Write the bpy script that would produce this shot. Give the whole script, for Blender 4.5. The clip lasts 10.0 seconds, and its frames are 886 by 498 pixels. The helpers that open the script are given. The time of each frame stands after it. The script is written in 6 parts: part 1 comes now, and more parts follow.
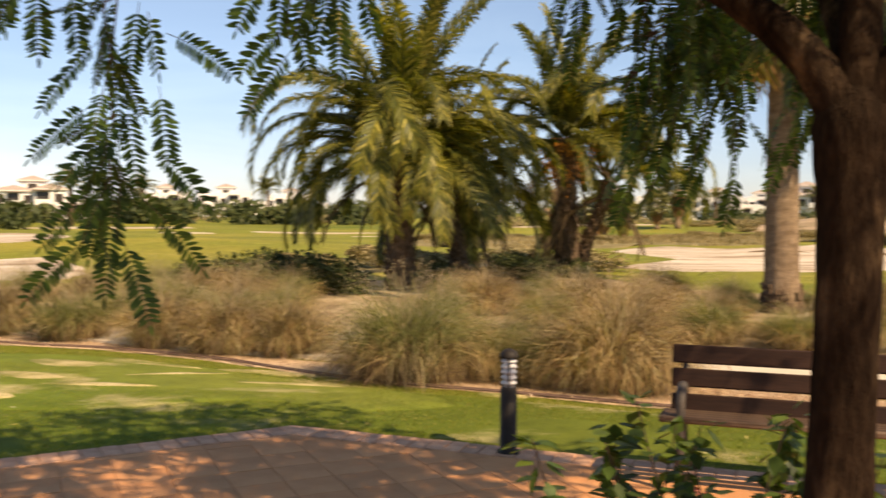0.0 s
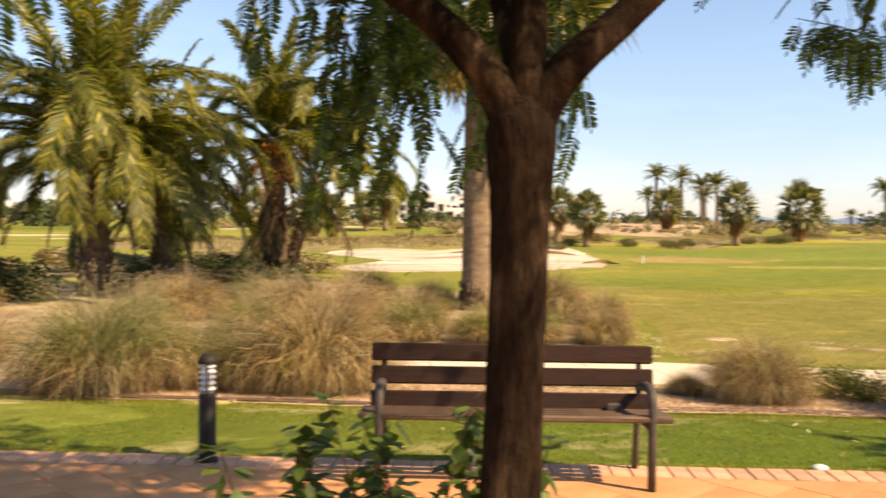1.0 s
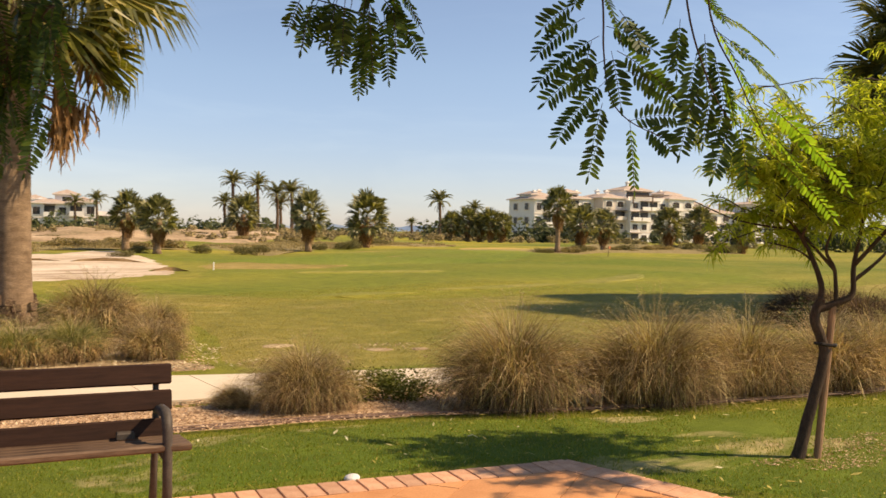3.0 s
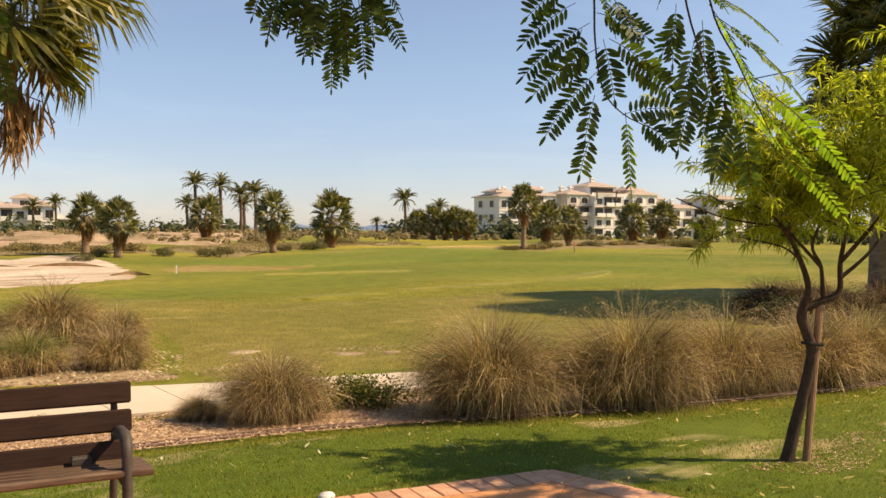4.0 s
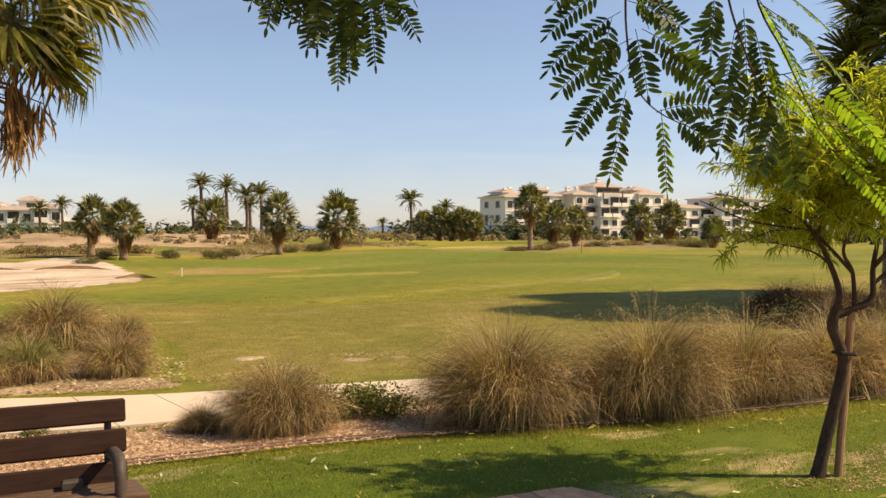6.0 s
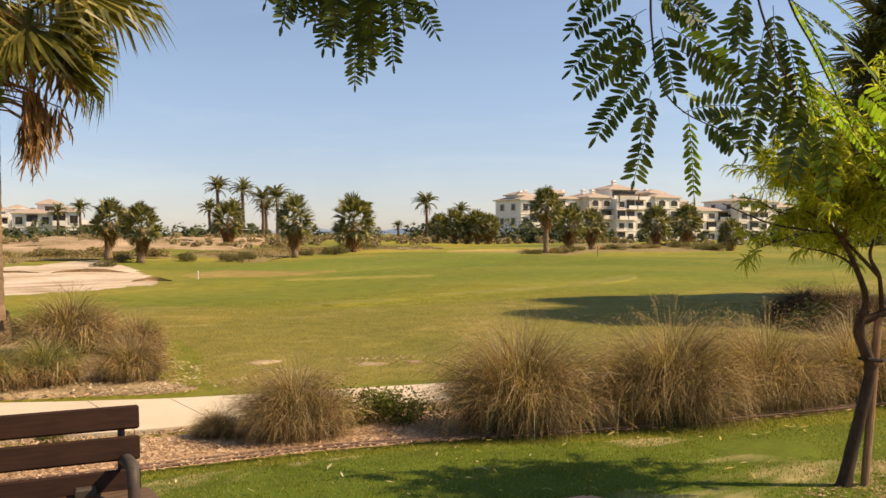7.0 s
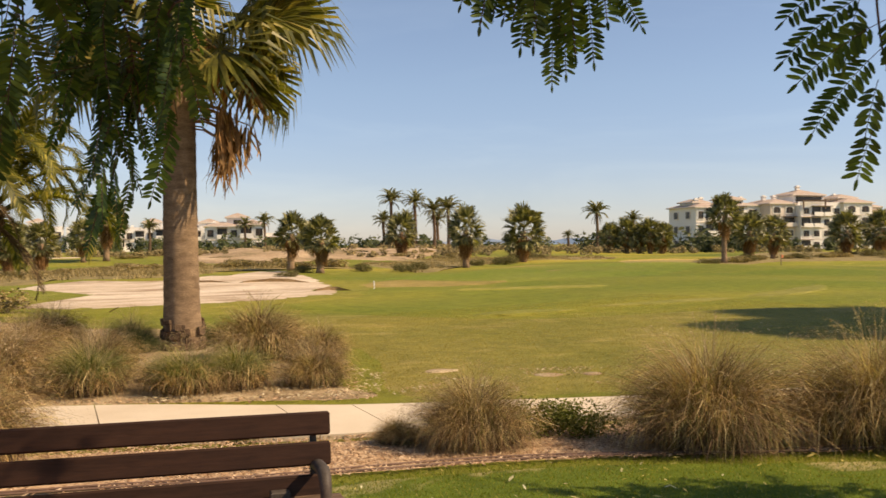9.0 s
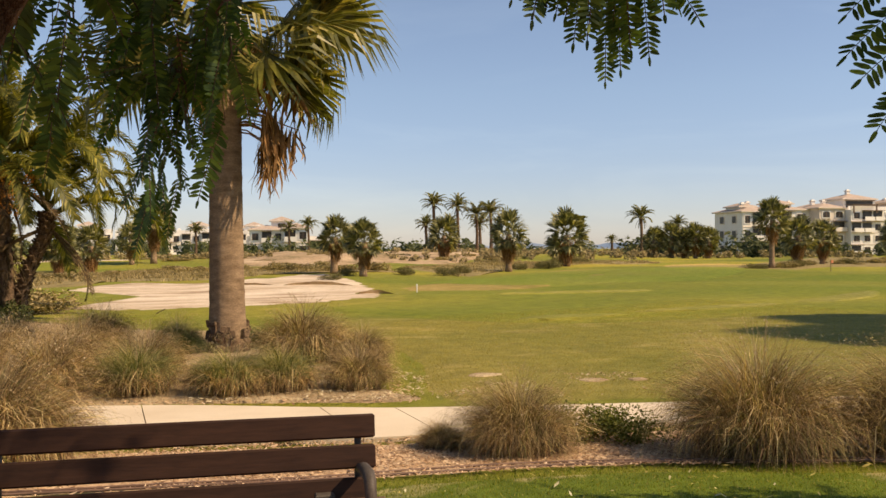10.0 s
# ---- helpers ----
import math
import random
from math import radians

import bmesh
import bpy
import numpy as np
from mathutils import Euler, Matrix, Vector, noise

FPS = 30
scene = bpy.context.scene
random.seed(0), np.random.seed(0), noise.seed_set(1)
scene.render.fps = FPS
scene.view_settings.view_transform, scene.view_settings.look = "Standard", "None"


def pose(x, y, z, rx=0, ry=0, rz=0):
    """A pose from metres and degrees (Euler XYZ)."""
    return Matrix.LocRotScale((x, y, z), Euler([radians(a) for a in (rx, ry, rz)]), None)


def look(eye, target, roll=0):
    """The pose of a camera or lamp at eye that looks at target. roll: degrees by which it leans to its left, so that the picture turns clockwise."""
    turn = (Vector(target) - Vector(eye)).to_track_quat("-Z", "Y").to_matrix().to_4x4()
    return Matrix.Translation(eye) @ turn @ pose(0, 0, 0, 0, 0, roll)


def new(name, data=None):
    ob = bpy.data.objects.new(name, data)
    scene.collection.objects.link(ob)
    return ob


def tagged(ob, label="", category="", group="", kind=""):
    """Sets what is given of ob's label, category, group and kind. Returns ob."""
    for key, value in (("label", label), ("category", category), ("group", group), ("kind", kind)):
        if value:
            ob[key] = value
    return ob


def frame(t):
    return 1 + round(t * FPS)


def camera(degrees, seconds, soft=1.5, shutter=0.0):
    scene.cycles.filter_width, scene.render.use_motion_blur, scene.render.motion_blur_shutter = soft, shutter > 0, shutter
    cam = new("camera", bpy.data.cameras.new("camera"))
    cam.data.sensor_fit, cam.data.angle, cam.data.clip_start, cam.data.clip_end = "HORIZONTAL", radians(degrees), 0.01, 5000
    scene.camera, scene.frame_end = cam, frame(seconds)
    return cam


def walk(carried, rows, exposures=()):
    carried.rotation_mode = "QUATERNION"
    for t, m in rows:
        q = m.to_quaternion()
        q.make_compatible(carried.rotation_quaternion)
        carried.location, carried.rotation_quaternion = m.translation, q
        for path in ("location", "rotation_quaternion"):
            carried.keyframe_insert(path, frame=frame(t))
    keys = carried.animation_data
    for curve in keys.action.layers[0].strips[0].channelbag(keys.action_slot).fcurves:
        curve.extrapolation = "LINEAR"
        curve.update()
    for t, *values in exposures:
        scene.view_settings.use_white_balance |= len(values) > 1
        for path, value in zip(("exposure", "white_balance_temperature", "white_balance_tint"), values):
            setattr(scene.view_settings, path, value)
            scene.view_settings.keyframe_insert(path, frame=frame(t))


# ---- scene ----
cam = camera(52.3, 10.0, shutter=0.4)
PATH = [
    (0, (-0.368, -0.42, 1.602), (-0.274, 1.576, 1.52), 0.4),
    (0.5, (-0.355, -0.4, 1.596), (0.061, 1.555, 1.518), 0.8),
    (1, (-0.295, -0.403, 1.594), (0.417, 1.464, 1.523), 0.8),
    (1.5, (-0.189, -0.407, 1.59), (0.78, 1.341, 1.528), 0.9),
    (2, (0.003, -0.339, 1.593), (1.188, 1.272, 1.536), 1.1),
    (2.5, (0.189, -0.238, 1.588), (1.5378, 1.238, 1.537), 0.9),
    (3, (0.295, -0.11, 1.568), (1.7606, 1.25, 1.528), 1.2),
    (4.5, (0.537, 0.22, 1.607), (2.056, 1.521, 1.564), 0.3),
    (5, (0.592, 0.276, 1.615), (2.105, 1.582, 1.57), 0.1),
    (5.5, (0.625, 0.316, 1.617), (2.1354, 1.6268, 1.574), 0.1),
    (7, (0.714, 0.419, 1.625), (2.199, 1.757, 1.59), 0.1),
    (7.5, (0.718, 0.445, 1.625), (2.161, 1.83, 1.594), -0.0),
    (8, (0.707, 0.468, 1.625), (2.076, 1.926, 1.601), -0.1),
    (8.5, (0.697, 0.482, 1.625), (1.984, 2.013, 1.607), -0.2),
    (9, (0.725, 0.551, 1.614), (1.936, 2.143, 1.602), -0.3),
    (9.5, (0.737, 0.589, 1.605), (1.896, 2.218, 1.599), -0.2),
    (10, (0.74, 0.604, 1.603), (1.875, 2.251, 1.6), -0.1),
]
walk(cam, [(t, look(eye, target, roll)) for t, eye, target, roll in PATH], exposures=[(0.0, 0.70, 8000, 17), (0.5, 0.95, 8000, 17), (1.0, 1.06, 8000, 17), (2.0, 0.69, 8000, 18), (3.0, 0.62, 8000, 18), (7.0, 0.56, 8000, 18), (10.0, 0.46, 8000, 18)])

# ---- light ----
SUN_TO = Vector((0.62, -0.70, 0.92)).normalized()
sun = new("sun", bpy.data.lights.new("sun", "SUN"))
sun.data.energy, sun.data.angle, sun.data.color = 4.4, radians(0.55), (1.0, 0.87, 0.66)
sun.matrix_world = look((30, -30, 40), Vector((30, -30, 40)) - SUN_TO)
world = bpy.data.worlds.new("sky")
scene.world = world
world.use_nodes = True
wt = world.node_tree
sky = wt.nodes.new("ShaderNodeTexSky")
sky.sky_type, sky.sun_disc = "NISHITA", False
sky.sun_elevation = math.asin(SUN_TO.z)
sky.sun_rotation = math.atan2(SUN_TO.x, SUN_TO.y)
sky.air_density, sky.dust_density, sky.ozone_density = 0.95, 0.25, 2.6
wt.nodes["Background"].inputs[1].default_value = 0.102
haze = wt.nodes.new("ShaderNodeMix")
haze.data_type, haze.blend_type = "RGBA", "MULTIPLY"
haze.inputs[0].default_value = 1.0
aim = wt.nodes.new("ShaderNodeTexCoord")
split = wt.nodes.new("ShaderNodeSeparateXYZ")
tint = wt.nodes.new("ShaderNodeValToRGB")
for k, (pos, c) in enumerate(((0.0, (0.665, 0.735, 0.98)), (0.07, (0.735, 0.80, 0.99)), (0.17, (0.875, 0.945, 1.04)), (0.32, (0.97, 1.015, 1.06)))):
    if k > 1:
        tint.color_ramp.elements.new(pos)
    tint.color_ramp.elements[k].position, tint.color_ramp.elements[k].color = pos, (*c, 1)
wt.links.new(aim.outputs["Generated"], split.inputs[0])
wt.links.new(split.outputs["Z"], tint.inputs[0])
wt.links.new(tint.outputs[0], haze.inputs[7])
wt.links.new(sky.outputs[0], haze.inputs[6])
wisp = wt.nodes.new("ShaderNodeTexNoise")
stretch = wt.nodes.new("ShaderNodeMapping")
stretch.inputs["Rotation"].default_value = (0.0, radians(12), 0.0)
stretch.inputs["Scale"].default_value = (1.6, 1.6, 8.0)
wisp.inputs["Scale"].default_value, wisp.inputs["Detail"].default_value, wisp.inputs["Roughness"].default_value, wisp.inputs["Distortion"].default_value = 1.5, 5.0, 0.62, 0.6
veil = wt.nodes.new("ShaderNodeValToRGB")
veil.color_ramp.elements[0].position, veil.color_ramp.elements[0].color = 0.46, (1, 1, 1, 1)
veil.color_ramp.elements[1].position, veil.color_ramp.elements[1].color = 0.72, (1.14, 1.10, 1.05, 1)
cirrus = wt.nodes.new("ShaderNodeMix")
cirrus.data_type, cirrus.blend_type = "RGBA", "MULTIPLY"
cirrus.inputs[0].default_value = 1.0
wt.links.new(aim.outputs["Generated"], stretch.inputs[0])
wt.links.new(stretch.outputs[0], wisp.inputs[0])
wt.links.new(wisp.outputs[0], veil.inputs[0])
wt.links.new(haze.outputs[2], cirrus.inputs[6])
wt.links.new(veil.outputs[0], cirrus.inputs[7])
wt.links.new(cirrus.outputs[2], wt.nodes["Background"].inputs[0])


# ---- materials ----
def nodes(name):
    m = bpy.data.materials.new(name)
    m.use_nodes = True
    nt = m.node_tree
    return m, nt, nt.nodes["Principled BSDF"]


def ramp(nt, cols, source):
    r = nt.nodes.new("ShaderNodeValToRGB")
    els = r.color_ramp.elements
    while len(els) < len(cols):
        els.new(0.5)
    for k, (pos, c) in enumerate(cols):
        els[k].position, els[k].color = pos, (*c, 1)
    nt.links.new(source, r.inputs[0])
    return r.outputs[0]


def noise_tex(nt, scale, detail=5.0, rough=0.6, stretch=None, warp=0.0):
    tc = nt.nodes.new("ShaderNodeTexCoord")
    n = nt.nodes.new("ShaderNodeTexNoise")
    n.inputs["Scale"].default_value, n.inputs["Detail"].default_value = scale, detail
    n.inputs["Roughness"].default_value, n.inputs["Distortion"].default_value = rough, warp
    mp = nt.nodes.new("ShaderNodeMapping")
    mp.inputs["Scale"].default_value = stretch or (1, 1, 1)
    nt.links.new(tc.outputs["Object"], mp.inputs[0])
    nt.links.new(mp.outputs[0], n.inputs["Vector"])
    return n.outputs["Fac"]


def blend(nt, kind, fac, a, b):
    x = nt.nodes.new("ShaderNodeMix")
    x.data_type, x.blend_type = "RGBA", kind
    for sock, v in ((0, fac), (6, a), (7, b)):
        if isinstance(v, (int, float)):
            x.inputs[sock].default_value = v
        elif isinstance(v, tuple):
            x.inputs[sock].default_value = (*v, 1)
        else:
            nt.links.new(v, x.inputs[sock])
    return x.outputs[2]


def bump(nt, bsdf, height, strength, dist=0.01):
    b = nt.nodes.new("ShaderNodeBump")
    b.inputs["Strength"].default_value, b.inputs["Distance"].default_value = strength, dist
    nt.links.new(height, b.inputs["Height"])
    nt.links.new(b.outputs[0], bsdf.inputs["Normal"])


def surf(name, cols, scale=5.0, fine=60.0, rough=0.85, relief=0.4, dist=0.01, metal=0.0, grain=0.35, stretch=None, spec=0.3, vary=0.0):
    """A surface with colour variation at two scales and fine relief."""
    m, nt, b = nodes(name)
    c = ramp(nt, cols, noise_tex(nt, scale, 6, 0.6, stretch))
    f = noise_tex(nt, fine, 4, 0.7, stretch)
    g = ramp(nt, [(0.3, (1 - grain,) * 3), (0.7, (1 + 0.4 * grain,) * 3)], f)
    c = blend(nt, "MULTIPLY", 1.0, c, g)
    if vary:
        oi = nt.nodes.new("ShaderNodeObjectInfo")
        c = blend(nt, "MULTIPLY", 1.0, c, ramp(nt, [(0, (1 - vary, 1 - vary, 1 - vary)), (1, (1 + vary, 1 + 0.8 * vary, 1 + 0.6 * vary))], oi.outputs["Random"]))
    nt.links.new(c, b.inputs["Base Color"])
    b.inputs["Roughness"].default_value, b.inputs["Metallic"].default_value = rough, metal
    b.inputs["Specular IOR Level"].default_value = spec
    bump(nt, b, f, relief, dist)
    return m


def leafy(name, cols, through_light=0.35, rough=0.5, spec=0.35, drift=0.0, coarse=4.5):
    """Leaves: each one its own shade, some light coming through."""
    m, nt, b = nodes(name)
    geo = nt.nodes.new("ShaderNodeNewGeometry")
    c = ramp(nt, cols, geo.outputs["Random Per Island"])
    c = blend(nt, "MULTIPLY", 1.0, c, ramp(nt, [(0.3, (0.75,) * 3), (0.7, (1.15,) * 3)], noise_tex(nt, 25.0, 3)))
    own = nt.nodes.new("ShaderNodeObjectInfo")
    c = blend(nt, "MULTIPLY", 1.0, c, ramp(nt, [(0.0, (0.86, 0.88, 0.88)), (1.0, (1.12, 1.1, 1.08))], own.outputs["Random"]))
    if drift:
        c = blend(nt, "MULTIPLY", 1.0, c, ramp(nt, [(0.36, (1 - drift, 1 - drift, 1 - 0.9 * drift)), (0.62, (1 + 0.6 * drift, 1 + 0.5 * drift, 1 + 0.3 * drift))], noise_tex(nt, coarse, 4, 0.6)))
    nt.links.new(c, b.inputs["Base Color"])
    b.inputs["Roughness"].default_value, b.inputs["Specular IOR Level"].default_value = rough, spec
    tr = nt.nodes.new("ShaderNodeBsdfTranslucent")
    nt.links.new(blend(nt, "MULTIPLY", 1.0, c, (1.6, 1.7, 0.8)), tr.inputs[0])
    mix = nt.nodes.new("ShaderNodeMixShader")
    mix.inputs[0].default_value = through_light
    nt.links.new(b.outputs[0], mix.inputs[1])
    nt.links.new(tr.outputs[0], mix.inputs[2])
    nt.links.new(mix.outputs[0], nt.nodes["Material Output"].inputs[0])
    return m


def turf(name, lush, olive, straw, patch, soft=0.26):
    """Mown grass: broad drifts of lush and olive, straw patches, fine blade grain."""
    m, nt, b = nodes(name)
    c = ramp(nt, [(0.36, lush), (0.6, olive)], noise_tex(nt, 0.085, 4, 0.55, (1, 1, 1), 0.6))
    c = blend(nt, "MIX", ramp(nt, [(patch, (0,) * 3), (patch + soft, (0.85,) * 3)], noise_tex(nt, 0.5, 5, 0.6, (1, 1.6, 1), 0.3)), c, straw)
    c = blend(nt, "MULTIPLY", 1.0, c, ramp(nt, [(0.3, (0.68, 0.72, 0.68)), (0.7, (1.2,) * 3)], noise_tex(nt, 2.2, 6, 0.7)))
    f = noise_tex(nt, 45.0, 5, 0.75)
    c = blend(nt, "MULTIPLY", 1.0, c, ramp(nt, [(0.3, (0.8,) * 3), (0.7, (1.14,) * 3)], f))
    nt.links.new(c, b.inputs["Base Color"])
    drift = noise_tex(nt, 0.05, 3, 0.5, (0.35, 1.0, 1.0), 0.8)
    c = blend(nt, "MULTIPLY", 1.0, c, ramp(nt, [(0.36, (0.68, 0.78, 0.68)), (0.5, (1.0,) * 3), (0.64, (1.32, 1.2, 1.0))], drift))
    nt.links.new(c, b.inputs["Base Color"])
    b.inputs["Roughness"].default_value, b.inputs["Specular IOR Level"].default_value = 0.9, 0.15
    bump(nt, b, f, 0.8, 0.03)
    return m


FAIRWAY = turf("fairway_turf", (0.174, 0.189, 0.021), (0.252, 0.223, 0.036), (0.44, 0.35, 0.10), 0.57)
OLIVE = turf("dry_fairway_turf", (0.216, 0.193, 0.036), (0.328, 0.254, 0.069), (0.47, 0.348, 0.133), 0.55)
LAWN = turf("lawn_turf", (0.122, 0.170, 0.017), (0.188, 0.194, 0.028), (0.54, 0.42, 0.20), 0.545, 0.07)
STRAW_SOIL = surf("worn_lawn", [(0.38, (0.24, 0.22, 0.06)), (0.5, (0.46, 0.37, 0.15)), (0.68, (0.62, 0.49, 0.25))], 2.2, 40, 0.95, 0.5, 0.02, grain=0.4)
ROUGH_TURF = surf("rough_grass_ground", [(0.3, (0.19, 0.145, 0.05)), (0.7, (0.32, 0.245, 0.10))], 0.8, 12, 0.95, 0.9, 0.05)
# the brown streaks also paint the shadow lines along the sand's ridges
SAND = surf("bunker_sand", [(0.36, (0.36, 0.25, 0.155)), (0.48, (0.58, 0.455, 0.32)), (0.64, (0.72, 0.60, 0.45))], 0.4, 5, 0.95, 0.9, 0.1, grain=0.3, stretch=(0.5, 1.5, 1))
DUNE = surf("dune_soil", [(0.38, (0.24, 0.18, 0.09)), (0.5, (0.42, 0.29, 0.165)), (0.68, (0.58, 0.43, 0.27))], 0.16, 3, 0.95, 0.6, 0.1, grain=0.4)
BED_SOIL = surf("dry_bed_soil", [(0.34, (0.26, 0.175, 0.095)), (0.52, (0.44, 0.32, 0.18)), (0.7, (0.62, 0.48, 0.30))], 1.1, 40, 0.95, 0.6, 0.03, grain=0.45)
MULCH = surf("bark_mulch", [(0.3, (0.48, 0.305, 0.17)), (0.7, (0.74, 0.53, 0.33))], 3.0, 55, 0.95, 0.5, 0.02, grain=0.45)
CONCRETE = surf("path_concrete", [(0.3, (0.56, 0.46, 0.33)), (0.7, (0.66, 0.56, 0.42))], 1.1, 60, 0.9, 0.25, 0.004, grain=0.12)
PAVER = surf("terracotta_paver", [(0.3, (0.50, 0.215, 0.085)), (0.7, (0.66, 0.32, 0.14))], 2.5, 80, 0.85, 0.3, 0.004, grain=0.2, vary=0.09)
BRICK = surf("border_brick", [(0.3, (0.50, 0.25, 0.14)), (0.7, (0.68, 0.40, 0.25))], 9.0, 90, 0.85, 0.4, 0.004, grain=0.2, vary=0.2)
JOINT = surf("joint_sand", [(0.3, (0.50, 0.27, 0.14)), (0.7, (0.62, 0.37, 0.21))], 12, 120, 0.95, 0.4, 0.004)
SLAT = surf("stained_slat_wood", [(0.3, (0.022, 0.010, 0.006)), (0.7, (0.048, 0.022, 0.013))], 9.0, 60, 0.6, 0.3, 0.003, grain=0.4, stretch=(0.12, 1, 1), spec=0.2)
# worn wood, its lighter tone also holds the sun's glancing shine
SEAT_WOOD = surf("worn_sunlit_seat_wood", [(0.34, (0.05, 0.027, 0.017)), (0.66, (0.20, 0.13, 0.085))], 9.0, 60, 0.65, 0.4, 0.003, grain=0.6, stretch=(0.12, 1, 1), spec=0.2)
IRON = surf("painted_iron", [(0.3, (0.055, 0.045, 0.037)), (0.7, (0.10, 0.082, 0.066))], 20, 120, 0.55, 0.25, 0.002, spec=0.2)
BLACK = surf("black_bollard_paint", [(0.3, (0.018, 0.014, 0.011)), (0.7, (0.036, 0.028, 0.022))], 14, 120, 0.6, 0.2, 0.002, spec=0.2)
OPAL = surf("opal_lamp_cover", [(0.3, (0.50, 0.47, 0.46)), (0.7, (0.62, 0.59, 0.57))], 10, 60, 0.3, 0.1, 0.002, grain=0.1)
# crown shade is in the dark tones, sun dapples in the pale one
BARK = surf("shaded_tipuana_bark", [(0.36, (0.014, 0.008, 0.005)), (0.54, (0.036, 0.022, 0.013)), (0.74, (0.20, 0.13, 0.07))], 9.0, 60, 0.95, 1.0, 0.025, grain=0.6, stretch=(1, 1, 0.25), spec=0.04)
YOUNG_BARK = surf("young_bark", [(0.3, (0.04, 0.026, 0.017)), (0.7, (0.10, 0.064, 0.04))], 18, 90, 0.9, 0.8, 0.01, stretch=(1, 1, 0.3))
STAKE = surf("stake_wood", [(0.3, (0.24, 0.13, 0.07)), (0.7, (0.40, 0.24, 0.13))], 16, 90, 0.85, 0.5, 0.005, stretch=(1, 1, 0.15))
PALM_BARK = surf("fan_palm_bark", [(0.3, (0.19, 0.12, 0.068)), (0.7, (0.42, 0.29, 0.175))], 3.5, 30, 0.95, 0.9, 0.03, grain=0.4, stretch=(1, 1, 2.5))
BOOT = surf("palm_boots", [(0.3, (0.06, 0.038, 0.024)), (0.7, (0.26, 0.165, 0.095))], 7, 40, 0.95, 1.0, 0.03, grain=0.5)
HOSE = surf("brown_hose", [(0.3, (0.12, 0.07, 0.05)), (0.7, (0.22, 0.13, 0.09))], 8, 80, 0.6, 0.2, 0.002)
STONE = surf("pale_stone", [(0.3, (0.55, 0.52, 0.48)), (0.7, (0.75, 0.72, 0.68))], 14, 80, 0.7, 0.3, 0.004)
STUCCO_W = surf("white_stucco", [(0.3, (0.79, 0.74, 0.66)), (0.7, (0.86, 0.82, 0.75))], 0.4, 8, 0.9, 0.1, 0.01, grain=0.06)
STUCCO_P = surf("pinkish_stucco", [(0.3, (0.66, 0.56, 0.46)), (0.7, (0.74, 0.65, 0.55))], 0.4, 8, 0.9, 0.1, 0.01, grain=0.06)
ROOF = surf("clay_roof_tiles", [(0.3, (0.38, 0.275, 0.205)), (0.7, (0.52, 0.42, 0.34))], 1.5, 12, 0.9, 0.5, 0.05, grain=0.3)
# dark panes, and the painted shade of balcony openings
GLASS_AND_SHADE = surf("window_glass_and_balcony_shade", [(0.3, (0.028, 0.023, 0.02)), (0.7, (0.07, 0.057, 0.047))], 0.5, 5, 0.25, 0.05, 0.002, spec=0.35)
SHUTTER = surf("brown_joinery", [(0.3, (0.14, 0.09, 0.06)), (0.7, (0.22, 0.15, 0.10))], 2, 20, 0.7, 0.2, 0.005)
WATER = surf("sea_water", [(0.3, (0.16, 0.24, 0.32)), (0.7, (0.24, 0.33, 0.42))], 0.01, 0.2, 0.3, 0.1, 0.1, grain=0.1)
HILL = surf("far_hill", [(0.3, (0.60, 0.64, 0.68)), (0.7, (0.66, 0.70, 0.73))], 0.01, 0.1, 1.0, 0.1, 0.1, grain=0.1)
FLAG = surf("orange_flag_cloth", [(0.3, (0.42, 0.14, 0.06)), (0.7, (0.52, 0.2, 0.09))], 8, 40, 0.8, 0.1)
WHITE = surf("white_paint", [(0.3, (0.74, 0.73, 0.70)), (0.7, (0.82, 0.81, 0.79))], 8, 60, 0.5, 0.1, 0.002, grain=0.08)
DATES = surf("ripe_dates", [(0.3, (0.55, 0.18, 0.02)), (0.7, (0.80, 0.36, 0.05))], 20, 80, 0.5, 0.2)

TIPU = leafy("tipuana_leaf", [(0.0, (0.022, 0.050, 0.014)), (0.5, (0.042, 0.086, 0.02)), (1.0, (0.10, 0.165, 0.03))], 0.36, 0.55, 0.25)
# lighter copy of the tipuana leaf, sunshine on it put into the colour
SUNLIT_TIPU = leafy("sunlit_tipuana_leaf", [(0.0, (0.09, 0.165, 0.018)), (0.6, (0.16, 0.26, 0.028)), (1.0, (0.25, 0.36, 0.045))], 0.5, 0.55, 0.25)
WILLOW = leafy("acacia_leaf", [(0.0, (0.19, 0.23, 0.026)), (0.6, (0.35, 0.375, 0.05)), (1.0, (0.56, 0.54, 0.12))], 0.62, 0.6, 0.2)
DATE_LEAF = leafy("date_palm_leaflet", [(0.0, (0.055, 0.068, 0.013)), (0.6, (0.155, 0.156, 0.024)), (1.0, (0.40, 0.34, 0.07))], 0.36, 0.48, 0.3, 0.4, 1.2)
DRY_FROND = leafy("dry_frond", [(0.0, (0.05, 0.034, 0.021)), (0.6, (0.11, 0.075, 0.042)), (1.0, (0.22, 0.15, 0.08))], 0.15, 0.8, 0.1)
FAN_LEAF = leafy("fan_palm_leaf", [(0.0, (0.06, 0.072, 0.016)), (0.6, (0.16, 0.155, 0.034)), (1.0, (0.42, 0.33, 0.09))], 0.32, 0.4, 0.45, 0.4, 1.6)
FAR_LEAF = leafy("course_palm_leaf", [(0.0, (0.065, 0.073, 0.026)), (0.6, (0.18, 0.18, 0.065)), (1.0, (0.46, 0.41, 0.18))], 0.22, 0.4, 0.45, 0.45, 1.3)
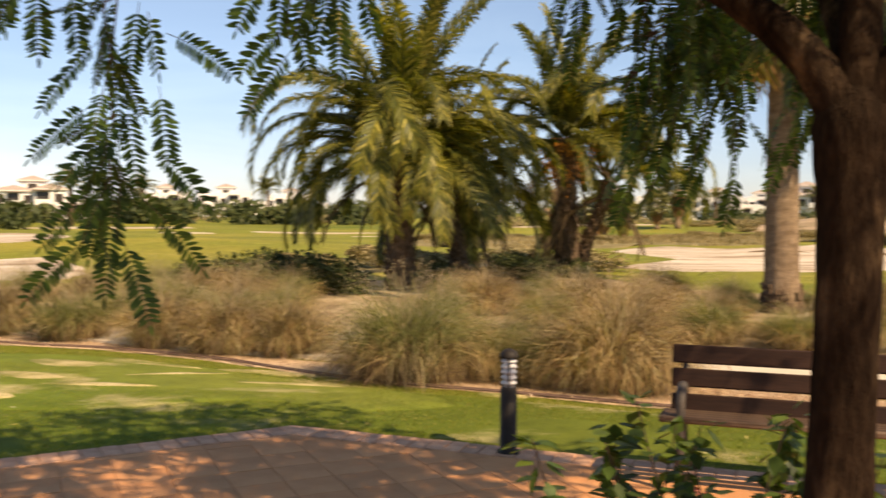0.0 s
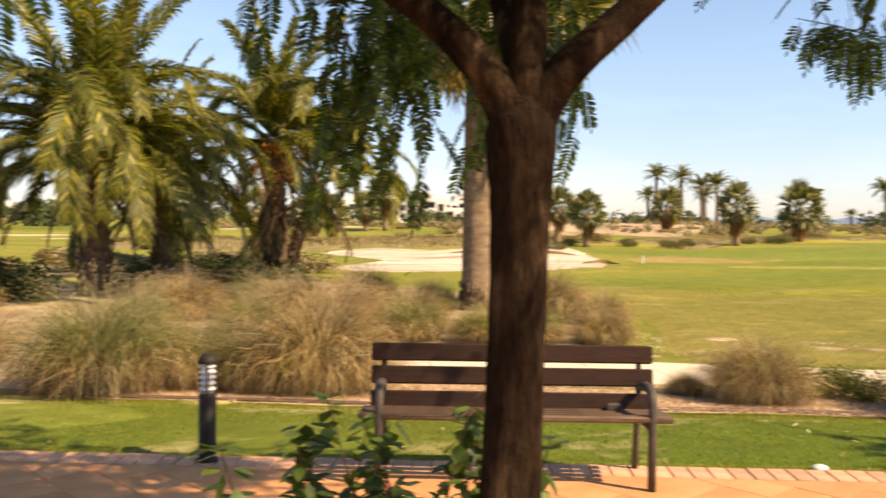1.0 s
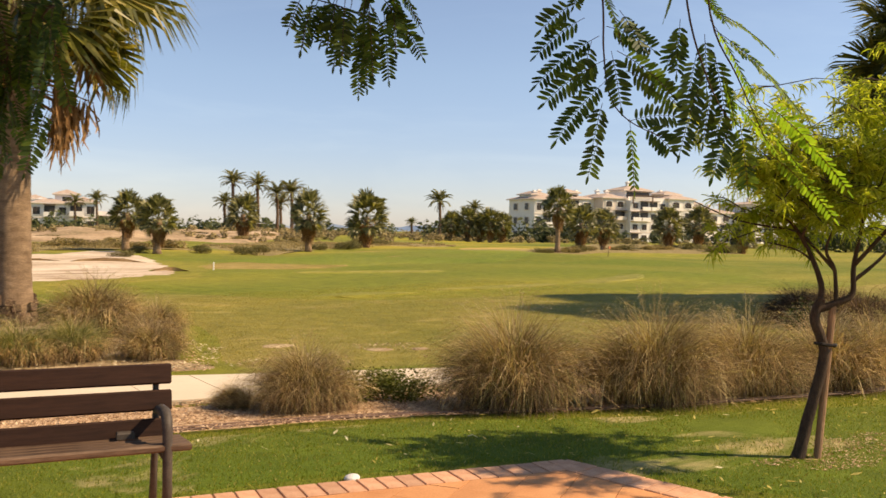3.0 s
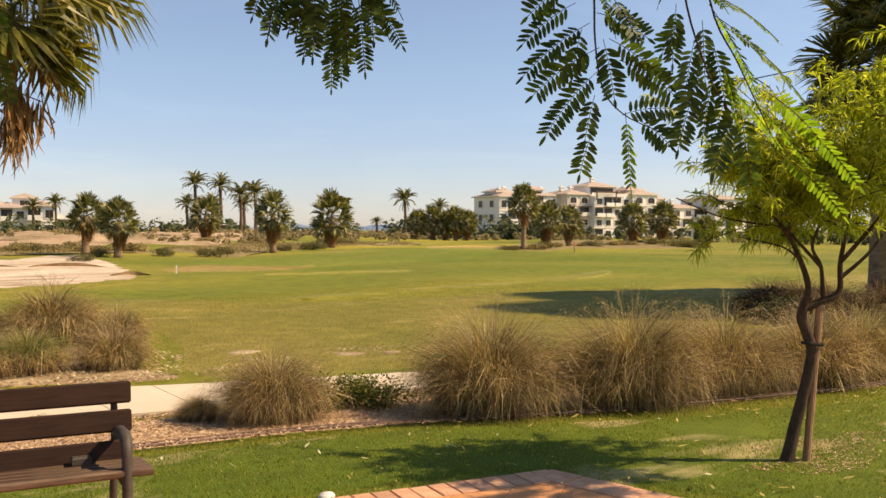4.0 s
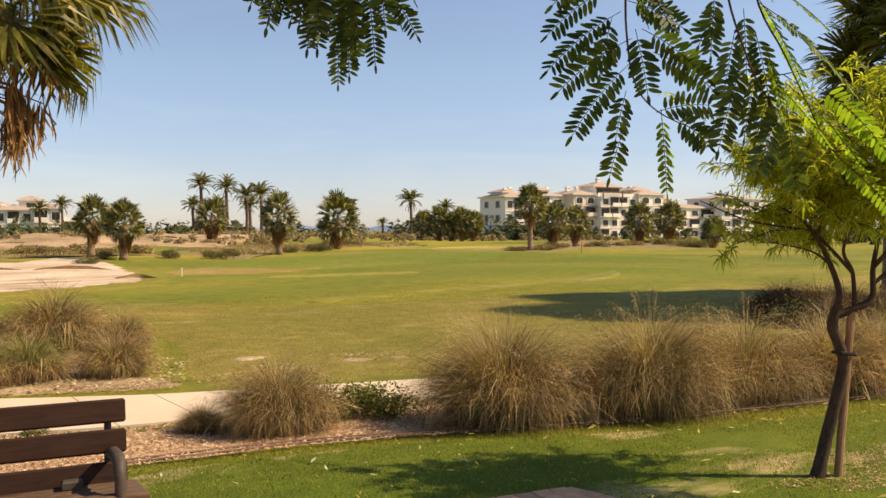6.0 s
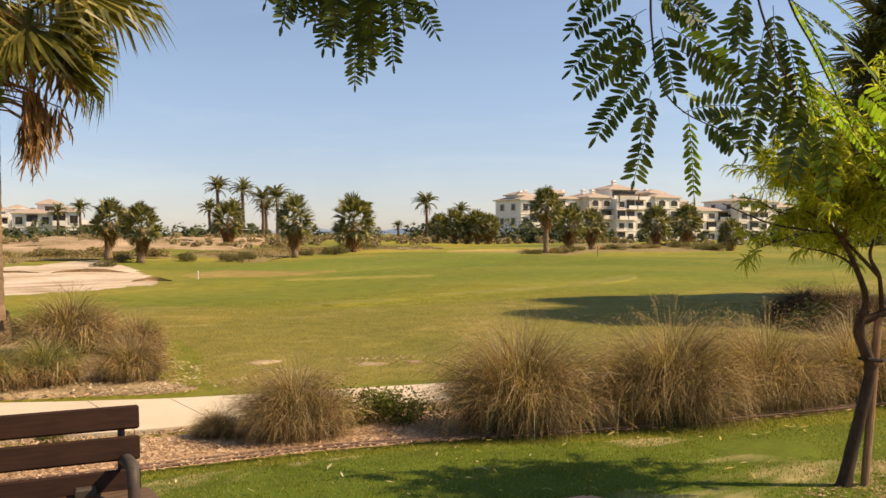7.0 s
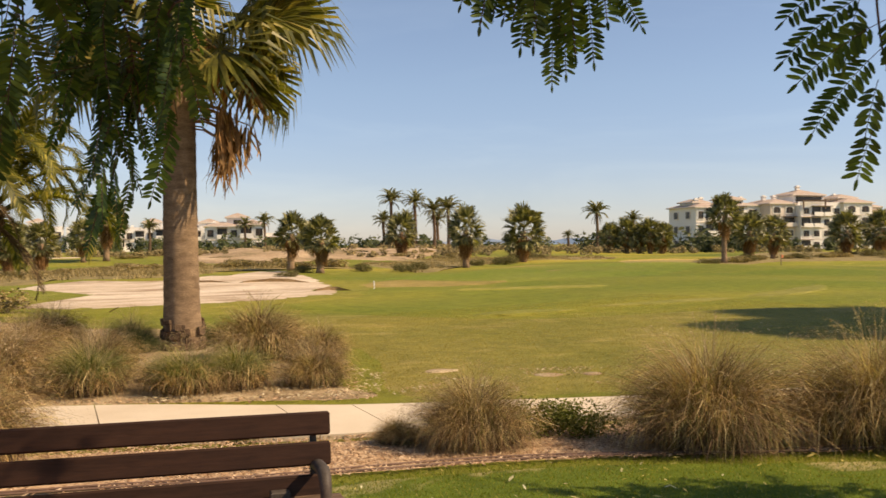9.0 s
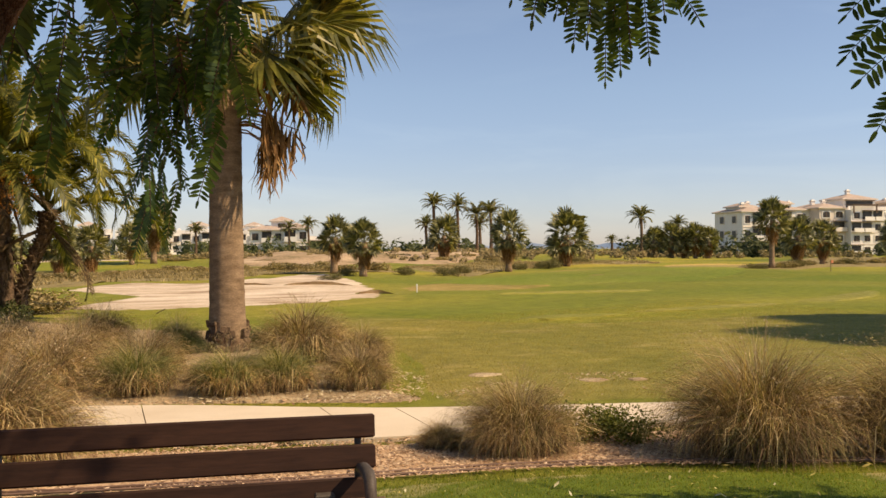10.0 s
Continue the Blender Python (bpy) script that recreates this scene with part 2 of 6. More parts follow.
SKIRT = leafy("dead_fan_leaf", [(0.0, (0.17, 0.088, 0.036)), (0.6, (0.37, 0.205, 0.09)), (1.0, (0.58, 0.37, 0.18))], 0.25, 0.8, 0.1, 0.4, 3.0)
TUFT_DRY = leafy("dry_grass_blade", [(0.0, (0.085, 0.05, 0.026)), (0.4, (0.265, 0.165, 0.08)), (0.75, (0.46, 0.318, 0.157)), (0.92, (0.66, 0.50, 0.26)), (1.0, (0.84, 0.69, 0.41))], 0.24, 0.75, 0.15, 0.45, 2.6)
TUFT_GREEN = leafy("green_grass_blade", [(0.0, (0.10, 0.12, 0.038)), (0.5, (0.205, 0.215, 0.074)), (0.8, (0.35, 0.315, 0.125)), (1.0, (0.58, 0.49, 0.24))], 0.3, 0.7, 0.2, 0.4)
# purple-brown, darkened for the shade on far clumps and inside all clumps
TUFT_SHADED = leafy("shaded_purple_brown_blade", [(0.0, (0.05, 0.032, 0.023)), (0.5, (0.105, 0.068, 0.046)), (0.85, (0.19, 0.125, 0.08)), (1.0, (0.32, 0.22, 0.135))], 0.18, 0.85, 0.1, 0.3)
SEED = leafy("seed_head", [(0.0, (0.26, 0.18, 0.11)), (0.85, (0.46, 0.35, 0.235)), (1.0, (0.70, 0.58, 0.43))], 0.35, 0.9, 0.05)
BLADE = leafy("lawn_blade", [(0.0, (0.108, 0.150, 0.012)), (0.6, (0.182, 0.208, 0.023)), (0.93, (0.29, 0.25, 0.052)), (1.0, (0.45, 0.35, 0.15))], 0.3, 0.6, 0.2)
FAIR_BLADE = leafy("fairway_blade", [(0.0, (0.18, 0.165, 0.022)), (0.6, (0.30, 0.23, 0.048)), (1.0, (0.46, 0.33, 0.12))], 0.3, 0.6, 0.2)
SHRUB_LEAF = leafy("shrub_leaf", [(0.0, (0.035, 0.048, 0.016)), (0.6, (0.07, 0.085, 0.026)), (1.0, (0.13, 0.13, 0.045))], 0.2, 0.6, 0.2)
SCRUB = leafy("dry_scrub_leaf", [(0.0, (0.17, 0.13, 0.065)), (0.6, (0.32, 0.25, 0.125)), (1.0, (0.50, 0.40, 0.22))], 0.24, 0.8, 0.1, 0.3, 1.5)
BOUG_LEAF = leafy("bougainvillea_leaf", [(0.0, (0.032, 0.052, 0.01)), (0.6, (0.06, 0.10, 0.018)), (1.0, (0.13, 0.18, 0.03))], 0.3)
BRACT = leafy("pink_bract", [(0.0, (0.50, 0.14, 0.10)), (1.0, (0.66, 0.26, 0.18))], 0.3)
CHIP = leafy("bark_chip", [(0.0, (0.20, 0.11, 0.06)), (0.6, (0.48, 0.31, 0.185)), (1.0, (0.72, 0.54, 0.36))], 0.05, 0.9, 0.1)
STRAW_CHIP = leafy("dry_straw", [(0.0, (0.36, 0.27, 0.15)), (0.6, (0.55, 0.44, 0.27)), (1.0, (0.76, 0.65, 0.47))], 0.1, 0.9, 0.05)
LITTER = leafy("fallen_leaf", [(0.0, (0.40, 0.30, 0.08)), (0.6, (0.58, 0.47, 0.16)), (1.0, (0.66, 0.60, 0.42))], 0.2, 0.8, 0.1)


# ---- mesh helpers ----
class Shape:
    """Gathers vertices and faces of one mesh."""

    def __init__(self):
        self.v, self.f, self.m = [], [], []

    def face(self, pts, mi=0):
        n = len(self.v)
        self.v.extend(tuple(p) for p in pts)
        self.f.append(tuple(range(n, n + len(pts))))
        self.m.append(mi)

    def strip(self, left, right, mi=0):
        n, k = len(self.v), len(left)
        self.v.extend(tuple(p) for p in left)
        self.v.extend(tuple(p) for p in right)
        for i in range(k - 1):
            self.f.append((n + i, n + i + 1, n + k + i + 1, n + k + i))
            self.m.append(mi)

    def box(self, c, size, rot=None, mi=0, bevel=0.0):
        sx, sy, sz = (s / 2 for s in size)
        b = min(bevel, sx * 0.9, sy * 0.9, sz * 0.9)
        n = len(self.v)
        prof = [(-1, -1), (1, -1), (1, 1), (-1, 1)]
        rings = [(-sz, b), (-sz + b, 0), (sz - b, 0), (sz, b)] if b else [(-sz, 0), (sz, 0)]
        for z, ins in rings:
            for a, d in prof:
                p = Vector((a * (sx - ins), d * (sy - ins), z))
                if rot is not None:
                    p = rot @ p
                self.v.append(tuple(Vector(c) + p))
        for r in range(len(rings) - 1):
            for i in range(4):
                j = (i + 1) % 4
                self.f.append((n + r * 4 + i, n + r * 4 + j, n + r * 4 + 4 + j, n + r * 4 + 4 + i))
        self.f.append((n + 3, n + 2, n + 1, n))
        t = n + 4 * (len(rings) - 1)
        self.f.append((t, t + 1, t + 2, t + 3))
        self.m.extend([mi] * (4 * (len(rings) - 1) + 2))

    def tube(self, pts, radii, sides=8, mi=0, caps=True, wobble=0.0, rng=random):
        pts = [Vector(p) for p in pts]
        n = len(self.v)
        side = Vector((1, 0, 0))
        for i, p in enumerate(pts):
            d = (pts[min(i + 1, len(pts) - 1)] - pts[max(i - 1, 0)]).normalized()
            side = side - d * side.dot(d)
            if side.length < 1e-3:
                side = d.orthogonal()
            side.normalize()
            up = d.cross(side)
            for k in range(sides):
                a = 2 * math.pi * k / sides
                r = radii[i] * (1 + wobble * (rng.random() - 0.5))
                self.v.append(tuple(p + (side * math.cos(a) + up * math.sin(a)) * r))
        for i in range(len(pts) - 1):
            for k in range(sides):
                j = (k + 1) % sides
                self.f.append((n + i * sides + k, n + i * sides + j, n + (i + 1) * sides + j, n + (i + 1) * sides + k))
                self.m.append(mi)
        if caps:
            self.f.append(tuple(range(n + sides - 1, n - 1, -1)))
            e = n + (len(pts) - 1) * sides
            self.f.append(tuple(range(e, e + sides)))
            self.m.extend([mi, mi])

    def mesh(self, name, mats, smooth=False):
        me = bpy.data.meshes.new(name)
        me.from_pydata(self.v, [], self.f)
        for m in mats if isinstance(mats, (list, tuple)) else [mats]:
            me.materials.append(m)
        me.polygons.foreach_set("material_index", self.m)
        if smooth:
            me.polygons.foreach_set("use_smooth", [True] * len(self.f))
        me.update()
        return me

    def make(self, name, mats, parent=None, label="", smooth=False):
        ob = new(name, self.mesh(name, mats, smooth))
        ob.parent = parent
        return tagged(ob, label)


def put(name, me, parent, m):
    ob = new(name, me)
    ob.parent = parent
    ob.matrix_local = m
    return ob


def base(name, x, y, z, turn=0.0):
    e = new(name)
    e.empty_display_size = 0.2
    e.matrix_world = pose(x, y, z, 0, 0, turn)
    return e


def smooth_step(a, b, x):
    k = min(1.0, max(0.0, (x - a) / (b - a)))
    return k * k * (3 - 2 * k)


# the terrace's far edge runs from CORNER_A to CORNER_B
CORNER_L, CORNER_A, CORNER_B, CORNER_C = Vector((-2.95, 5.38)), Vector((-1.15, 6.27)), Vector((5.45, 3.46)), Vector((5.42, 2.3))
EDGE = (CORNER_B - CORNER_A).normalized()
OUT = Vector((-EDGE.y, EDGE.x))


SWELLS = ((50, 38, 9, 0.30), (34, 26, 7, 0.16), (18, 41, 6, 0.30), (-12, 46, 9, 0.4), (24, 17, 4, 0.10), (50, 100, 17, 0.7), (76, 116, 20, 0.8), (26, 98, 13, 0.4), (100, 108, 14, 0.6), (112, 66, 10, 0.35))


def land(x, y):
    """The height of the ground."""
    v = (Vector((x, y)) - CORNER_A).dot(OUT)
    z = -0.012 - 0.205 * smooth_step(0.4, 4.0, v)
    d = math.hypot(x, y)
    for cx, cy, r, h in SWELLS:
        q = ((x - cx) ** 2 + (y - cy) ** 2) / (r * r)
        if q < 6:
            z += h * math.exp(-q)
    if d > 14:
        k = smooth_step(14, 45, d) * (1 - smooth_step(400, 700, d))
        z += k * 0.30 * (noise.noise((x * 0.045, y * 0.045, 3.1))) + k * 0.10 * noise.noise((x * 0.15, y * 0.15, 7.7))
    return z


def catmull(pts, n=8, closed=False):
    pts = [Vector(p) for p in pts]
    out, k = [], len(pts)
    for i in range(k if closed else k - 1):
        p0 = pts[(i - 1) % k] if closed or i > 0 else pts[i]
        p1, p2 = pts[i], pts[(i + 1) % k]
        p3 = pts[(i + 2) % k] if closed or i + 2 < k else p2
        for j in range(n):
            t = j / n
            out.append(0.5 * ((2 * p1) + (p2 - p0) * t + (2 * p0 - 5 * p1 + 4 * p2 - p3) * t * t + (3 * p1 - p0 - 3 * p2 + p3) * t ** 3))
    if not closed:
        out.append(pts[-1])
    return out


def patch(name, outline, mat_, lift=0.02, rings=7, n=8, dish=0.0, ragged=0.0, kind="structure", label="", category="", lumps=0.0):
    """A sheet that follows the ground inside a smooth outline."""
    edge = catmull(outline, n, True)
    c = sum((Vector(p) for p in outline), Vector((0, 0))) / len(outline)
    s = Shape()
    k = len(edge)
    for r in range(rings + 1):
        q = 1 - r / rings
        for i, p in enumerate(edge):
            w = 1 + ragged * (noise.noise((p.x * 0.8, p.y * 0.8, 1.3)) + 0.7 * noise.noise((p.x * 3.3, p.y * 3.3, 2.1))) if r == 0 else 1
            g = c + (p - c) * q * w
            z = land(g.x, g.y) + (lift if r else -0.04) + dish * (1 - q) * q + lumps * min(1, 3 * (1 - q)) * noise.noise((g.x * 0.17, g.y * 0.17, 5.5))
            s.v.append((g.x, g.y, z))
    for r in range(rings):
        for i in range(k):
            j = (i + 1) % k
            s.f.append((r * k + i, r * k + j, r * k + k + j, r * k + k + i))
            s.m.append(0)
    return tagged(s.make(name, mat_, smooth=True), label, category, "", kind)


def ribbon(name, near, far, mat_, lift=0.02, cross=6, n=10, label="", category="", ragged=0.0):
    """A sheet on the ground between two smooth lines."""
    a, b = catmull(near, n), catmull(far, n)
    s = Shape()
    for i, (p, q) in enumerate(zip(a, b)):
        p = p + Vector((0, 1)) * ragged * noise.noise((p.x * 1.7, p.y * 1.7, 0.2))
        for c in range(cross + 1):
            g = p.lerp(q, c / cross)
            low = -0.05 if c in (0, cross) else 0
            s.v.append((g.x, g.y, land(g.x, g.y) + lift + low))
    w = cross + 1
    for i in range(len(a) - 1):
        for c in range(cross):
            s.f.append((i * w + c, (i + 1) * w + c, (i + 1) * w + c + 1, i * w + c + 1))
            s.m.append(0)
    return tagged(s.make(name, mat_, smooth=True), label, category, "", "structure")



# ---- ground ----
def ground_sheet():
    s = Shape()
    n, a, top = 300, 3.0, math.asinh(3500 / 3.0)
    steps = [a * math.sinh(-top + 2 * top * i / n) for i in range(n + 1)]
    xs, ys = [3 + t for t in steps], [8 + t for t in steps]
    for y in ys:
        for x in xs:
            s.v.append((x, y, land(x, y)))
    w = n + 1
    for j in range(n):
        for i in range(n):
            s.f.append((j * w + i, j * w + i + 1, (j + 1) * w + i + 1, (j + 1) * w + i))
            s.m.append(0)
    return tagged(s.make("ground", FAIRWAY, smooth=True), "mown green and olive fairway grass with straw drifts", "ground", "", "structure")


ground_sheet()
LAWN_NEAR = [(-12, 2), (-8, 3), (-5.6, 4), (-4, 4.5), (-2.8, 5.2), (-1.1, 6.1), (-0.4, 5.85), (0.5, 5.5), (1.6, 5.05), (2.9, 4.5), (3.8, 4.15), (4.6, 3.8), (5.2, 3.4), (5.5, 2.2), (5.7, 1.0), (6.0, -1), (8, -5), (12, -8)]
LAWN_FAR = [(-12, 14), (-8, 12.6), (-5.6, 11.6), (-4, 11.1), (-2.5, 10.2), (-1.2, 8.95), (-0.2, 8.2), (0.6, 7.85), (1.9, 7.2), (3.4, 6.5), (4.4, 6.15), (5.2, 5.85), (6.0, 5.42), (7.44, 4.3), (9.08, 3.4), (10.3, 2.9), (14, 1.5), (20, 0)]
BED_FAR = [(-12.5, 16), (-8.2, 14.6), (-5.8, 13.0), (-4, 11.9), (-2.4, 11.0), (-1.1, 10.5), (0, 10.2), (1, 9.85), (2.4, 9.3), (3.8, 8.6), (4.9, 8.0), (5.6, 7.75), (6.6, 7.4), (8.2, 6.7), (10, 5.9), (11.6, 5.15), (15, 3.7), (21, 1.3)]
ribbon("lawn", LAWN_NEAR, LAWN_FAR, LAWN, 0.012, 8, label="bright green lawn with straw patches beside the terrace", category="lawn")
ribbon("planting_bed", LAWN_FAR, BED_FAR, MULCH, 0.02, 6, label="bark mulch planting bed between lawn and path", category="planting bed", ragged=0.12)
patch("palm_bed", [(-9, 16), (-5, 14.2), (-1.4, 13.0), (3.2, 11.3), (6.5, 9.35), (7.0, 10.6), (8.2, 13), (9.0, 16.5), (8.4, 19.5), (6.5, 21.5), (4.5, 25.5), (0, 24.5), (-3.5, 22.5), (-8, 20)], BED_SOIL, 0.03, 10, ragged=0.05, dish=0.03, label="sandy mulch bed below the date palms", category="planting bed")
PATH_NEAR = [(-12, 15.2), (-8, 13.9), (-5.6, 12.5), (-1.2, 10.5), (2.73, 9.1), (4.9, 7.95), (5.8, 7.65), (7.5, 7.0), (10, 5.8), (14, 4), (20, 1.5)]
PATH_FAR = [(-11, 17.6), (-7.4, 16.2), (-5.0, 14.9), (-1.4, 13.0), (3.2, 11.2), (5.3, 9.65), (6.2, 9.0), (8.7, 7.65), (10.8, 6.7), (14.8, 4.9), (21, 2.4)]


def concrete_path():
    """Cast slabs with cut joints between them."""
    a, b = catmull(PATH_NEAR, 12), catmull(PATH_FAR, 12)
    top = tagged(new("path"), "beige concrete cart path with cut joints", "path", "", "structure")
    i = 0
    while i + 10 <= len(a) - 1:
        s = Shape()
        lo = []
        for k in range(11):
            f = (0.012 if k == 0 else -0.012 if k == 10 else 0)
            p, q = a[i + k], b[i + k]
            if f:
                o = i + k + (1 if f > 0 else -1)
                d = (a[o] - a[i + k]).normalized() * 0.006
                p, q = p + d, q + d
            lo.append((p, q))
        tl = [(p.x, p.y, land(p.x, p.y) + 0.05) for p, q in lo]
        tr = [(q.x, q.y, land(q.x, q.y) + 0.05) for p, q in lo]
        s.strip(tl, tr)
        s.strip([(x, y, z - 0.12) for x, y, z in tl], tl)
        s.strip(tr, [(x, y, z - 0.12) for x, y, z in tr])
        for e in (0, 10):
            s.face([tl[e], tr[e], (tr[e][0], tr[e][1], tr[e][2] - 0.12), (tl[e][0], tl[e][1], tl[e][2] - 0.12)])
        s.make("slab", CONCRETE, top)
        i += 10
    return top


concrete_path()


def sand(outline, name="bunker"):
    return patch(name, outline, SAND, 0.05, 8, 14, dish=-0.15, ragged=0.14, label="pale sand bunker with a ragged grass lip", category="bunker")


sand([(6.2, 28.6), (8.6, 26.9), (11.8, 26.7), (15.9, 28.2), (19.4, 31.2), (21.4, 36.0), (23.6, 41.0), (28.6, 53.0), (26.2, 53.8), (21.2, 46.5), (17.1, 40.8), (14.2, 40.2), (11.6, 42.4), (8.7, 39.0), (9.3, 36.2), (10.0, 34.0), (8.2, 31.4)])
sand([(-15.5, 34.5), (-13.7, 34.7), (-10.5, 29.5), (-9.2, 24.4), (-11, 23.9), (-15, 26), (-19, 31)])
sand([(-29, 65.7), (-22.8, 62.5), (-18.1, 44.9), (-20, 43.3), (-27, 50)])
for cx, cy, rx, ry in ((-2, 66.5, 2.2, 1.3), (3, 57, 3.2, 1.1), (-17.3, 72, 2.4, 1.6), (12, 75, 6, 2.5), (-8, 80, 6, 2), (50, 97, 9, 3), (64, 108, 9, 3), (20, 100, 9, 3), (-30, 90, 10, 4)):
    sand([(cx + rx * math.cos(k * 1.047), cy + ry * math.sin(k * 1.047) * (1 + 0.3 * math.sin(2.3 * k + cx))) for k in range(6)])
ROUGH_A = [(8.4, 41.0), (11.6, 44.0), (14.4, 41.8), (16.6, 42.6), (20.4, 48.6), (25.4, 56.0), (30.5, 55.8), (36, 56.5), (31, 68), (22, 73), (10, 72), (2, 62), (-1, 48)]
patch("rough", ROUGH_A, ROUGH_TURF, 0.06, 10, ragged=0.08, label="dry brown rough grass behind the bunker", category="rough grass")
patch("rough", [(-6, 26), (0, 27), (6, 27.5), (3, 33), (-4, 33)], ROUGH_TURF, 0.06, 8, ragged=0.1, label="dry brown rough grass behind the palms", category="rough grass")
patch("dune", [(33, 84), (38, 76.5), (46, 82), (56, 79), (72, 96), (92, 112), (110, 150), (76, 150), (56, 122), (44, 104), (36, 93)], DUNE, 0.12, 18, dish=0.8, ragged=0.10, lumps=0.5, label="orange sandy dune with sparse scrub", category="dune")
patch("rough", [(36, 50), (44, 55.5), (62, 67), (78, 70), (86, 80), (66, 84), (44, 70)], ROUGH_TURF, 0.06, 10, ragged=0.08, label="dry rough grass under the fan palms", category="rough grass")
patch("rough", [(62, 44), (74, 46), (96, 42), (112, 56), (130, 64), (120, 76), (90, 66), (70, 55)], ROUGH_TURF, 0.06, 10, ragged=0.08, label="dry rough grass under the fan palms", category="rough grass")
patch("fairway", [(6.7, 9.5), (8.7, 7.9), (10.8, 6.95), (14.8, 5.1), (21, 2.6), (32, 4), (42, 10), (27.3, 12.2), (22.6, 14.6), (18.2, 15.8), (15.4, 16.4), (13.5, 18.3), (12.1, 20.8), (9.9, 21.9), (9.4, 17.5), (8.4, 13)], OLIVE, 0.045, 12, ragged=0.03, label="dry olive and straw fairway turf beside the path", category="fairway")
LUSH = turf("watered_turf", (0.163, 0.189, 0.02), (0.216, 0.21, 0.029), (0.27, 0.243, 0.05), 0.72)
STRAW = turf("straw_turf", (0.235, 0.225, 0.036), (0.31, 0.27, 0.06), (0.44, 0.35, 0.11), 0.5)
DRY = turf("dry_collar_turf", (0.265, 0.205, 0.05), (0.35, 0.245, 0.075), (0.42, 0.30, 0.12), 0.55)
patch("fairway", [(11.4, 24.2), (17.1, 28.0), (21.6, 33.5), (25.5, 31.2), (30.0, 33.0), (38.5, 35.0), (46, 32), (58, 30), (52, 22), (38, 16), (27, 13.4), (22.8, 15.3), (18.4, 16.6), (15.8, 17.3), (13.9, 19.2), (12.4, 21.6)], LUSH, 0.03, 12, ragged=0.06, label="watered bright green fairway turf", category="fairway")
patch("fairway", [(21.6, 34.5), (27.3, 39.5), (33.1, 43.0), (47.7, 53.6), (56.0, 57.0), (52.4, 49.6), (39.0, 38.4), (29.0, 32.7), (23.4, 31.4)], DRY, 0.05, 8, ragged=0.08, label="dry brown collar of mown turf", category="fairway")
for outline in ([(21.9, 28.3), (25.4, 28.1), (28.4, 25.6), (27.4, 24.7), (24.2, 26.0), (21.6, 27.3)], [(34.2, 36.5), (42.5, 41.2), (47.4, 42.3), (43.6, 39.6), (35.6, 35.5)]):
    patch("straw_drift", outline, STRAW, 0.06, 5, ragged=0.16, label="pale straw drift in the mown turf", category="fairway")
STREAK = turf("faded_turf", (0.182, 0.192, 0.034), (0.225, 0.212, 0.046), (0.31, 0.262, 0.085), 0.5)
for outline in ([(14.6, 17.9), (16.1, 18.6), (17.9, 18.2), (18.6, 17.5), (16.4, 17.4)], [(19.0, 18.2), (21.4, 18.0), (24.6, 17.2), (23.2, 16.7), (20.2, 17.2)], [(25.2, 17.4), (29.5, 18.8), (34, 19.8), (32, 18.2), (27.0, 16.8)]):
    patch("straw_drift", outline, STREAK, 0.06, 5, ragged=0.45, label="faded drift along the edge of the watered turf", category="fairway")
patch("brown_green", [(57.5, 48.0), (65.2, 58.4), (82.6, 69.1), (86, 62), (81.4, 57.4), (67.4, 50.9)], turf("resting_turf", (0.34, 0.26, 0.085), (0.42, 0.30, 0.11), (0.46, 0.33, 0.14), 0.6), 0.06, 6, ragged=0.08, label="brown resting green far across the course", category="putting green")
patch("green", [(28, 33), (44, 34), (58, 44), (52, 52), (36, 47), (27, 41)], turf("putting_turf", (0.19, 0.22, 0.026), (0.24, 0.23, 0.04), (0.36, 0.28, 0.08), 0.75), 0.03, 6, dish=0.5, label="close-mown putting green", category="putting green")

for outline in ([(8.0, 10.7), (8.4, 10.9), (8.7, 10.5), (8.2, 10.4)], [(9.0, 9.55), (9.35, 9.6), (9.5, 9.25), (9.1, 9.2)], [(9.65, 9.25), (9.95, 9.2), (9.9, 8.95), (9.6, 9.0)], [(10.9, 8.5), (11.3, 8.45), (11.2, 8.2), (10.9, 8.25)]):
    patch("bare_patch", outline, BED_SOIL, 0.055, 3, 4, ragged=0.35, label="bare sandy patch in the turf beside the path", category="bare soil")
PALE_LAWN = turf("pale_lawn_turf", (0.155, 0.208, 0.022), (0.245, 0.245, 0.042), (0.56, 0.44, 0.21), 0.53, 0.08)
patch("lawn", [(-6.5, 9.6), (-4.7, 10.9), (-2.9, 10.0), (-1.4, 8.75), (-0.1, 7.9), (0.5, 7.0), (-0.5, 6.6), (-1.5, 7.1), (-3.2, 6.7), (-5.6, 7.0)], PALE_LAWN, 0.017, 8, ragged=0.2, label="paler left part of the lawn", category="lawn")
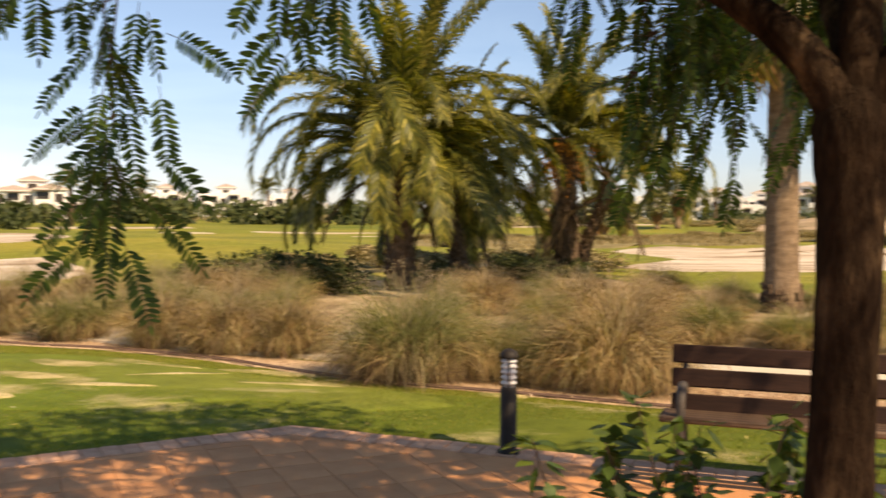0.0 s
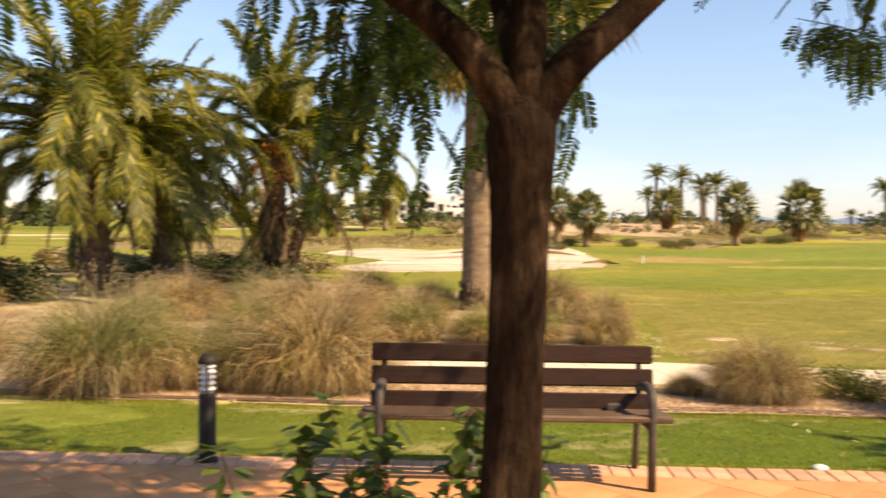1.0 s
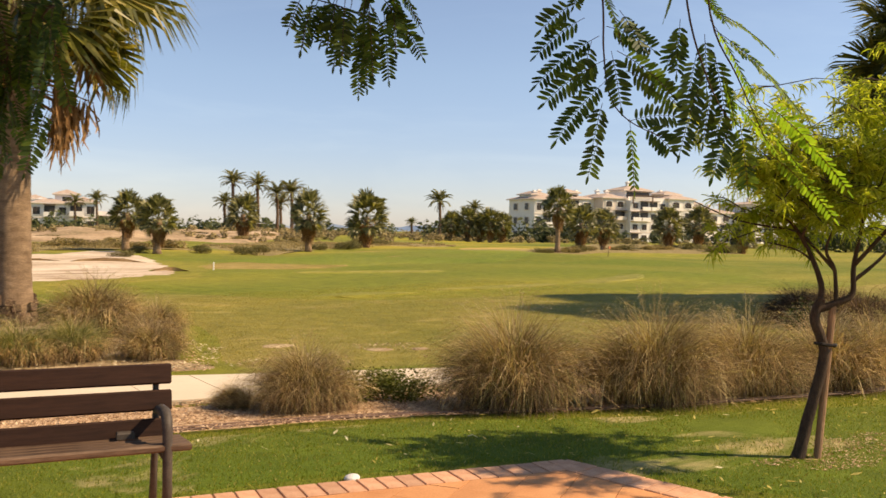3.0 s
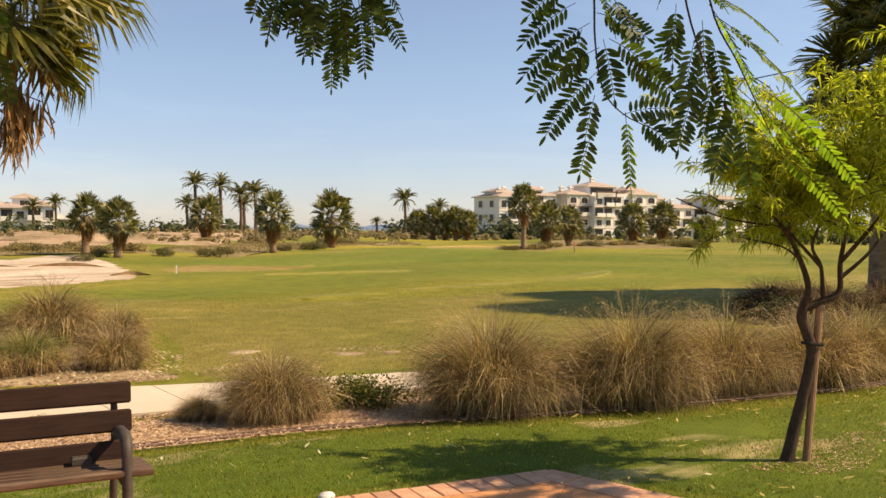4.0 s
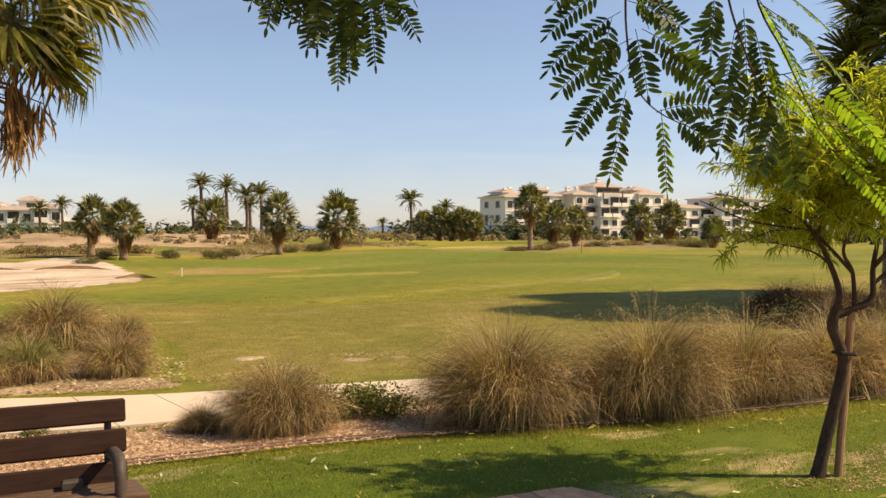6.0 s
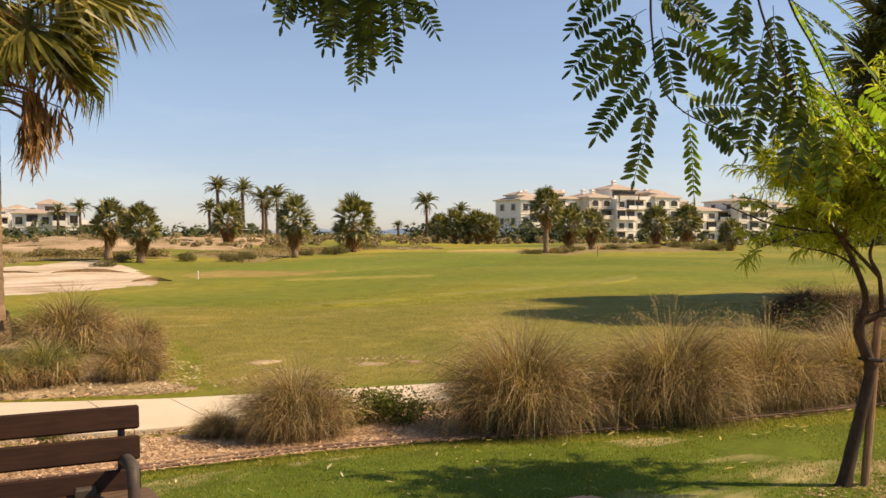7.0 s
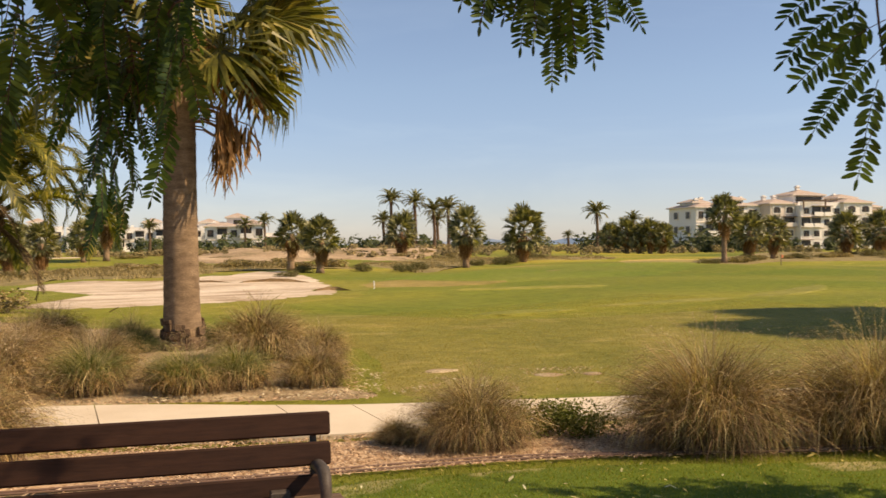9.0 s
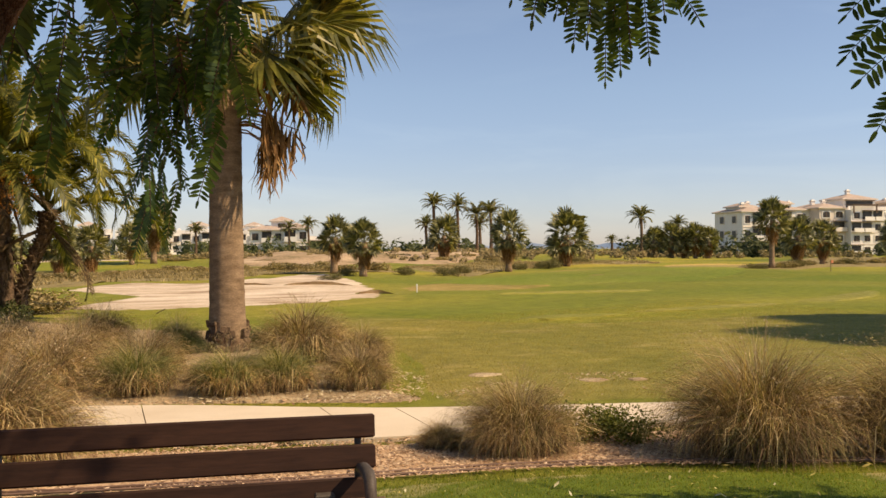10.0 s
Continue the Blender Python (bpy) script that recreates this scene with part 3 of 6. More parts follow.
for outline in ([(-4.7, 9.9), (-4.0, 9.95), (-3.5, 9.5), (-3.6, 9.1), (-4.2, 9.2)], [(-4.6, 8.7), (-4.0, 8.75), (-3.4, 8.3), (-3.9, 8.15)], [(-4.4, 7.6), (-3.9, 7.7), (-3.5, 7.3), (-4.0, 7.2)], [(-2.6, 9.4), (-1.9, 9.5), (-1.0, 9.05), (-1.7, 9.0)], [(-2.4, 10.35), (-1.7, 10.1), (-0.9, 9.45), (-1.3, 9.5)], [(-1.2, 8.75), (-0.4, 8.75), (-0.5, 8.6), (-1.1, 8.6)], [(0.3, 8.05), (0.9, 7.95), (0.8, 7.75), (0.4, 7.85)], [(-5.6, 8.9), (-5.1, 9.2), (-4.9, 8.9), (-5.3, 8.7)], [(-3.3, 8.5), (-2.6, 9.0), (-1.9, 9.05), (-2.7, 8.75)], [(-3.6, 9.9), (-2.9, 9.75), (-2.3, 9.3), (-2.9, 9.5)], [(-3.9, 8.0), (-3.1, 8.1), (-2.3, 7.85), (-3.2, 7.85)], [(-2.2, 8.3), (-1.4, 8.35), (-0.6, 8.05), (-1.4, 8.15)]):
    patch("bare_patch", outline, STRAW_SOIL, 0.02, 3, 9, ragged=0.75, label="worn straw-coloured patch in the lawn", category="bare lawn")

s = Shape()
s.face([(500, 900, 0.05), (2900, 700, 0.05), (2900, 3300, 0.05), (500, 3300, 0.05)])
tagged(s.make("water", WATER), "thin band of distant blue sea", "sea", "", "structure")


# ---- terrace ----
def inside(p, poly):
    c = False
    for i, a in enumerate(poly):
        b = poly[i - 1]
        if (a[1] > p[1]) != (b[1] > p[1]) and p[0] < (b[0] - a[0]) * (p[1] - a[1]) / (b[1] - a[1]) + a[0]:
            c = not c
    return c


TERRACE = [tuple(CORNER_A), tuple(CORNER_B), tuple(CORNER_C), (5.3, -3), (3, -6.5), (-5, -6.5), (-8, -3), (-7.5, 3.2), tuple(CORNER_L)]


def terrace():
    s = Shape()
    n = len(TERRACE)
    s.v = [(x, y, 0.004) for x, y in TERRACE] + [(x, y, -0.2) for x, y in TERRACE]
    s.f = [tuple(range(n - 1, -1, -1))] + [(i, (i + 1) % n, n + (i + 1) % n, n + i) for i in range(n)]
    s.m = [0] * len(s.f)
    return tagged(s.make("terrace", JOINT), "orange terracotta paved terrace with a brick border", "terrace", "", "structure")


terrace_slab = terrace()


# ---- street furniture ----
BENCH_A, BENCH_B = Vector((1.30, 5.00)), Vector((2.93, 4.37))
BENCH_TURN = math.degrees(math.atan2(BENCH_B.y - BENCH_A.y, BENCH_B.x - BENCH_A.x))


def plank(name, parent, c, size, tilt=0.0, label="", mat_=None):
    s = Shape()
    s.box((0, 0, 0), size, None, 0, 0.009)
    return tagged(put(name, s.mesh(name, mat_ or SLAT), parent, pose(*c, tilt)), label)


def bench():
    mid = (BENCH_A + BENCH_B) / 2
    top = base("park_bench", mid.x, mid.y, 0.0, BENCH_TURN)
    L = (BENCH_B - BENCH_A).length
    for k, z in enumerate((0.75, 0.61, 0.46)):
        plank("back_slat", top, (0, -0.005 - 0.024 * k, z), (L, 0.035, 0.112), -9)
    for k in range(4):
        plank("seat_slat", top, (0, -0.10 - 0.092 * k, 0.405 + 0.008 * k), (L + 0.09, 0.066, 0.038), 1.5, "worn tan seat slat, lightened for the sun glancing off it", SEAT_WOOD)
    for sx in (-1, 1):
        x = sx * (L / 2 - 0.075)
        frame_ = Shape()
        frame_.tube([(x, 0.085, 0.0), (x, 0.05, 0.25), (x, 0.005, 0.42), (x, 0.02, 0.60), (x, 0.045, 0.79)], [0.022, 0.02, 0.02, 0.018, 0.016], 8)
        frame_.box((x, -0.20, 0.37), (0.04, 0.42, 0.035), None, 0, 0.008)
        frame_.make("end_frame", IRON, top, "dark iron rear leg and seat bracket", True)
        arm = Shape()
        arm.tube([(x, -0.40, 0.0), (x, -0.395, 0.30), (x, -0.385, 0.52), (x, -0.355, 0.575), (x, -0.30, 0.592), (x, -0.17, 0.585), (x, -0.05, 0.56)], [0.026, 0.025, 0.026, 0.029, 0.031, 0.030, 0.024], 12)
        arm.make("armrest", IRON, top, "curved iron front leg and armrest", True)
        for sy in (0.085, -0.40):
            foot = Shape()
            foot.box((x, sy, 0.006), (0.07, 0.09, 0.012), None, 0, 0.003)
            foot.make("foot_plate", IRON, top)
    # added block, stands in for the armrest's shaded end
    s = Shape()
    s.box((L / 2 - 0.25, -0.12, 0.447), (0.09, 0.06, 0.04), None, 0, 0.006)
    s.make("bracket", IRON, top, "small dark block added for the shaded end of the armrest")
    return tagged(top, "brown slatted wooden bench with dark iron ends on the terrace", "bench")


bench()


def bollard():
    top = base("bollard_light", 0.352, 5.478, 0.0)
    s = Shape()
    s.tube([(0, 0, 0), (0, 0, 0.025), (0, 0, 0.03), (0, 0, 0.44), (0, 0, 0.45)], [0.075, 0.075, 0.056, 0.056, 0.05], 24)
    s.make("post", BLACK, top, "black painted round post", True)
    s = Shape()
    s.tube([(0, 0, 0.45), (0, 0, 0.645)], [0.040, 0.040], 24)
    s.make("lamp_cover", OPAL, top, "pale opal lamp cover", True)
    for k in range(5):
        s = Shape()
        z = 0.472 + 0.036 * k
        s.tube([(0, 0, z), (0, 0, z + 0.006), (0, 0, z + 0.018), (0, 0, z + 0.02)], [0.051, 0.052, 0.044, 0.040], 24)
        s.make("louvre", OPAL, top, "pale louvre ring", True)
    for k in range(3):
        s = Shape()
        a = 2.1 * k + 0.4
        s.box((0.052 * math.cos(a), 0.052 * math.sin(a), 0.55), (0.01, 0.01, 0.2), None, 0, 0.002)
        s.make("rib", BLACK, top)
    s = Shape()
    s.tube([(0, 0, 0.645)] + [(0, 0, 0.65 + 0.055 * math.sin(a)) for a in (0, 0.35, 0.7, 1.05, 1.3, 1.5)], [0.06] + [0.062 * math.cos(a) for a in (0, 0.35, 0.7, 1.05, 1.3, 1.5)], 24)
    s.make("cap", BLACK, top, "black domed cap", True)
    return tagged(top, "short black bollard light with a pale louvred lamp", "bollard light")


bollard()


def pale_stone():
    s = Shape()
    for r, z in ((0.075, 0.0), (0.078, 0.012), (0.06, 0.03), (0.03, 0.04), (0.004, 0.043)):
        for k in range(14):
            a = k * 2 * math.pi / 14
            w = 1 + 0.16 * noise.noise((math.cos(a), math.sin(a), z * 20))
            s.v.append((r * w * math.cos(a) * 1.15, r * w * math.sin(a) * 0.8, z))
    for i in range(4):
        for k in range(14):
            j = (k + 1) % 14
            s.f.append((i * 14 + k, i * 14 + j, i * 14 + 14 + j, i * 14 + 14 + k))
            s.m.append(0)
    ob = s.make("stone", STONE, smooth=True)
    ob.matrix_world = pose(4.06, 4.12, 0.0, 0, 0, 20) @ Matrix.Diagonal((0.75, 0.75, 0.7, 1))
    return tagged(ob, "smooth pale flat stone on the terrace border", "stone")


pale_stone()


def hoses():
    line = catmull(LAWN_FAR, 12)
    for k, (o, r) in enumerate(((0.10, 0.011), (0.22, 0.010))):
        s = Shape()
        pts = []
        for p, q in zip(line, catmull(BED_FAR, 12)):
            g = p + (q - p).normalized() * (o + 0.06 * noise.noise((p.x * 0.9, p.y * 0.9, k * 5.0)))
            if -7 < g.x < 13:
                pts.append((g.x, g.y, land(g.x, g.y) + 0.035))
        s.tube(pts, [r] * len(pts), 6)
        tagged(s.make("irrigation_hose", HOSE, smooth=True), "thin brown irrigation hose lying on the mulch", "hose", "irrigation hoses")


hoses()


# ---- palms ----
def frond_mesh(name, length, rise, curl, side=0.52, pairs=104, mat_=None, rng=None, width=0.017):
    """A feather frond along +x: rachis that arches over, leaflets in two even rows that hang a little."""
    s = Shape()
    pts, p, a = [], Vector((0, 0, 0)), radians(rise)
    n = 16
    for i in range(n + 1):
        pts.append(p.copy())
        a -= radians(curl) / n * (0.3 + 1.4 * i / n)
        p = p + Vector((math.cos(a), 0, math.sin(a))) * length / n
    s.tube(pts, [0.035 * (1 - i / n) + 0.005 for i in range(n + 1)], 5)
    for i in range(pairs):
        u = 0.12 + 0.87 * i / pairs
        k = min(n - 1, int(u * n))
        q = pts[k].lerp(pts[k + 1], u * n - k)
        d = (pts[k + 1] - pts[k]).normalized()
        up = Vector((0, 1, 0)).cross(d) * -1
        L = side * (0.40 + 0.60 * math.sin(math.pi * min(1, u * 1.02) ** 0.75)) * rng.uniform(0.88, 1.08)
        for sy in (-1, 1):
            w = (d * rng.uniform(0.75, 0.95) + Vector((0, sy, 0)) * rng.uniform(0.65, 0.85) + up * rng.uniform(0.05, 0.35)).normalized()
            m_ = q + w * L * 0.55 + Vector((0, 0, -0.05 * L))
            t = q + w * L * 0.95 + Vector((0, 0, -L * rng.uniform(0.18, 0.5)))
            h = d * width
            s.face([q - h, q + h, m_ + h * 1.1, m_ - h * 1.1])
            s.face([m_ - h * 1.1, m_ + h * 1.1, t])
    return s.mesh(name, mat_ or DATE_LEAF)


rng = random.Random(11)
UPRIGHT = [frond_mesh("frond_young", 3.2, 86, 34, rng=rng), frond_mesh("frond_young", 3.0, 80, 62, rng=rng)]
ARCHED = [frond_mesh("frond_arched", 3.5, 72, 148, rng=rng), frond_mesh("frond_arched", 3.6, 60, 158, rng=rng), frond_mesh("frond_arched", 3.5, 48, 150, rng=rng)]
HANGING = [frond_mesh("frond_low", 3.3, 34, 138, rng=rng), frond_mesh("frond_low", 3.2, 10, 108, rng=rng)]
DEAD = [frond_mesh("frond_dead", 2.3, -20, 75, 0.3, 34, DRY_FROND, rng), frond_mesh("frond_dead", 2.0, -45, 48, 0.28, 34, DRY_FROND, rng)]
FAR_FRONDS = [frond_mesh("far_frond", 2.6, 82, 70, 0.5, 42, FAR_LEAF, rng, 0.03), frond_mesh("far_frond", 2.8, 52, 92, 0.5, 42, FAR_LEAF, rng, 0.03), frond_mesh("far_frond", 2.7, 18, 80, 0.5, 42, FAR_LEAF, rng, 0.03)]


def date_trunk(parent, pts, r0, r1, seed):
    g = random.Random(seed)
    s = Shape()
    line = catmull(pts, 6)
    n = len(line)
    s.tube(line, [r0 + (r1 - r0) * i / (n - 1) for i in range(n)], 12, 0, True, 0.12, g)
    for k in range(130):
        u = (k + 0.5) / 130
        i = min(n - 2, int(u * (n - 1)))
        c = line[i].lerp(line[i + 1], u * (n - 1) - i)
        a = k * 2.39996
        r = r0 + (r1 - r0) * u
        o = Vector((math.cos(a), math.sin(a), 0))
        m = Euler((0, radians(-55 + g.uniform(-12, 12)), a)).to_matrix()
        s.box(c + o * (r + 0.015), (0.16 * g.uniform(0.7, 1.3), 0.11, 0.035), m, 0, 0.01)
    return s.make("trunk", BOOT, parent, "rough brown trunk covered in old leaf bases")


def date_palm(x, y, crowns, label, size=1.0, counts=(12, 26, 18, 10), seed=1, fruit=False, heap=0):
    top = base("date_palm", x, y, land(x, y) - 0.02)
    g = random.Random(seed)
    for lean, height, r0, share in crowns:
        head = Vector((lean[0], lean[1], height))
        date_trunk(top, [(lean[2], lean[3], 0), (lean[2] * 0.7 + lean[0] * 0.3, lean[3] * 0.7 + lean[1] * 0.3, height * 0.4), (lean[0] * 0.9 + lean[2] * 0.1, lean[1], height * 0.8), head], r0, r0 * 0.85, seed + 3)
        for kind, count, tilt in ((UPRIGHT, counts[0], 10), (ARCHED, counts[1], 14), (HANGING, counts[2], 12), (DEAD, counts[3], 14)):
            for k in range(int(count * share)):
                a = math.degrees(k * 2.39996 + g.random() * 0.7)
                sc = size * g.uniform(0.82, 1.12)
                z = 0.18 if kind is UPRIGHT else 0.05 if kind is ARCHED else -0.12 if kind is HANGING else -0.3
                m = Matrix.Translation(head + Vector((0, 0, z * size))) @ pose(0, 0, 0, g.uniform(-25, 25), g.uniform(-tilt, tilt), a) @ Matrix.Diagonal((sc, sc, sc, 1))
                put("frond", g.choice(kind), top, m)
        for k in range(heap if height > 3 else 0):
            a, u = math.degrees(k * 2.39996), g.uniform(0.22, 0.62)
            sc = size * g.uniform(0.5, 0.85)
            put("dead_frond", DEAD[1], top, Matrix.Translation((head.x, head.y, height * u)) @ pose(0, 0, 0, g.uniform(-40, 40), 15 + g.uniform(-15, 25) * u, a) @ Matrix.Diagonal((sc, sc, sc, 1)))
        if fruit and height > 3:
            for k in range(5):
                s = Shape()
                a = k * 0.42 + 3.75
                q = head + Vector((0.85 * math.cos(a), 0.85 * math.sin(a), -0.2 - 0.5 * (k % 2)))
                for j in range(150):
                    d = Vector((g.gauss(0, 0.17), g.gauss(0, 0.17), -abs(g.gauss(0.25, 0.2))))
                    s.tube([q + d + Vector((0, 0, 0.02)), q + d, q + d - Vector((0, 0, 0.025))], [0.008, 0.024, 0.007], 5)
                s.tube([head, q + Vector((0, 0, 0.12)), q - Vector((0, 0, 0.2))], [0.02, 0.015, 0.01], 5)
                tagged(s.make("fruiting_stalk", DATES, top), "hanging bunch of orange dates", "", "", "stuff")
    return tagged(top, label, "palm tree", "date palms")


def fan_mesh(name, petiole, radius, segs, droop, mat_, rng, spread=125, fold=0.35, wide=0.72):
    """A fan leaf: stalk along +x, then split segments radiating."""
    s = Shape()
    pts = [Vector((petiole * u, 0, -0.10 * petiole * u * u)) for u in (0, 0.35, 0.7, 1)]
    s.tube(pts, [0.022, 0.018, 0.015, 0.012], 5)
    hub = pts[-1]
    for k in range(segs):
        a = radians(-spread + 2 * spread * k / (segs - 1) + rng.uniform(-2, 2))
        d = Vector((math.cos(a), math.sin(a), fold * abs(math.sin(a)) * 0.6 + rng.uniform(-0.08, 0.08))).normalized()
        e = Vector((-math.sin(a), math.cos(a), 0))
        L = radius * (0.72 + 0.28 * math.cos(a * 0.6)) * rng.uniform(0.88, 1.08)
        w = 2.0 * radians(spread) * radius / segs * wide
        p1 = hub + d * L * 0.45
        p2 = hub + d * L * 0.78 + Vector((0, 0, -droop * 0.10 * L))
        p3 = hub + d * L * 0.95 + Vector((0, 0, -droop * (0.34 + rng.uniform(0, 0.22)) * L))
        up = Vector((0, 0, 0.25 * w))
        s.strip([hub, p1 + e * w * 0.5 - up, p2 + e * w * 0.35, p3], [hub, p1 - e * w * 0.5 + up, p2 - e * w * 0.35, p3 + e * 0.003])
    return s.mesh(name, mat_)


FANS = [fan_mesh("fan_leaf", 1.1, 1.0, 46, d, FAN_LEAF, rng, 112, 0.5, 0.72) for d in (0.4, 0.65, 0.95)]


def curtain_mesh(name, mat_, rng, reach=0.62, drop=0.95, segs=22):
    """A dead fan: the stalk reaches out, its split segments hang straight down."""
    s = Shape()
    s.tube([(0, 0, 0), (reach * 0.5, 0, 0.02), (reach, 0, -0.14)], [0.02, 0.016, 0.012], 5)
    for k in range(segs):
        o = Vector((reach, 0, -0.12)) + Vector((rng.gauss(0, 0.05), rng.gauss(0, 0.10), rng.gauss(0, 0.05)))
        L = drop * rng.uniform(0.55, 1.1)
        d = Vector((rng.gauss(0.02, 0.10), rng.gauss(0, 0.2), -1)).normalized()
        e = Vector((rng.gauss(0, 1), rng.gauss(0, 1), 0)).normalized() * rng.uniform(0.010, 0.022)
        m1, m2 = o + d * L * 0.4, o + d * L * 0.8 + Vector((rng.gauss(0, 0.03), rng.gauss(0, 0.03), 0))
        t = o + d * L
        s.strip([o, m1 - e, m2 - e * 0.7, t], [o, m1 + e, m2 + e * 0.7, t + e * 0.2])
    return s.mesh(name, mat_)


DEAD_FANS = [curtain_mesh("dead_leaf", SKIRT, rng) for d in range(4)]
FAR_FANS = [fan_mesh("far_fan_leaf", 0.95, 1.1, 15, d, FAR_LEAF, rng, 85, 0.6, 0.7) for d in (0.25, 0.5, 0.8)]
FAR_DEAD = [curtain_mesh("far_dead_leaf", SKIRT, rng, 0.62, 1.1, 16) for k in range(2)]


def fan_palm(x, y, height, r, label, leaves=80, skirt=70, skirt_len=1.0, seed=1, size=1.0, far=False, group="fan palms", boots=True, thatch=(), reach=122, droop=()):
    top = base("fan_palm", x, y, land(x, y) - 0.03)
    g = random.Random(seed)
    s = Shape()
    sides = 10 if far else 28
    n = 8 if far else 60
    line, rad = [], []
    for i in range(n + 1):
        u = i / n
        line.append((0.04 * math.sin(u * 2.2 + seed), 0.03 * math.sin(u * 3 + 1), height * u))
        ring = 0 if far else 0.004 * math.sin(u * 150)
        rad.append(r * (1.0 - 0.16 * u + 0.22 * math.exp(-u * 14)) + ring)
    s.tube(line, rad, sides, 0, True, 0.03, g)
    s.make("trunk", PALM_BARK, top, "grey-brown ringed trunk", True)
    if boots and not far:
        s = Shape()
        for k in range(110):
            a = g.uniform(0, 6.283)
            z = g.random() ** 1.3 * (0.48 + 0.16 * math.sin(a * 2.0 + 1.0) + 0.08 * math.sin(a * 5.0))
            o = Vector((math.cos(a), math.sin(a), 0))
            s.box(o * (r * 1.14) + Vector((0, 0, z)), (0.05 * g.uniform(0.6, 1.5), 0.13 * g.uniform(0.5, 1.2), 0.10 * g.uniform(0.5, 1.5)), Euler((radians(g.uniform(-20, 20)), radians(g.uniform(-25, 10)), a)).to_matrix(), 0, 0.012)
        s.make("root_collar", BOOT, top, "dark ragged collar at the trunk's foot")
    head = Vector(line[-1])
    for k in range(leaves):
        u = (k + 0.5) / leaves
        el = (86 - 128 * u ** 0.8 if far else 84 - reach * u ** 0.9) + g.uniform(-8, 8)
        a = math.degrees(k * 2.39996) + g.uniform(-12, 12)
        sc = size * g.uniform(0.85, 1.15)
        m = Matrix.Translation(head + Vector((0, 0, (0.35 - 0.55 * u) * size))) @ pose(0, 0, 0, 0, 0, a) @ pose(0, 0, 0, g.uniform(-70, 70) if far else g.uniform(-50, 50), -el, 0) @ Matrix.Diagonal((sc, sc, sc, 1))
        put("fan", g.choice(FAR_FANS if far else FANS), top, m)
    for k in range(skirt):
        u = (k + 0.5) / skirt
        a = math.degrees(k * 2.39996) + g.uniform(-12, 12)
        sc = size * g.uniform(0.75, 1.05)
        m = Matrix.Translation(head + Vector((0, 0, -0.2 - skirt_len * u * 0.6))) @ pose(0, 0, 0, 0, 0, a) @ pose(0, 0, 0, g.uniform(-20, 20), 4 + 26 * u + g.uniform(-14, 14), 0) @ Matrix.Diagonal((sc, sc, sc, 1))
        put("dead_leaf", g.choice(FAR_DEAD if far else DEAD_FANS), top, m)
    for turn, el in droop:
        m = Matrix.Translation(head) @ pose(0, 0, 0, 0, 0, turn) @ pose(0, 0, 0, g.uniform(-40, 40), -el, 0) @ Matrix.Diagonal((size, size, size, 1))
        put("fan", g.choice(FANS), top, m)
    for turn, drop, out, count in thatch:
        for k in range(count):
            sc = g.uniform(0.9, 1.25)
            m = Matrix.Translation(head + Vector((0, 0, drop + g.uniform(-0.25, 0.25)))) @ pose(0, 0, 0, 0, 0, turn + g.gauss(0, 6)) @ pose(0, 0, 0, 0, g.uniform(-12, 12), 0) @ Matrix.Diagonal((sc * out, sc, sc * 0.85, 1))
            put("dead_leaf", g.choice(DEAD_FANS), top, m)
    return tagged(top, label, "palm tree", group)


date_palm(-0.48, 20.1, [((0.0, 0.0, 0.12, 0.1), 3.1, 0.34, 1.0)], "bushy date palm with arching grey-green fronds in the mulch bed", 1.25, (13, 32, 32, 6), seed=5)
date_palm(4.2, 24.6, [((0.0, 0.0, 0.1, 0.0), 3.9, 0.32, 1.0), ((1.1, -0.3, 0.45, 0.1), 2.7, 0.17, 0.3)], "date palm with orange dates and dark dead fronds", 1.2, (10, 20, 14, 12), seed=9, fruit=True, heap=34)
date_palm(0.9, 21.8, [((0.0, 0.0, 0.2, 0.0), 2.5, 0.24, 0.6)], "smaller date palm behind the bushy one", 1.05, seed=21)
fan_palm(6.55, 15.6, 5.95, 0.305, "tall fan palm with a thick ringed trunk and brown skirt", 42, 6, 0.5, 3, 1.36, thatch=((-38, -1.85, 1.15, 13), (-33, -1.6, 2.0, 2)), reach=120, droop=((-20, -46), (-12, -38)))
fan_palm(26.7, 7.0, 6.3, 0.33, "fan palm with dark leaves and a dry skirt", 70, 46, 1.1, 8, 1.2)
fan_palm(24.1, 4.1, 7.0, 0.33, "fan palm with dark leaves and a dry skirt", 80, 40, 1.1, 28, 1.4)
fan_palm(29.2, 5.6, 6.4, 0.33, "fan palm with dark leaves and a dry skirt", 70, 50, 1.1, 18, 1.3)
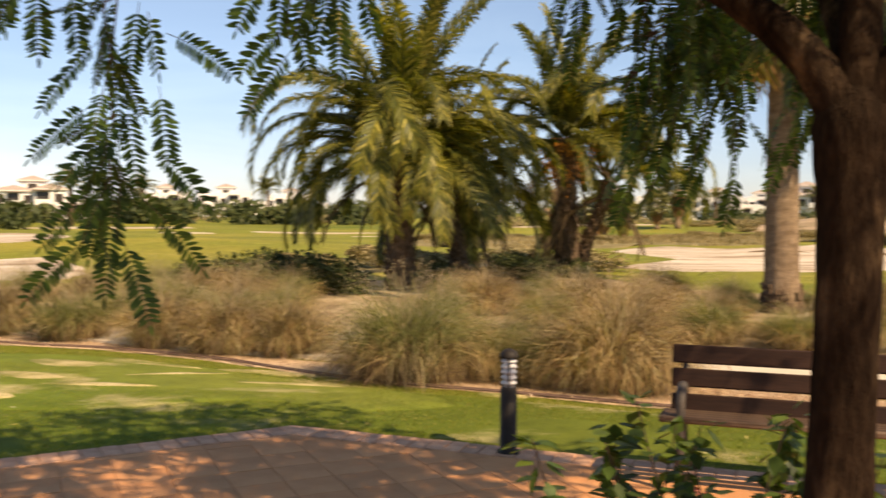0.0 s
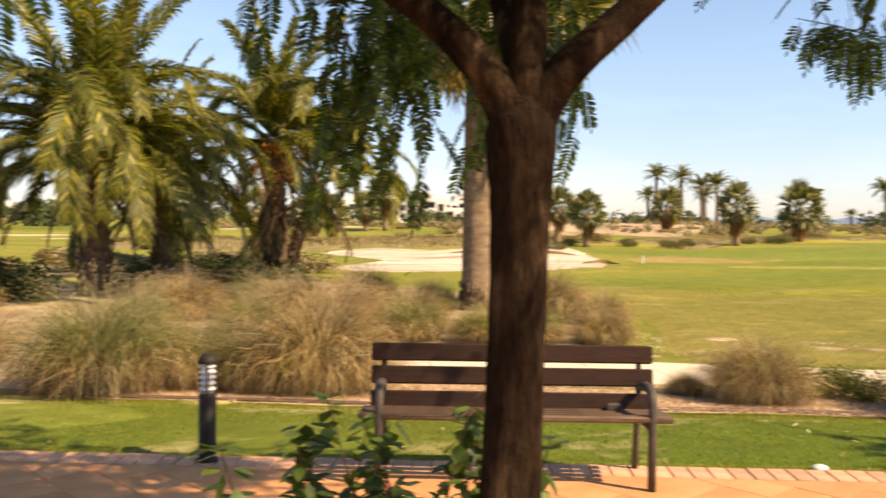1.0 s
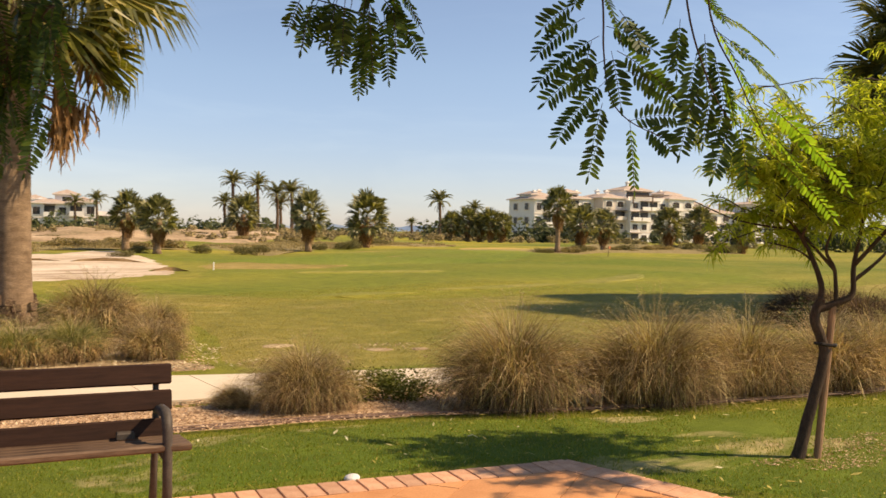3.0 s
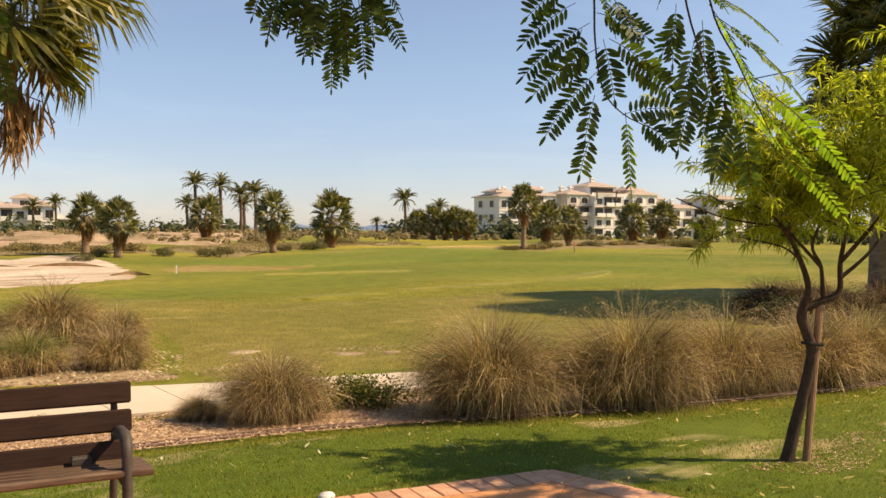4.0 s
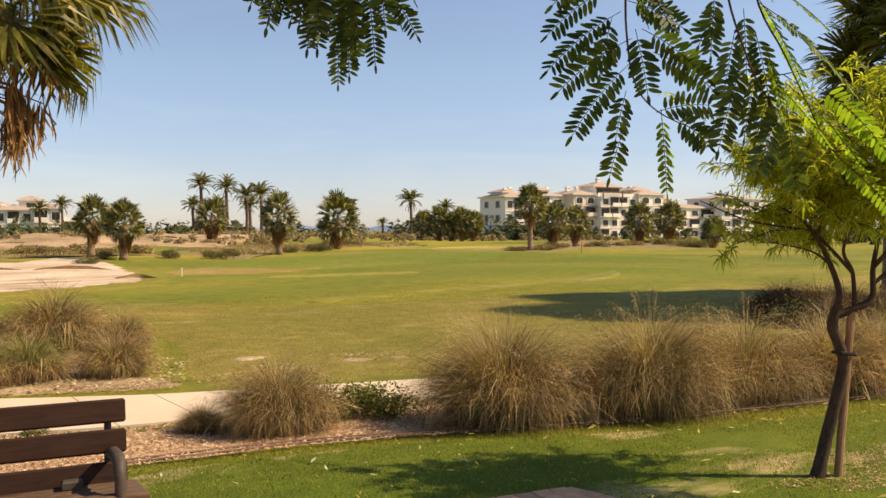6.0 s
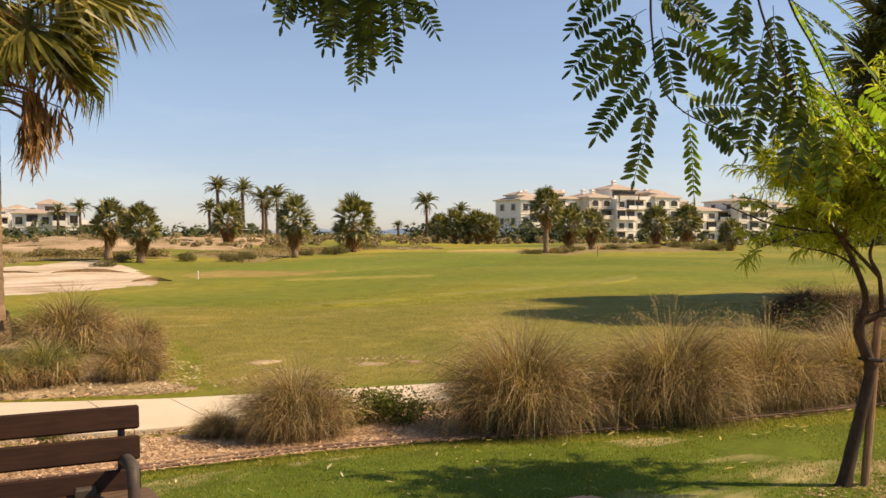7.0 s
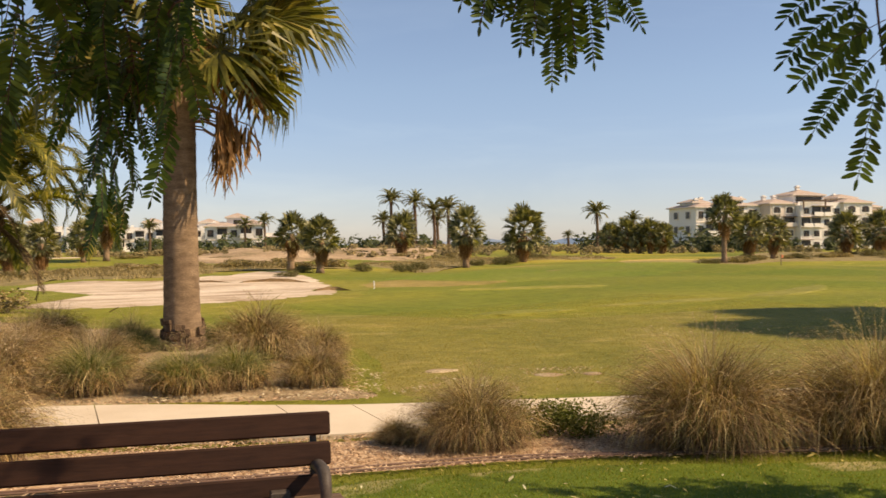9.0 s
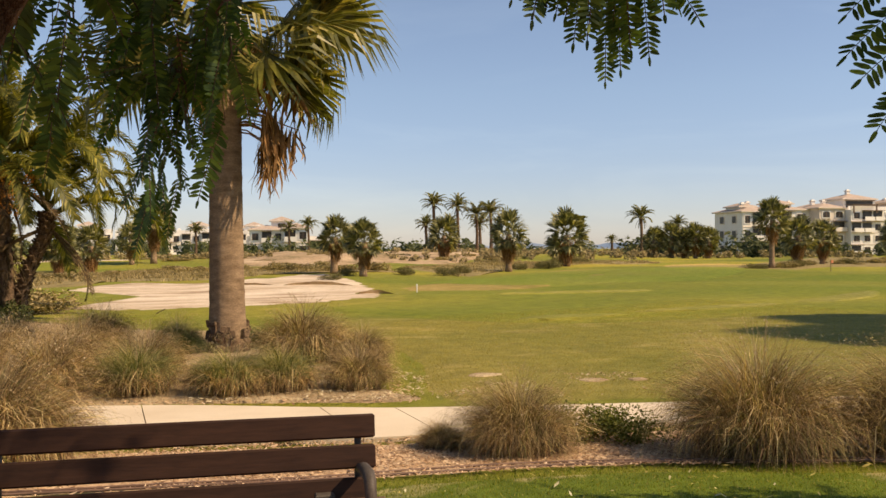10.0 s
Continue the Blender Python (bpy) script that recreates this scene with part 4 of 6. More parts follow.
for k, (x, y, h, r, sk) in enumerate(((28.6, 53.6, 2.6, 1.2, 22), (28.9, 50.3, 2.35, 1.25, 26), (63.5, 91.5, 3.0, 2.15, 40), (44.2, 54.8, 3.05, 1.6, 30), (58.6, 64.0, 3.1, 2.15, 24), (65.8, 46.8, 4.25, 1.5, 14), (71.5, 48.3, 2.9, 1.6, 26), (84.5, 54.2, 2.9, 1.7, 26), (27.5, 89.3, 4.1, 2.0, 30), (25, 88, 2.6, 1.4, 26), (16.1, 65.8, 2.2, 1.3, 30), (18, 80, 2.3, 1.5, 30), (104, 57, 3.3, 2.1, 26), (112, 57, 3.4, 2.2, 26), (95, 43.2, 2.1, 1.5, 30), (13.2, 62, 2.2, 1.3, 26), (9.5, 60, 2.3, 1.3, 26), (111.4, 101.2, 3.0, 2.0, 20), (113.3, 99.1, 3.6, 2.1, 20), (114.5, 97.7, 2.8, 2.0, 20), (115.7, 96.3, 3.5, 2.2, 20), (117.5, 95.4, 3.0, 2.0, 20))):
    fan_palm(x, y, h - 0.15, 0.24 + 0.06 * (r > 1.8), "squat fan palm with a full round crown and dry skirt", 44, int(sk * 2.6), 1.9 * r / 1.6, 30 + k, r / 1.85, True, "fan palms on the course")


# ---- ornamental grasses ----
def tuft_mesh(name, seed, blades=4800, spread=1.0, tall=0.95, mat_=None, locks=190, fine=1.0, skirt=2.0):
    """A dome of long blades in locks that rise, arch over and hang down to the ground all round."""
    g = random.Random(seed)
    s = Shape()
    tresses = [(g.uniform(0, 6.283), g.random() ** 0.8, g.uniform(0.84, 1.08), g.gauss(0, 0.5)) for k in range(locks)]
    for k in range(blades):
        if k % 3:
            a, lean, grow, swing = tresses[k % locks]
            a, lean = a + g.gauss(0, 0.13), min(1.0, max(0.0, lean + g.gauss(0, 0.07)))
        else:
            a, lean, grow, swing = g.uniform(0, 6.283), g.random(), g.uniform(0.7, 1.08), g.gauss(0, 0.8)
        th = radians(3 + 36 * lean + g.gauss(0, 7))
        r0 = 0.46 * math.sqrt(lean) * g.uniform(0.3, 1.0)
        L = tall * grow * (1.0 - 0.10 * lean) * g.uniform(0.55, 1.05)
        p = Vector((math.cos(a), math.sin(a), 0)) * r0
        a += g.gauss(0, 0.18)
        bend, twist = radians(g.uniform(75, 158)) * (0.75 + 0.35 * lean), swing + g.gauss(0, 0.5)
        pts = [p]
        for i in range(4):
            u = i / 3
            el = min(2.9, th + bend * u ** 1.7)
            d = Vector((math.sin(el) * math.cos(a + twist * u), math.sin(el) * math.sin(a + twist * u), math.cos(el)))
            p = p + d * L * 0.27 * spread
            p.z = max(0.015, p.z)
            pts.append(p)
        w = Vector((-math.sin(a), math.cos(a), g.uniform(-0.5, 0.5))) * g.uniform(0.0012, 0.0027) * fine
        taper = (1, 1, 0.9, 0.6, 0.1)
        s.strip([q - w * k_ for q, k_ in zip(pts, taper)], [q + w * k_ for q, k_ in zip(pts, taper)], 1 if lean + g.gauss(0, 0.12) > skirt else 0)
    return s.mesh(name, mat_)


def seed_mesh(name, seed, count=420, spread=0.70, tall=1.04):
    g = random.Random(seed)
    s = Shape()
    for k in range(count):
        a = g.uniform(0, 2 * math.pi)
        d = Vector((math.cos(a), math.sin(a), 0))
        out, L = spread * g.random() ** 0.6, tall * g.uniform(0.62, 1.06)
        w = Vector((-d.y, d.x, 0)) * 0.0008
        pts = [d * 0.08, d * out * 0.4 + Vector((0, 0, L * 0.55)), d * out * 0.8 + Vector((0, 0, L * (0.92 - 0.2 * out))), d * out * 1.05 + Vector((0, 0, L * (1.0 - 0.35 * out)))]
        s.strip([p - w for p in pts], [p + w for p in pts])
        for j in range(4):
            c = pts[2].lerp(pts[3], j / 3) + Vector((g.gauss(0, 0.008), g.gauss(0, 0.008), g.gauss(0, 0.008)))
            e = Vector((g.gauss(0, 1), g.gauss(0, 1), g.gauss(0, 1))).normalized()
            f = e.orthogonal().normalized()
            s.face([c - e * 0.008, c + f * 0.0036, c + e * 0.008, c - f * 0.0036])
    return s.mesh(name, SEED)


TUFTS = [tuft_mesh("blades_dry", 101, mat_=TUFT_DRY), tuft_mesh("blades_dry", 102, 5000, 1.03, 0.98, TUFT_DRY, 150), tuft_mesh("blades_dry", 103, 4800, 1.0, 0.92, TUFT_DRY, 230)]
GREENS = [tuft_mesh("blades_green", 104, 4200, 1.0, 0.95, [TUFT_GREEN, TUFT_DRY], skirt=0.68), tuft_mesh("blades_green", 105, 4200, 1.0, 0.9, [TUFT_GREEN, TUFT_DRY], 150, skirt=0.6)]
# lighter copies for the clumps beyond the path
FAR_TUFTS = [tuft_mesh("blades_dry", 111, 2600, 1.0, 0.95, TUFT_DRY, 150, 1.6), tuft_mesh("blades_dry", 112, 2600, 1.03, 0.95, TUFT_DRY, 110, 1.6)]
FAR_GREENS = [tuft_mesh("blades_green", 113, 2500, 1.0, 0.92, [TUFT_GREEN, TUFT_DRY], 130, 1.6, 0.7)]
BROWNS = [tuft_mesh("blades_brown", 109, 4200, 1.0, 0.95, TUFT_SHADED, 150, 1.8)]
RUSHES = [tuft_mesh("blades_rush", 115, 2200, 0.8, 1.0, SHRUB_LEAF, 90, 2.4)]
CORES = [tuft_mesh("blades_core", 106, 900, 0.9, 0.95, TUFT_GREEN)]
# short dark inner blades, the shade low in each clump is their colour
HEARTS = [tuft_mesh("thatch", 110, 1600, 0.9, 0.66, TUFT_SHADED, 150, 1.6), tuft_mesh("thatch", 114, 700, 0.9, 0.66, TUFT_SHADED, 110, 2.6)]
SEEDS = [seed_mesh("seed_heads", 107, 260, 0.74, 0.90), seed_mesh("seed_heads", 108, 290, 0.80, 0.92)]


def tuft(x, y, size, green=0, seeds=1, squash=1.0, seed=0):
    g = random.Random(seed * 7 + 1)
    top = base("grass_tuft", x, y, land(x, y) + 0.01, g.uniform(0, 360))
    k = Matrix.Diagonal((size * 0.92, size * 0.92, size * squash * 1.06, 1))
    distant = math.hypot(x, y) > 10.5
    put("foliage", g.choice(RUSHES if green == 3 else BROWNS if green == 2 else (FAR_GREENS if distant else GREENS) if green else FAR_TUFTS if distant else TUFTS), top, k)
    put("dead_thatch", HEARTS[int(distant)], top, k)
    if not green:
        put("green_core", CORES[0], top, k)
    if seeds and green < 2:
        put("seed_haze", g.choice(SEEDS), top, k)
    if green == 2:
        return tagged(top, "purple-brown fountain grass clump beyond the path, shade put into its colour", "grass clump", "fountain grasses")
    if green == 3:
        return tagged(top, "small dark green upright rush clump beside the palm", "grass clump", "fountain grasses")
    return tagged(top, "green and straw fountain grass clump in the mulch" if green else "dry tan fountain grass clump with pale seed heads", "grass clump", "fountain grasses")


for k, (x, y, size, green) in enumerate((
        (5.70, 6.66, 0.84, 0), (5.3, 7.25, 0.34, 0), (7.17, 5.28, 1.24, 0), (8.3, 4.42, 1.22, 0), (9.5, 4.0, 1.12, 0), (10.5, 3.5, 1.05, 0), (11.4, 3.3, 1.0, 0), (12.8, 2.4, 1.05, 0), (14.5, 2.2, 1.1, 0), (10.2, 4.7, 1.0, 0), (11.9, 4.0, 1.0, 1), (18.8, 7.1, 1.1, 2), (18.4, 6.2, 1.15, 2), (16.3, 5.0, 1.2, 2), (17.0, 4.4, 1.3, 2), (14.0, 4.1, 1.0, 2), (13.2, 3.6, 1.0, 1),
        (-0.3, 8.95, 1.38, 1), (0.6, 9.3, 1.0, 1), (1.15, 8.85, 0.9, 1), (1.8, 8.55, 1.36, 0),
        (-1.75, 11.0, 0.95, 0), (-2.6, 11.2, 1.0, 0), (-3.5, 11.7, 0.98, 0), (-4.9, 12.3, 1.0, 1), (-6.2, 12.9, 1.05, 0), (-7.6, 13.4, 1.0, 0),
        (3.94, 11.95, 0.92, 1), (4.9, 11.25, 0.84, 1), (5.55, 11.2, 0.84, 1), (6.4, 10.75, 0.74, 0), (7.0, 13.6, 1.2, 0), (4.5, 13.4, 0.9, 0), (7.7, 12.9, 0.75, 0), (3.6, 14.2, 0.9, 0), (8.0, 14.9, 0.8, 0), (6.0, 16.6, 0.8, 0), (4.1, 15.6, 1.0, 0), (3.05, 12.7, 1.0, 0), (1.9, 13.3, 0.9, 1), (2.6, 14.6, 1.0, 0), (1.1, 15.3, 1.0, 0), (0.3, 14.2, 0.9, 0), (5.0, 12.3, 0.5, 1), (5.85, 15.75, 0.62, 3), (7.25, 15.9, 0.6, 3), (3.4, 17.2, 0.9, 0), (5.0, 17.8, 0.95, 0), (-4.4, 15.0, 1.0, 0), (-6.0, 16.2, 1.0, 0), (-2.6, 14.6, 0.7, 1), (-7.6, 17.5, 1.0, 0), (1.4, 17.6, 0.9, 0), (-2.9, 13.7, 0.9, 1), (-3.8, 14.3, 1.0, 0), (-4.7, 13.8, 0.9, 1), (-3.2, 16.0, 1.0, 0), (-2.5, 17.4, 0.9, 1), (-4.2, 17.8, 1.0, 0), (-5.5, 18.6, 1.0, 1), (-2.3, 15.2, 0.8, 0), (-3.4, 19.0, 0.9, 1), (0.7, 16.4, 0.9, 1), (2.4, 16.2, 1.0, 0), (0.2, 12.9, 0.8, 1))):
    tuft(x, y, size, green or int(y > 14 and k % 3 == 0), 1, 1.0, k + 1)


# ---- shrubs ----
def shrub_mesh(name, seed, leaves, mat_, leaf=0.05, upright=0.0):
    g = random.Random(seed)
    s = Shape()
    lumps = [(Vector((g.uniform(-0.5, 0.5), g.uniform(-0.5, 0.5), g.uniform(0.2, 0.6))), g.uniform(0.25, 0.45)) for k in range(9)]
    for k in range(leaves):
        c, r = g.choice(lumps)
        d = Vector((g.gauss(0, 1), g.gauss(0, 1), g.gauss(0, 1))).normalized()
        p = c + d * r * g.uniform(0.6, 1.05)
        p.z = max(0.02, p.z)
        e = (Vector((g.gauss(0, 1), g.gauss(0, 1), g.gauss(0, 1) + upright)) + d).normalized()
        f = e.cross(d if abs(e.dot(d)) < 0.95 else Vector((0, 0, 1))).normalized()
        L, w = leaf * g.uniform(0.7, 1.3), leaf * 0.34
        s.face([p, p + e * L * 0.5 + f * w, p + e * L, p + e * L * 0.5 - f * w])
    for c, r in lumps[:5]:
        s.tube([(0, 0, 0), c * 0.5 + Vector((0, 0, 0.05)), c], [0.03, 0.02, 0.008], 5)
    return s.mesh(name, mat_)


SHRUBS = [shrub_mesh("shrub_leaves", 201, 2200, SHRUB_LEAF, 0.09), shrub_mesh("shrub_leaves", 202, 2200, SHRUB_LEAF, 0.09)]
DULL_LEAF = leafy("dull_shrub_leaf", [(0.0, (0.085, 0.08, 0.035)), (0.6, (0.165, 0.145, 0.06)), (1.0, (0.28, 0.23, 0.11))], 0.2, 0.8, 0.1)
DULL = [shrub_mesh("dull_shrub_leaves", 206, 2400, DULL_LEAF, 0.07, 0.6), shrub_mesh("dull_shrub_leaves", 207, 2400, DULL_LEAF, 0.07, 0.6)]
SCRUBS = [shrub_mesh("scrub_leaves", 203, 1500, SCRUB, 0.12, 1.0), shrub_mesh("scrub_leaves", 204, 1500, SCRUB, 0.12, 1.0)]
LOW = shrub_mesh("low_shrub_leaves", 205, 2300, leafy("ground_cover_leaf", [(0.0, (0.07, 0.085, 0.02)), (0.6, (0.14, 0.15, 0.04)), (1.0, (0.26, 0.24, 0.09))], 0.25, 0.8, 0.05), 0.075)


def shrub(x, y, size, me, label, category="shrub", group="", z=1.0, seed=0):
    ob = put("shrub", me, None, pose(x, y, land(x, y), 0, 0, seed * 77 % 360) @ Matrix.Diagonal((size, size, size * z, 1)))
    return tagged(ob, label, category, group)


# dark shrubs, placed for low green growth and the shadow over it
for k, (x, y, size, z) in enumerate(((-1.7, 19.2, 1.1, 0.9), (-2.8, 19.6, 1.3, 0.9), (-4.0, 20.1, 1.3, 0.8), (-5.2, 20.6, 1.1, 0.7), (0.6, 20.4, 0.9, 0.8), (1.6, 21.0, 0.9, 0.7), (3.1, 23.2, 0.9, 0.8), (2.6, 24.0, 1.0, 0.9), (4.4, 24.0, 0.8, 0.8), (17.9, 6.4, 0.9, 0.8), (19.2, 6.2, 0.9, 0.8))):
    shrub(x, y, size, SHRUBS[k % 2], "dark green shrub standing in for low growth and the shadow on it", "shrub", "dark shrubs", z, k)
for k, (x, y, size, z) in enumerate(((6.45, 6.75, 0.5, 0.8), (6.15, 6.95, 0.35, 0.7), (6.85, 6.45, 0.45, 0.8), (4.3, 8.3, 0.16, 0.6))):
    shrub(x, y, size, LOW, "low bright green leafy ground cover", "shrub", "ground cover", z, k)
for k, (x, y, size, z) in enumerate(((22.8, 42.8, 1.2, 0.45), (28.2, 51.2, 1.3, 0.55), (36.0, 51.6, 1.5, 0.6), (38.6, 53.3, 1.5, 0.6), (51.8, 58.9, 1.9, 0.6), (54, 61, 1.8, 0.6), (60.5, 44.5, 1.5, 0.5), (70.8, 48, 2.0, 0.5), (92, 43.5, 2.4, 0.6), (97, 46, 2.2, 0.5), (101, 50, 2.6, 0.5), (106, 55, 2.6, 0.5), (89, 54, 2.2, 0.5), (33, 52, 1.4, 0.6), (48, 58, 1.6, 0.5), (62, 69, 2.0, 0.6), (68, 72.5, 2.0, 0.6))):
    shrub(x, y, size * 0.78, DULL[k % 2], "dark grey-brown rounded shrub on the golf course", "shrub", "course shrubs", z, k + 40)
g = random.Random(77)
for k in range(150):
    u = g.random()
    if k < 14 or 70 <= k < 96:
        x = g.uniform(0, 36)
        y = g.uniform(45, 72) if x < 14 else g.uniform(50, 72) if x < 24 else g.uniform(57, 66)
    elif k < 40:
        x, y = g.uniform(-5, 6), g.uniform(27, 33)
    elif k < 54 or k >= 96:
        x, y = g.uniform(30, 84), g.uniform(80, 125)
    else:
        x, y = g.uniform(64, 112), 0
        y = 44 + (x - 64) * 0.35 + g.uniform(-1, 6)
    shrub(x, y, g.uniform(0.6, 1.6), SCRUBS[k % 2], "dry brown scrub clump on the rough", "shrub", "dry scrub", g.uniform(0.3, 0.5), k + 80)


# ---- tipuana tree over the terrace ----
def pinnate(s, o, d, up, length, pairs, g, leaflet=0.05, plain=False):
    """One feathered leaf from o along d, hanging over towards its tip."""
    d, up = d.normalized(), up.normalized()
    pts, p = [], Vector(o)
    dd = d.copy()
    n = 6
    for i in range(n + 1):
        pts.append(p.copy())
        dd = (dd + Vector((0, 0, -0.085))).normalized()
        p = p + dd * length / n
    s.tube(pts, [0.0016] * (n + 1), 3, 1, False)
    for i in range(pairs + 1):
        u = 0.16 + 0.82 * i / pairs
        k = min(n - 1, int(u * n))
        q = pts[k].lerp(pts[k + 1], u * n - k)
        ax = (pts[k + 1] - pts[k]).normalized()
        side = ax.cross(up)
        if side.length < 0.1:
            side = ax.orthogonal()
        side.normalize()
        L = leaflet * (0.75 + 0.35 * math.sin(math.pi * u)) * g.uniform(0.85, 1.12)
        for sg in ((-1, 1) if i < pairs else (0,)):
            e = (ax * 0.38 + side * sg * 0.93 + Vector((0, 0, g.uniform(-0.35, 0.05)))).normalized() if sg else ax
            f = (ax - e * ax.dot(e)) if sg else side
            f = f.normalized() * L * 0.15
            nrm = e.cross(f).normalized() * L * 0.03
            a, b, c = q, q + e * L * 0.5, q + e * L
            if plain:
                s.face([a, b + f * 1.15 + nrm, c, b - f * 1.15 - nrm])
                continue
            s.face([a, a + e * L * 0.22 + f * 0.85, b + f + nrm, c - e * L * 0.12 + f * 0.6, c, c - e * L * 0.12 - f * 0.6, b - f - nrm, a + e * L * 0.22 - f * 0.85])


def spray(s, a, b, leaves, g, spread=1.0, sag=0.12, length=0.33, plain=False):
    """A twig from a to b with feathered leaves along it."""
    a, b = Vector(a), Vector(b)
    n = 7
    pts = [a.lerp(b, i / n) + Vector((0.02 * math.sin(i * 1.7), 0.02 * math.cos(i * 2.1), sag * math.sin(math.pi * i / n))) for i in range(n + 1)]
    s.tube(pts, [0.006 - 0.0045 * i / n for i in range(n + 1)], 5, 1)
    for k in range(leaves):
        u = 0.12 + 0.88 * k / max(1, leaves - 1)
        i = min(n - 1, int(u * n))
        q = pts[i].lerp(pts[i + 1], u * n - i)
        ax = (pts[i + 1] - pts[i]).normalized()
        ang = k * 2.4 + g.uniform(-0.5, 0.5)
        o1 = ax.orthogonal().normalized()
        o2 = ax.cross(o1)
        d = ax * 0.55 + (o1 * math.cos(ang) + o2 * math.sin(ang)) * spread + Vector((0, 0, -0.25))
        pinnate(s, q, d, Vector((g.uniform(-0.5, 0.5), g.uniform(-0.5, 0.5), 1)), length * g.uniform(0.75, 1.15), g.randint(13, 15), g, 0.043, plain)


def feathers(s, origin, across, rows, g, leaflet=0.05, folded=False):
    """Leaves of one hanging spray: start and tip of each, across and up from the spray's origin."""
    across, z = Vector(across), Vector((0, 0, 1))
    away = Vector((-across.y, across.x, 0))
    for x0, z0, x1, z1 in rows:
        depth = g.gauss(0, 0.05)
        a = origin + across * x0 + z * z0 + away * depth
        b = origin + across * x1 + z * z1 + away * (depth + g.gauss(0, 0.04))
        d = b - a
        L = d.length
        up = across if folded else away
        pinnate(s, a, d + z * 0.28 * L, up + Vector((g.gauss(0, 0.25), g.gauss(0, 0.25), g.gauss(0, 0.25))), L * 1.04, max(7, round(L / (leaflet * 0.4))), g, leaflet)


def stem(s, origin, across, line, r=0.005):
    across = Vector(across)
    pts = catmull([origin + across * x + Vector((0, 0, z)) for x, z in line], 5)
    s.tube(pts, [r * (1 - 0.7 * i / len(pts)) for i in range(len(pts))], 6, 1)


def tipuana():
    top = base("tipuana_tree", 0.825, 1.925, -0.02)
    o = Vector((0.825, 1.925, -0.02))
    g = random.Random(4)
    s = Shape()
    line = catmull([(-0.04, -0.03, 0), (-0.035, -0.02, 0.5), (-0.012, -0.005, 1.0), (0.0, 0.0, 1.5), (0.01, 0.02, 1.85), (0.015, 0.03, 2.0), (0.016, 0.03, 2.09)], 8)
    rad = [0.110 - 0.027 * smooth_step(0, 1.2, p.z) + 0.026 * smooth_step(1.55, 1.98, p.z) + 0.03 * math.exp(-p.z * 9) - 0.10 * smooth_step(1.84, 2.08, p.z) for p in line]
    s.tube(line, rad, 26, 0, True, 0.06, g)
    s.make("trunk", BARK, top, "rough grey-brown trunk, crown shade and dapples put into its colour", True)
    for pts, r0, r1 in (
            ([(0.03, 0.0, 1.72), (-0.035, 0.03, 1.93), (-0.13, 0.07, 2.08), (-0.28, 0.13, 2.22), (-0.6, 0.3, 2.48), (-1.1, 0.5, 2.95)], 0.070, 0.03),
            ([(-0.01, 0.02, 1.72), (0.06, 0.01, 1.93), (0.15, -0.03, 2.06), (0.32, -0.06, 2.22), (0.7, -0.1, 2.58), (1.3, 0.1, 3.2)], 0.074, 0.03),
            ([(0.0, 0.0, 1.5), (0.012, 0.02, 1.85), (0.04, 0.05, 2.2), (0.1, 0.2, 2.6), (0.2, 0.5, 3.3)], 0.080, 0.03),
            ([(0.02, 0.05, 2.0), (0.1, 0.5, 2.55), (0.35, 1.1, 2.85), (0.7, 1.9, 3.0)], 0.04, 0.015),
            ([(0.3, -0.06, 2.24), (1.0, 0.0, 2.66), (1.7, 0.2, 2.85), (2.3, 0.2, 2.98), (3.0, -0.1, 3.05)], 0.035, 0.012),
            ([(-0.27, 0.13, 2.24), (-1.0, 0.4, 2.66), (-1.6, 0.6, 2.75), (-2.2, 0.7, 2.75)], 0.035, 0.012)):
        s = Shape()
        ln = catmull(pts, 6)
        s.tube(ln, [r0 + (r1 - r0) * i / (len(ln) - 1) for i in range(len(ln))], 14, 0, True, 0.08, g)
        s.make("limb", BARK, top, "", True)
    # sprays that hang low at the crown's rim
    slant, level = (0.653, -0.757, 0), (0.999, -0.047, 0)
    middle = [(-0.15, 0.07, -0.19, -0.09), (-0.13, 0.07, -0.16, -0.08), (-0.09, 0.07, -0.14, -0.08), (-0.07, 0.05, -0.1, -0.15), (-0.04, 0.05, -0.05, -0.18), (-0.02, 0.05, -0.03, -0.23), (0.01, 0.03, 0.02, -0.23), (0.03, 0.05, 0.05, -0.2), (0.07, 0.05, 0.09, -0.19), (0.08, 0.07, 0.21, -0.13), (-0.22, 0.08, -0.27, -0.02), (0.07, 0.08, 0.15, -0.05), (0.02, 0.07, 0.0, -0.14), (-0.08, 0.07, -0.11, -0.1)]
    outer = [(-0.32, -0.01, -0.5, -0.15), (-0.25, -0.06, -0.49, -0.26), (-0.23, -0.17, -0.46, -0.34), (-0.2, -0.22, -0.4, -0.48), (-0.23, -0.33, -0.26, -0.49), (-0.24, -0.48, -0.27, -0.62), (-0.21, 0.0, -0.02, -0.1), (-0.18, -0.12, 0.03, -0.3), (-0.14, -0.2, 0.06, -0.33), (-0.12, -0.4, 0.08, -0.37), (-0.06, -0.42, 0.05, -0.52), (-0.36, 0.06, -0.48, -0.04), (-0.16, 0.06, -0.07, -0.12), (-0.28, -0.08, -0.31, -0.26), (-0.2, -0.12, -0.16, -0.34)]
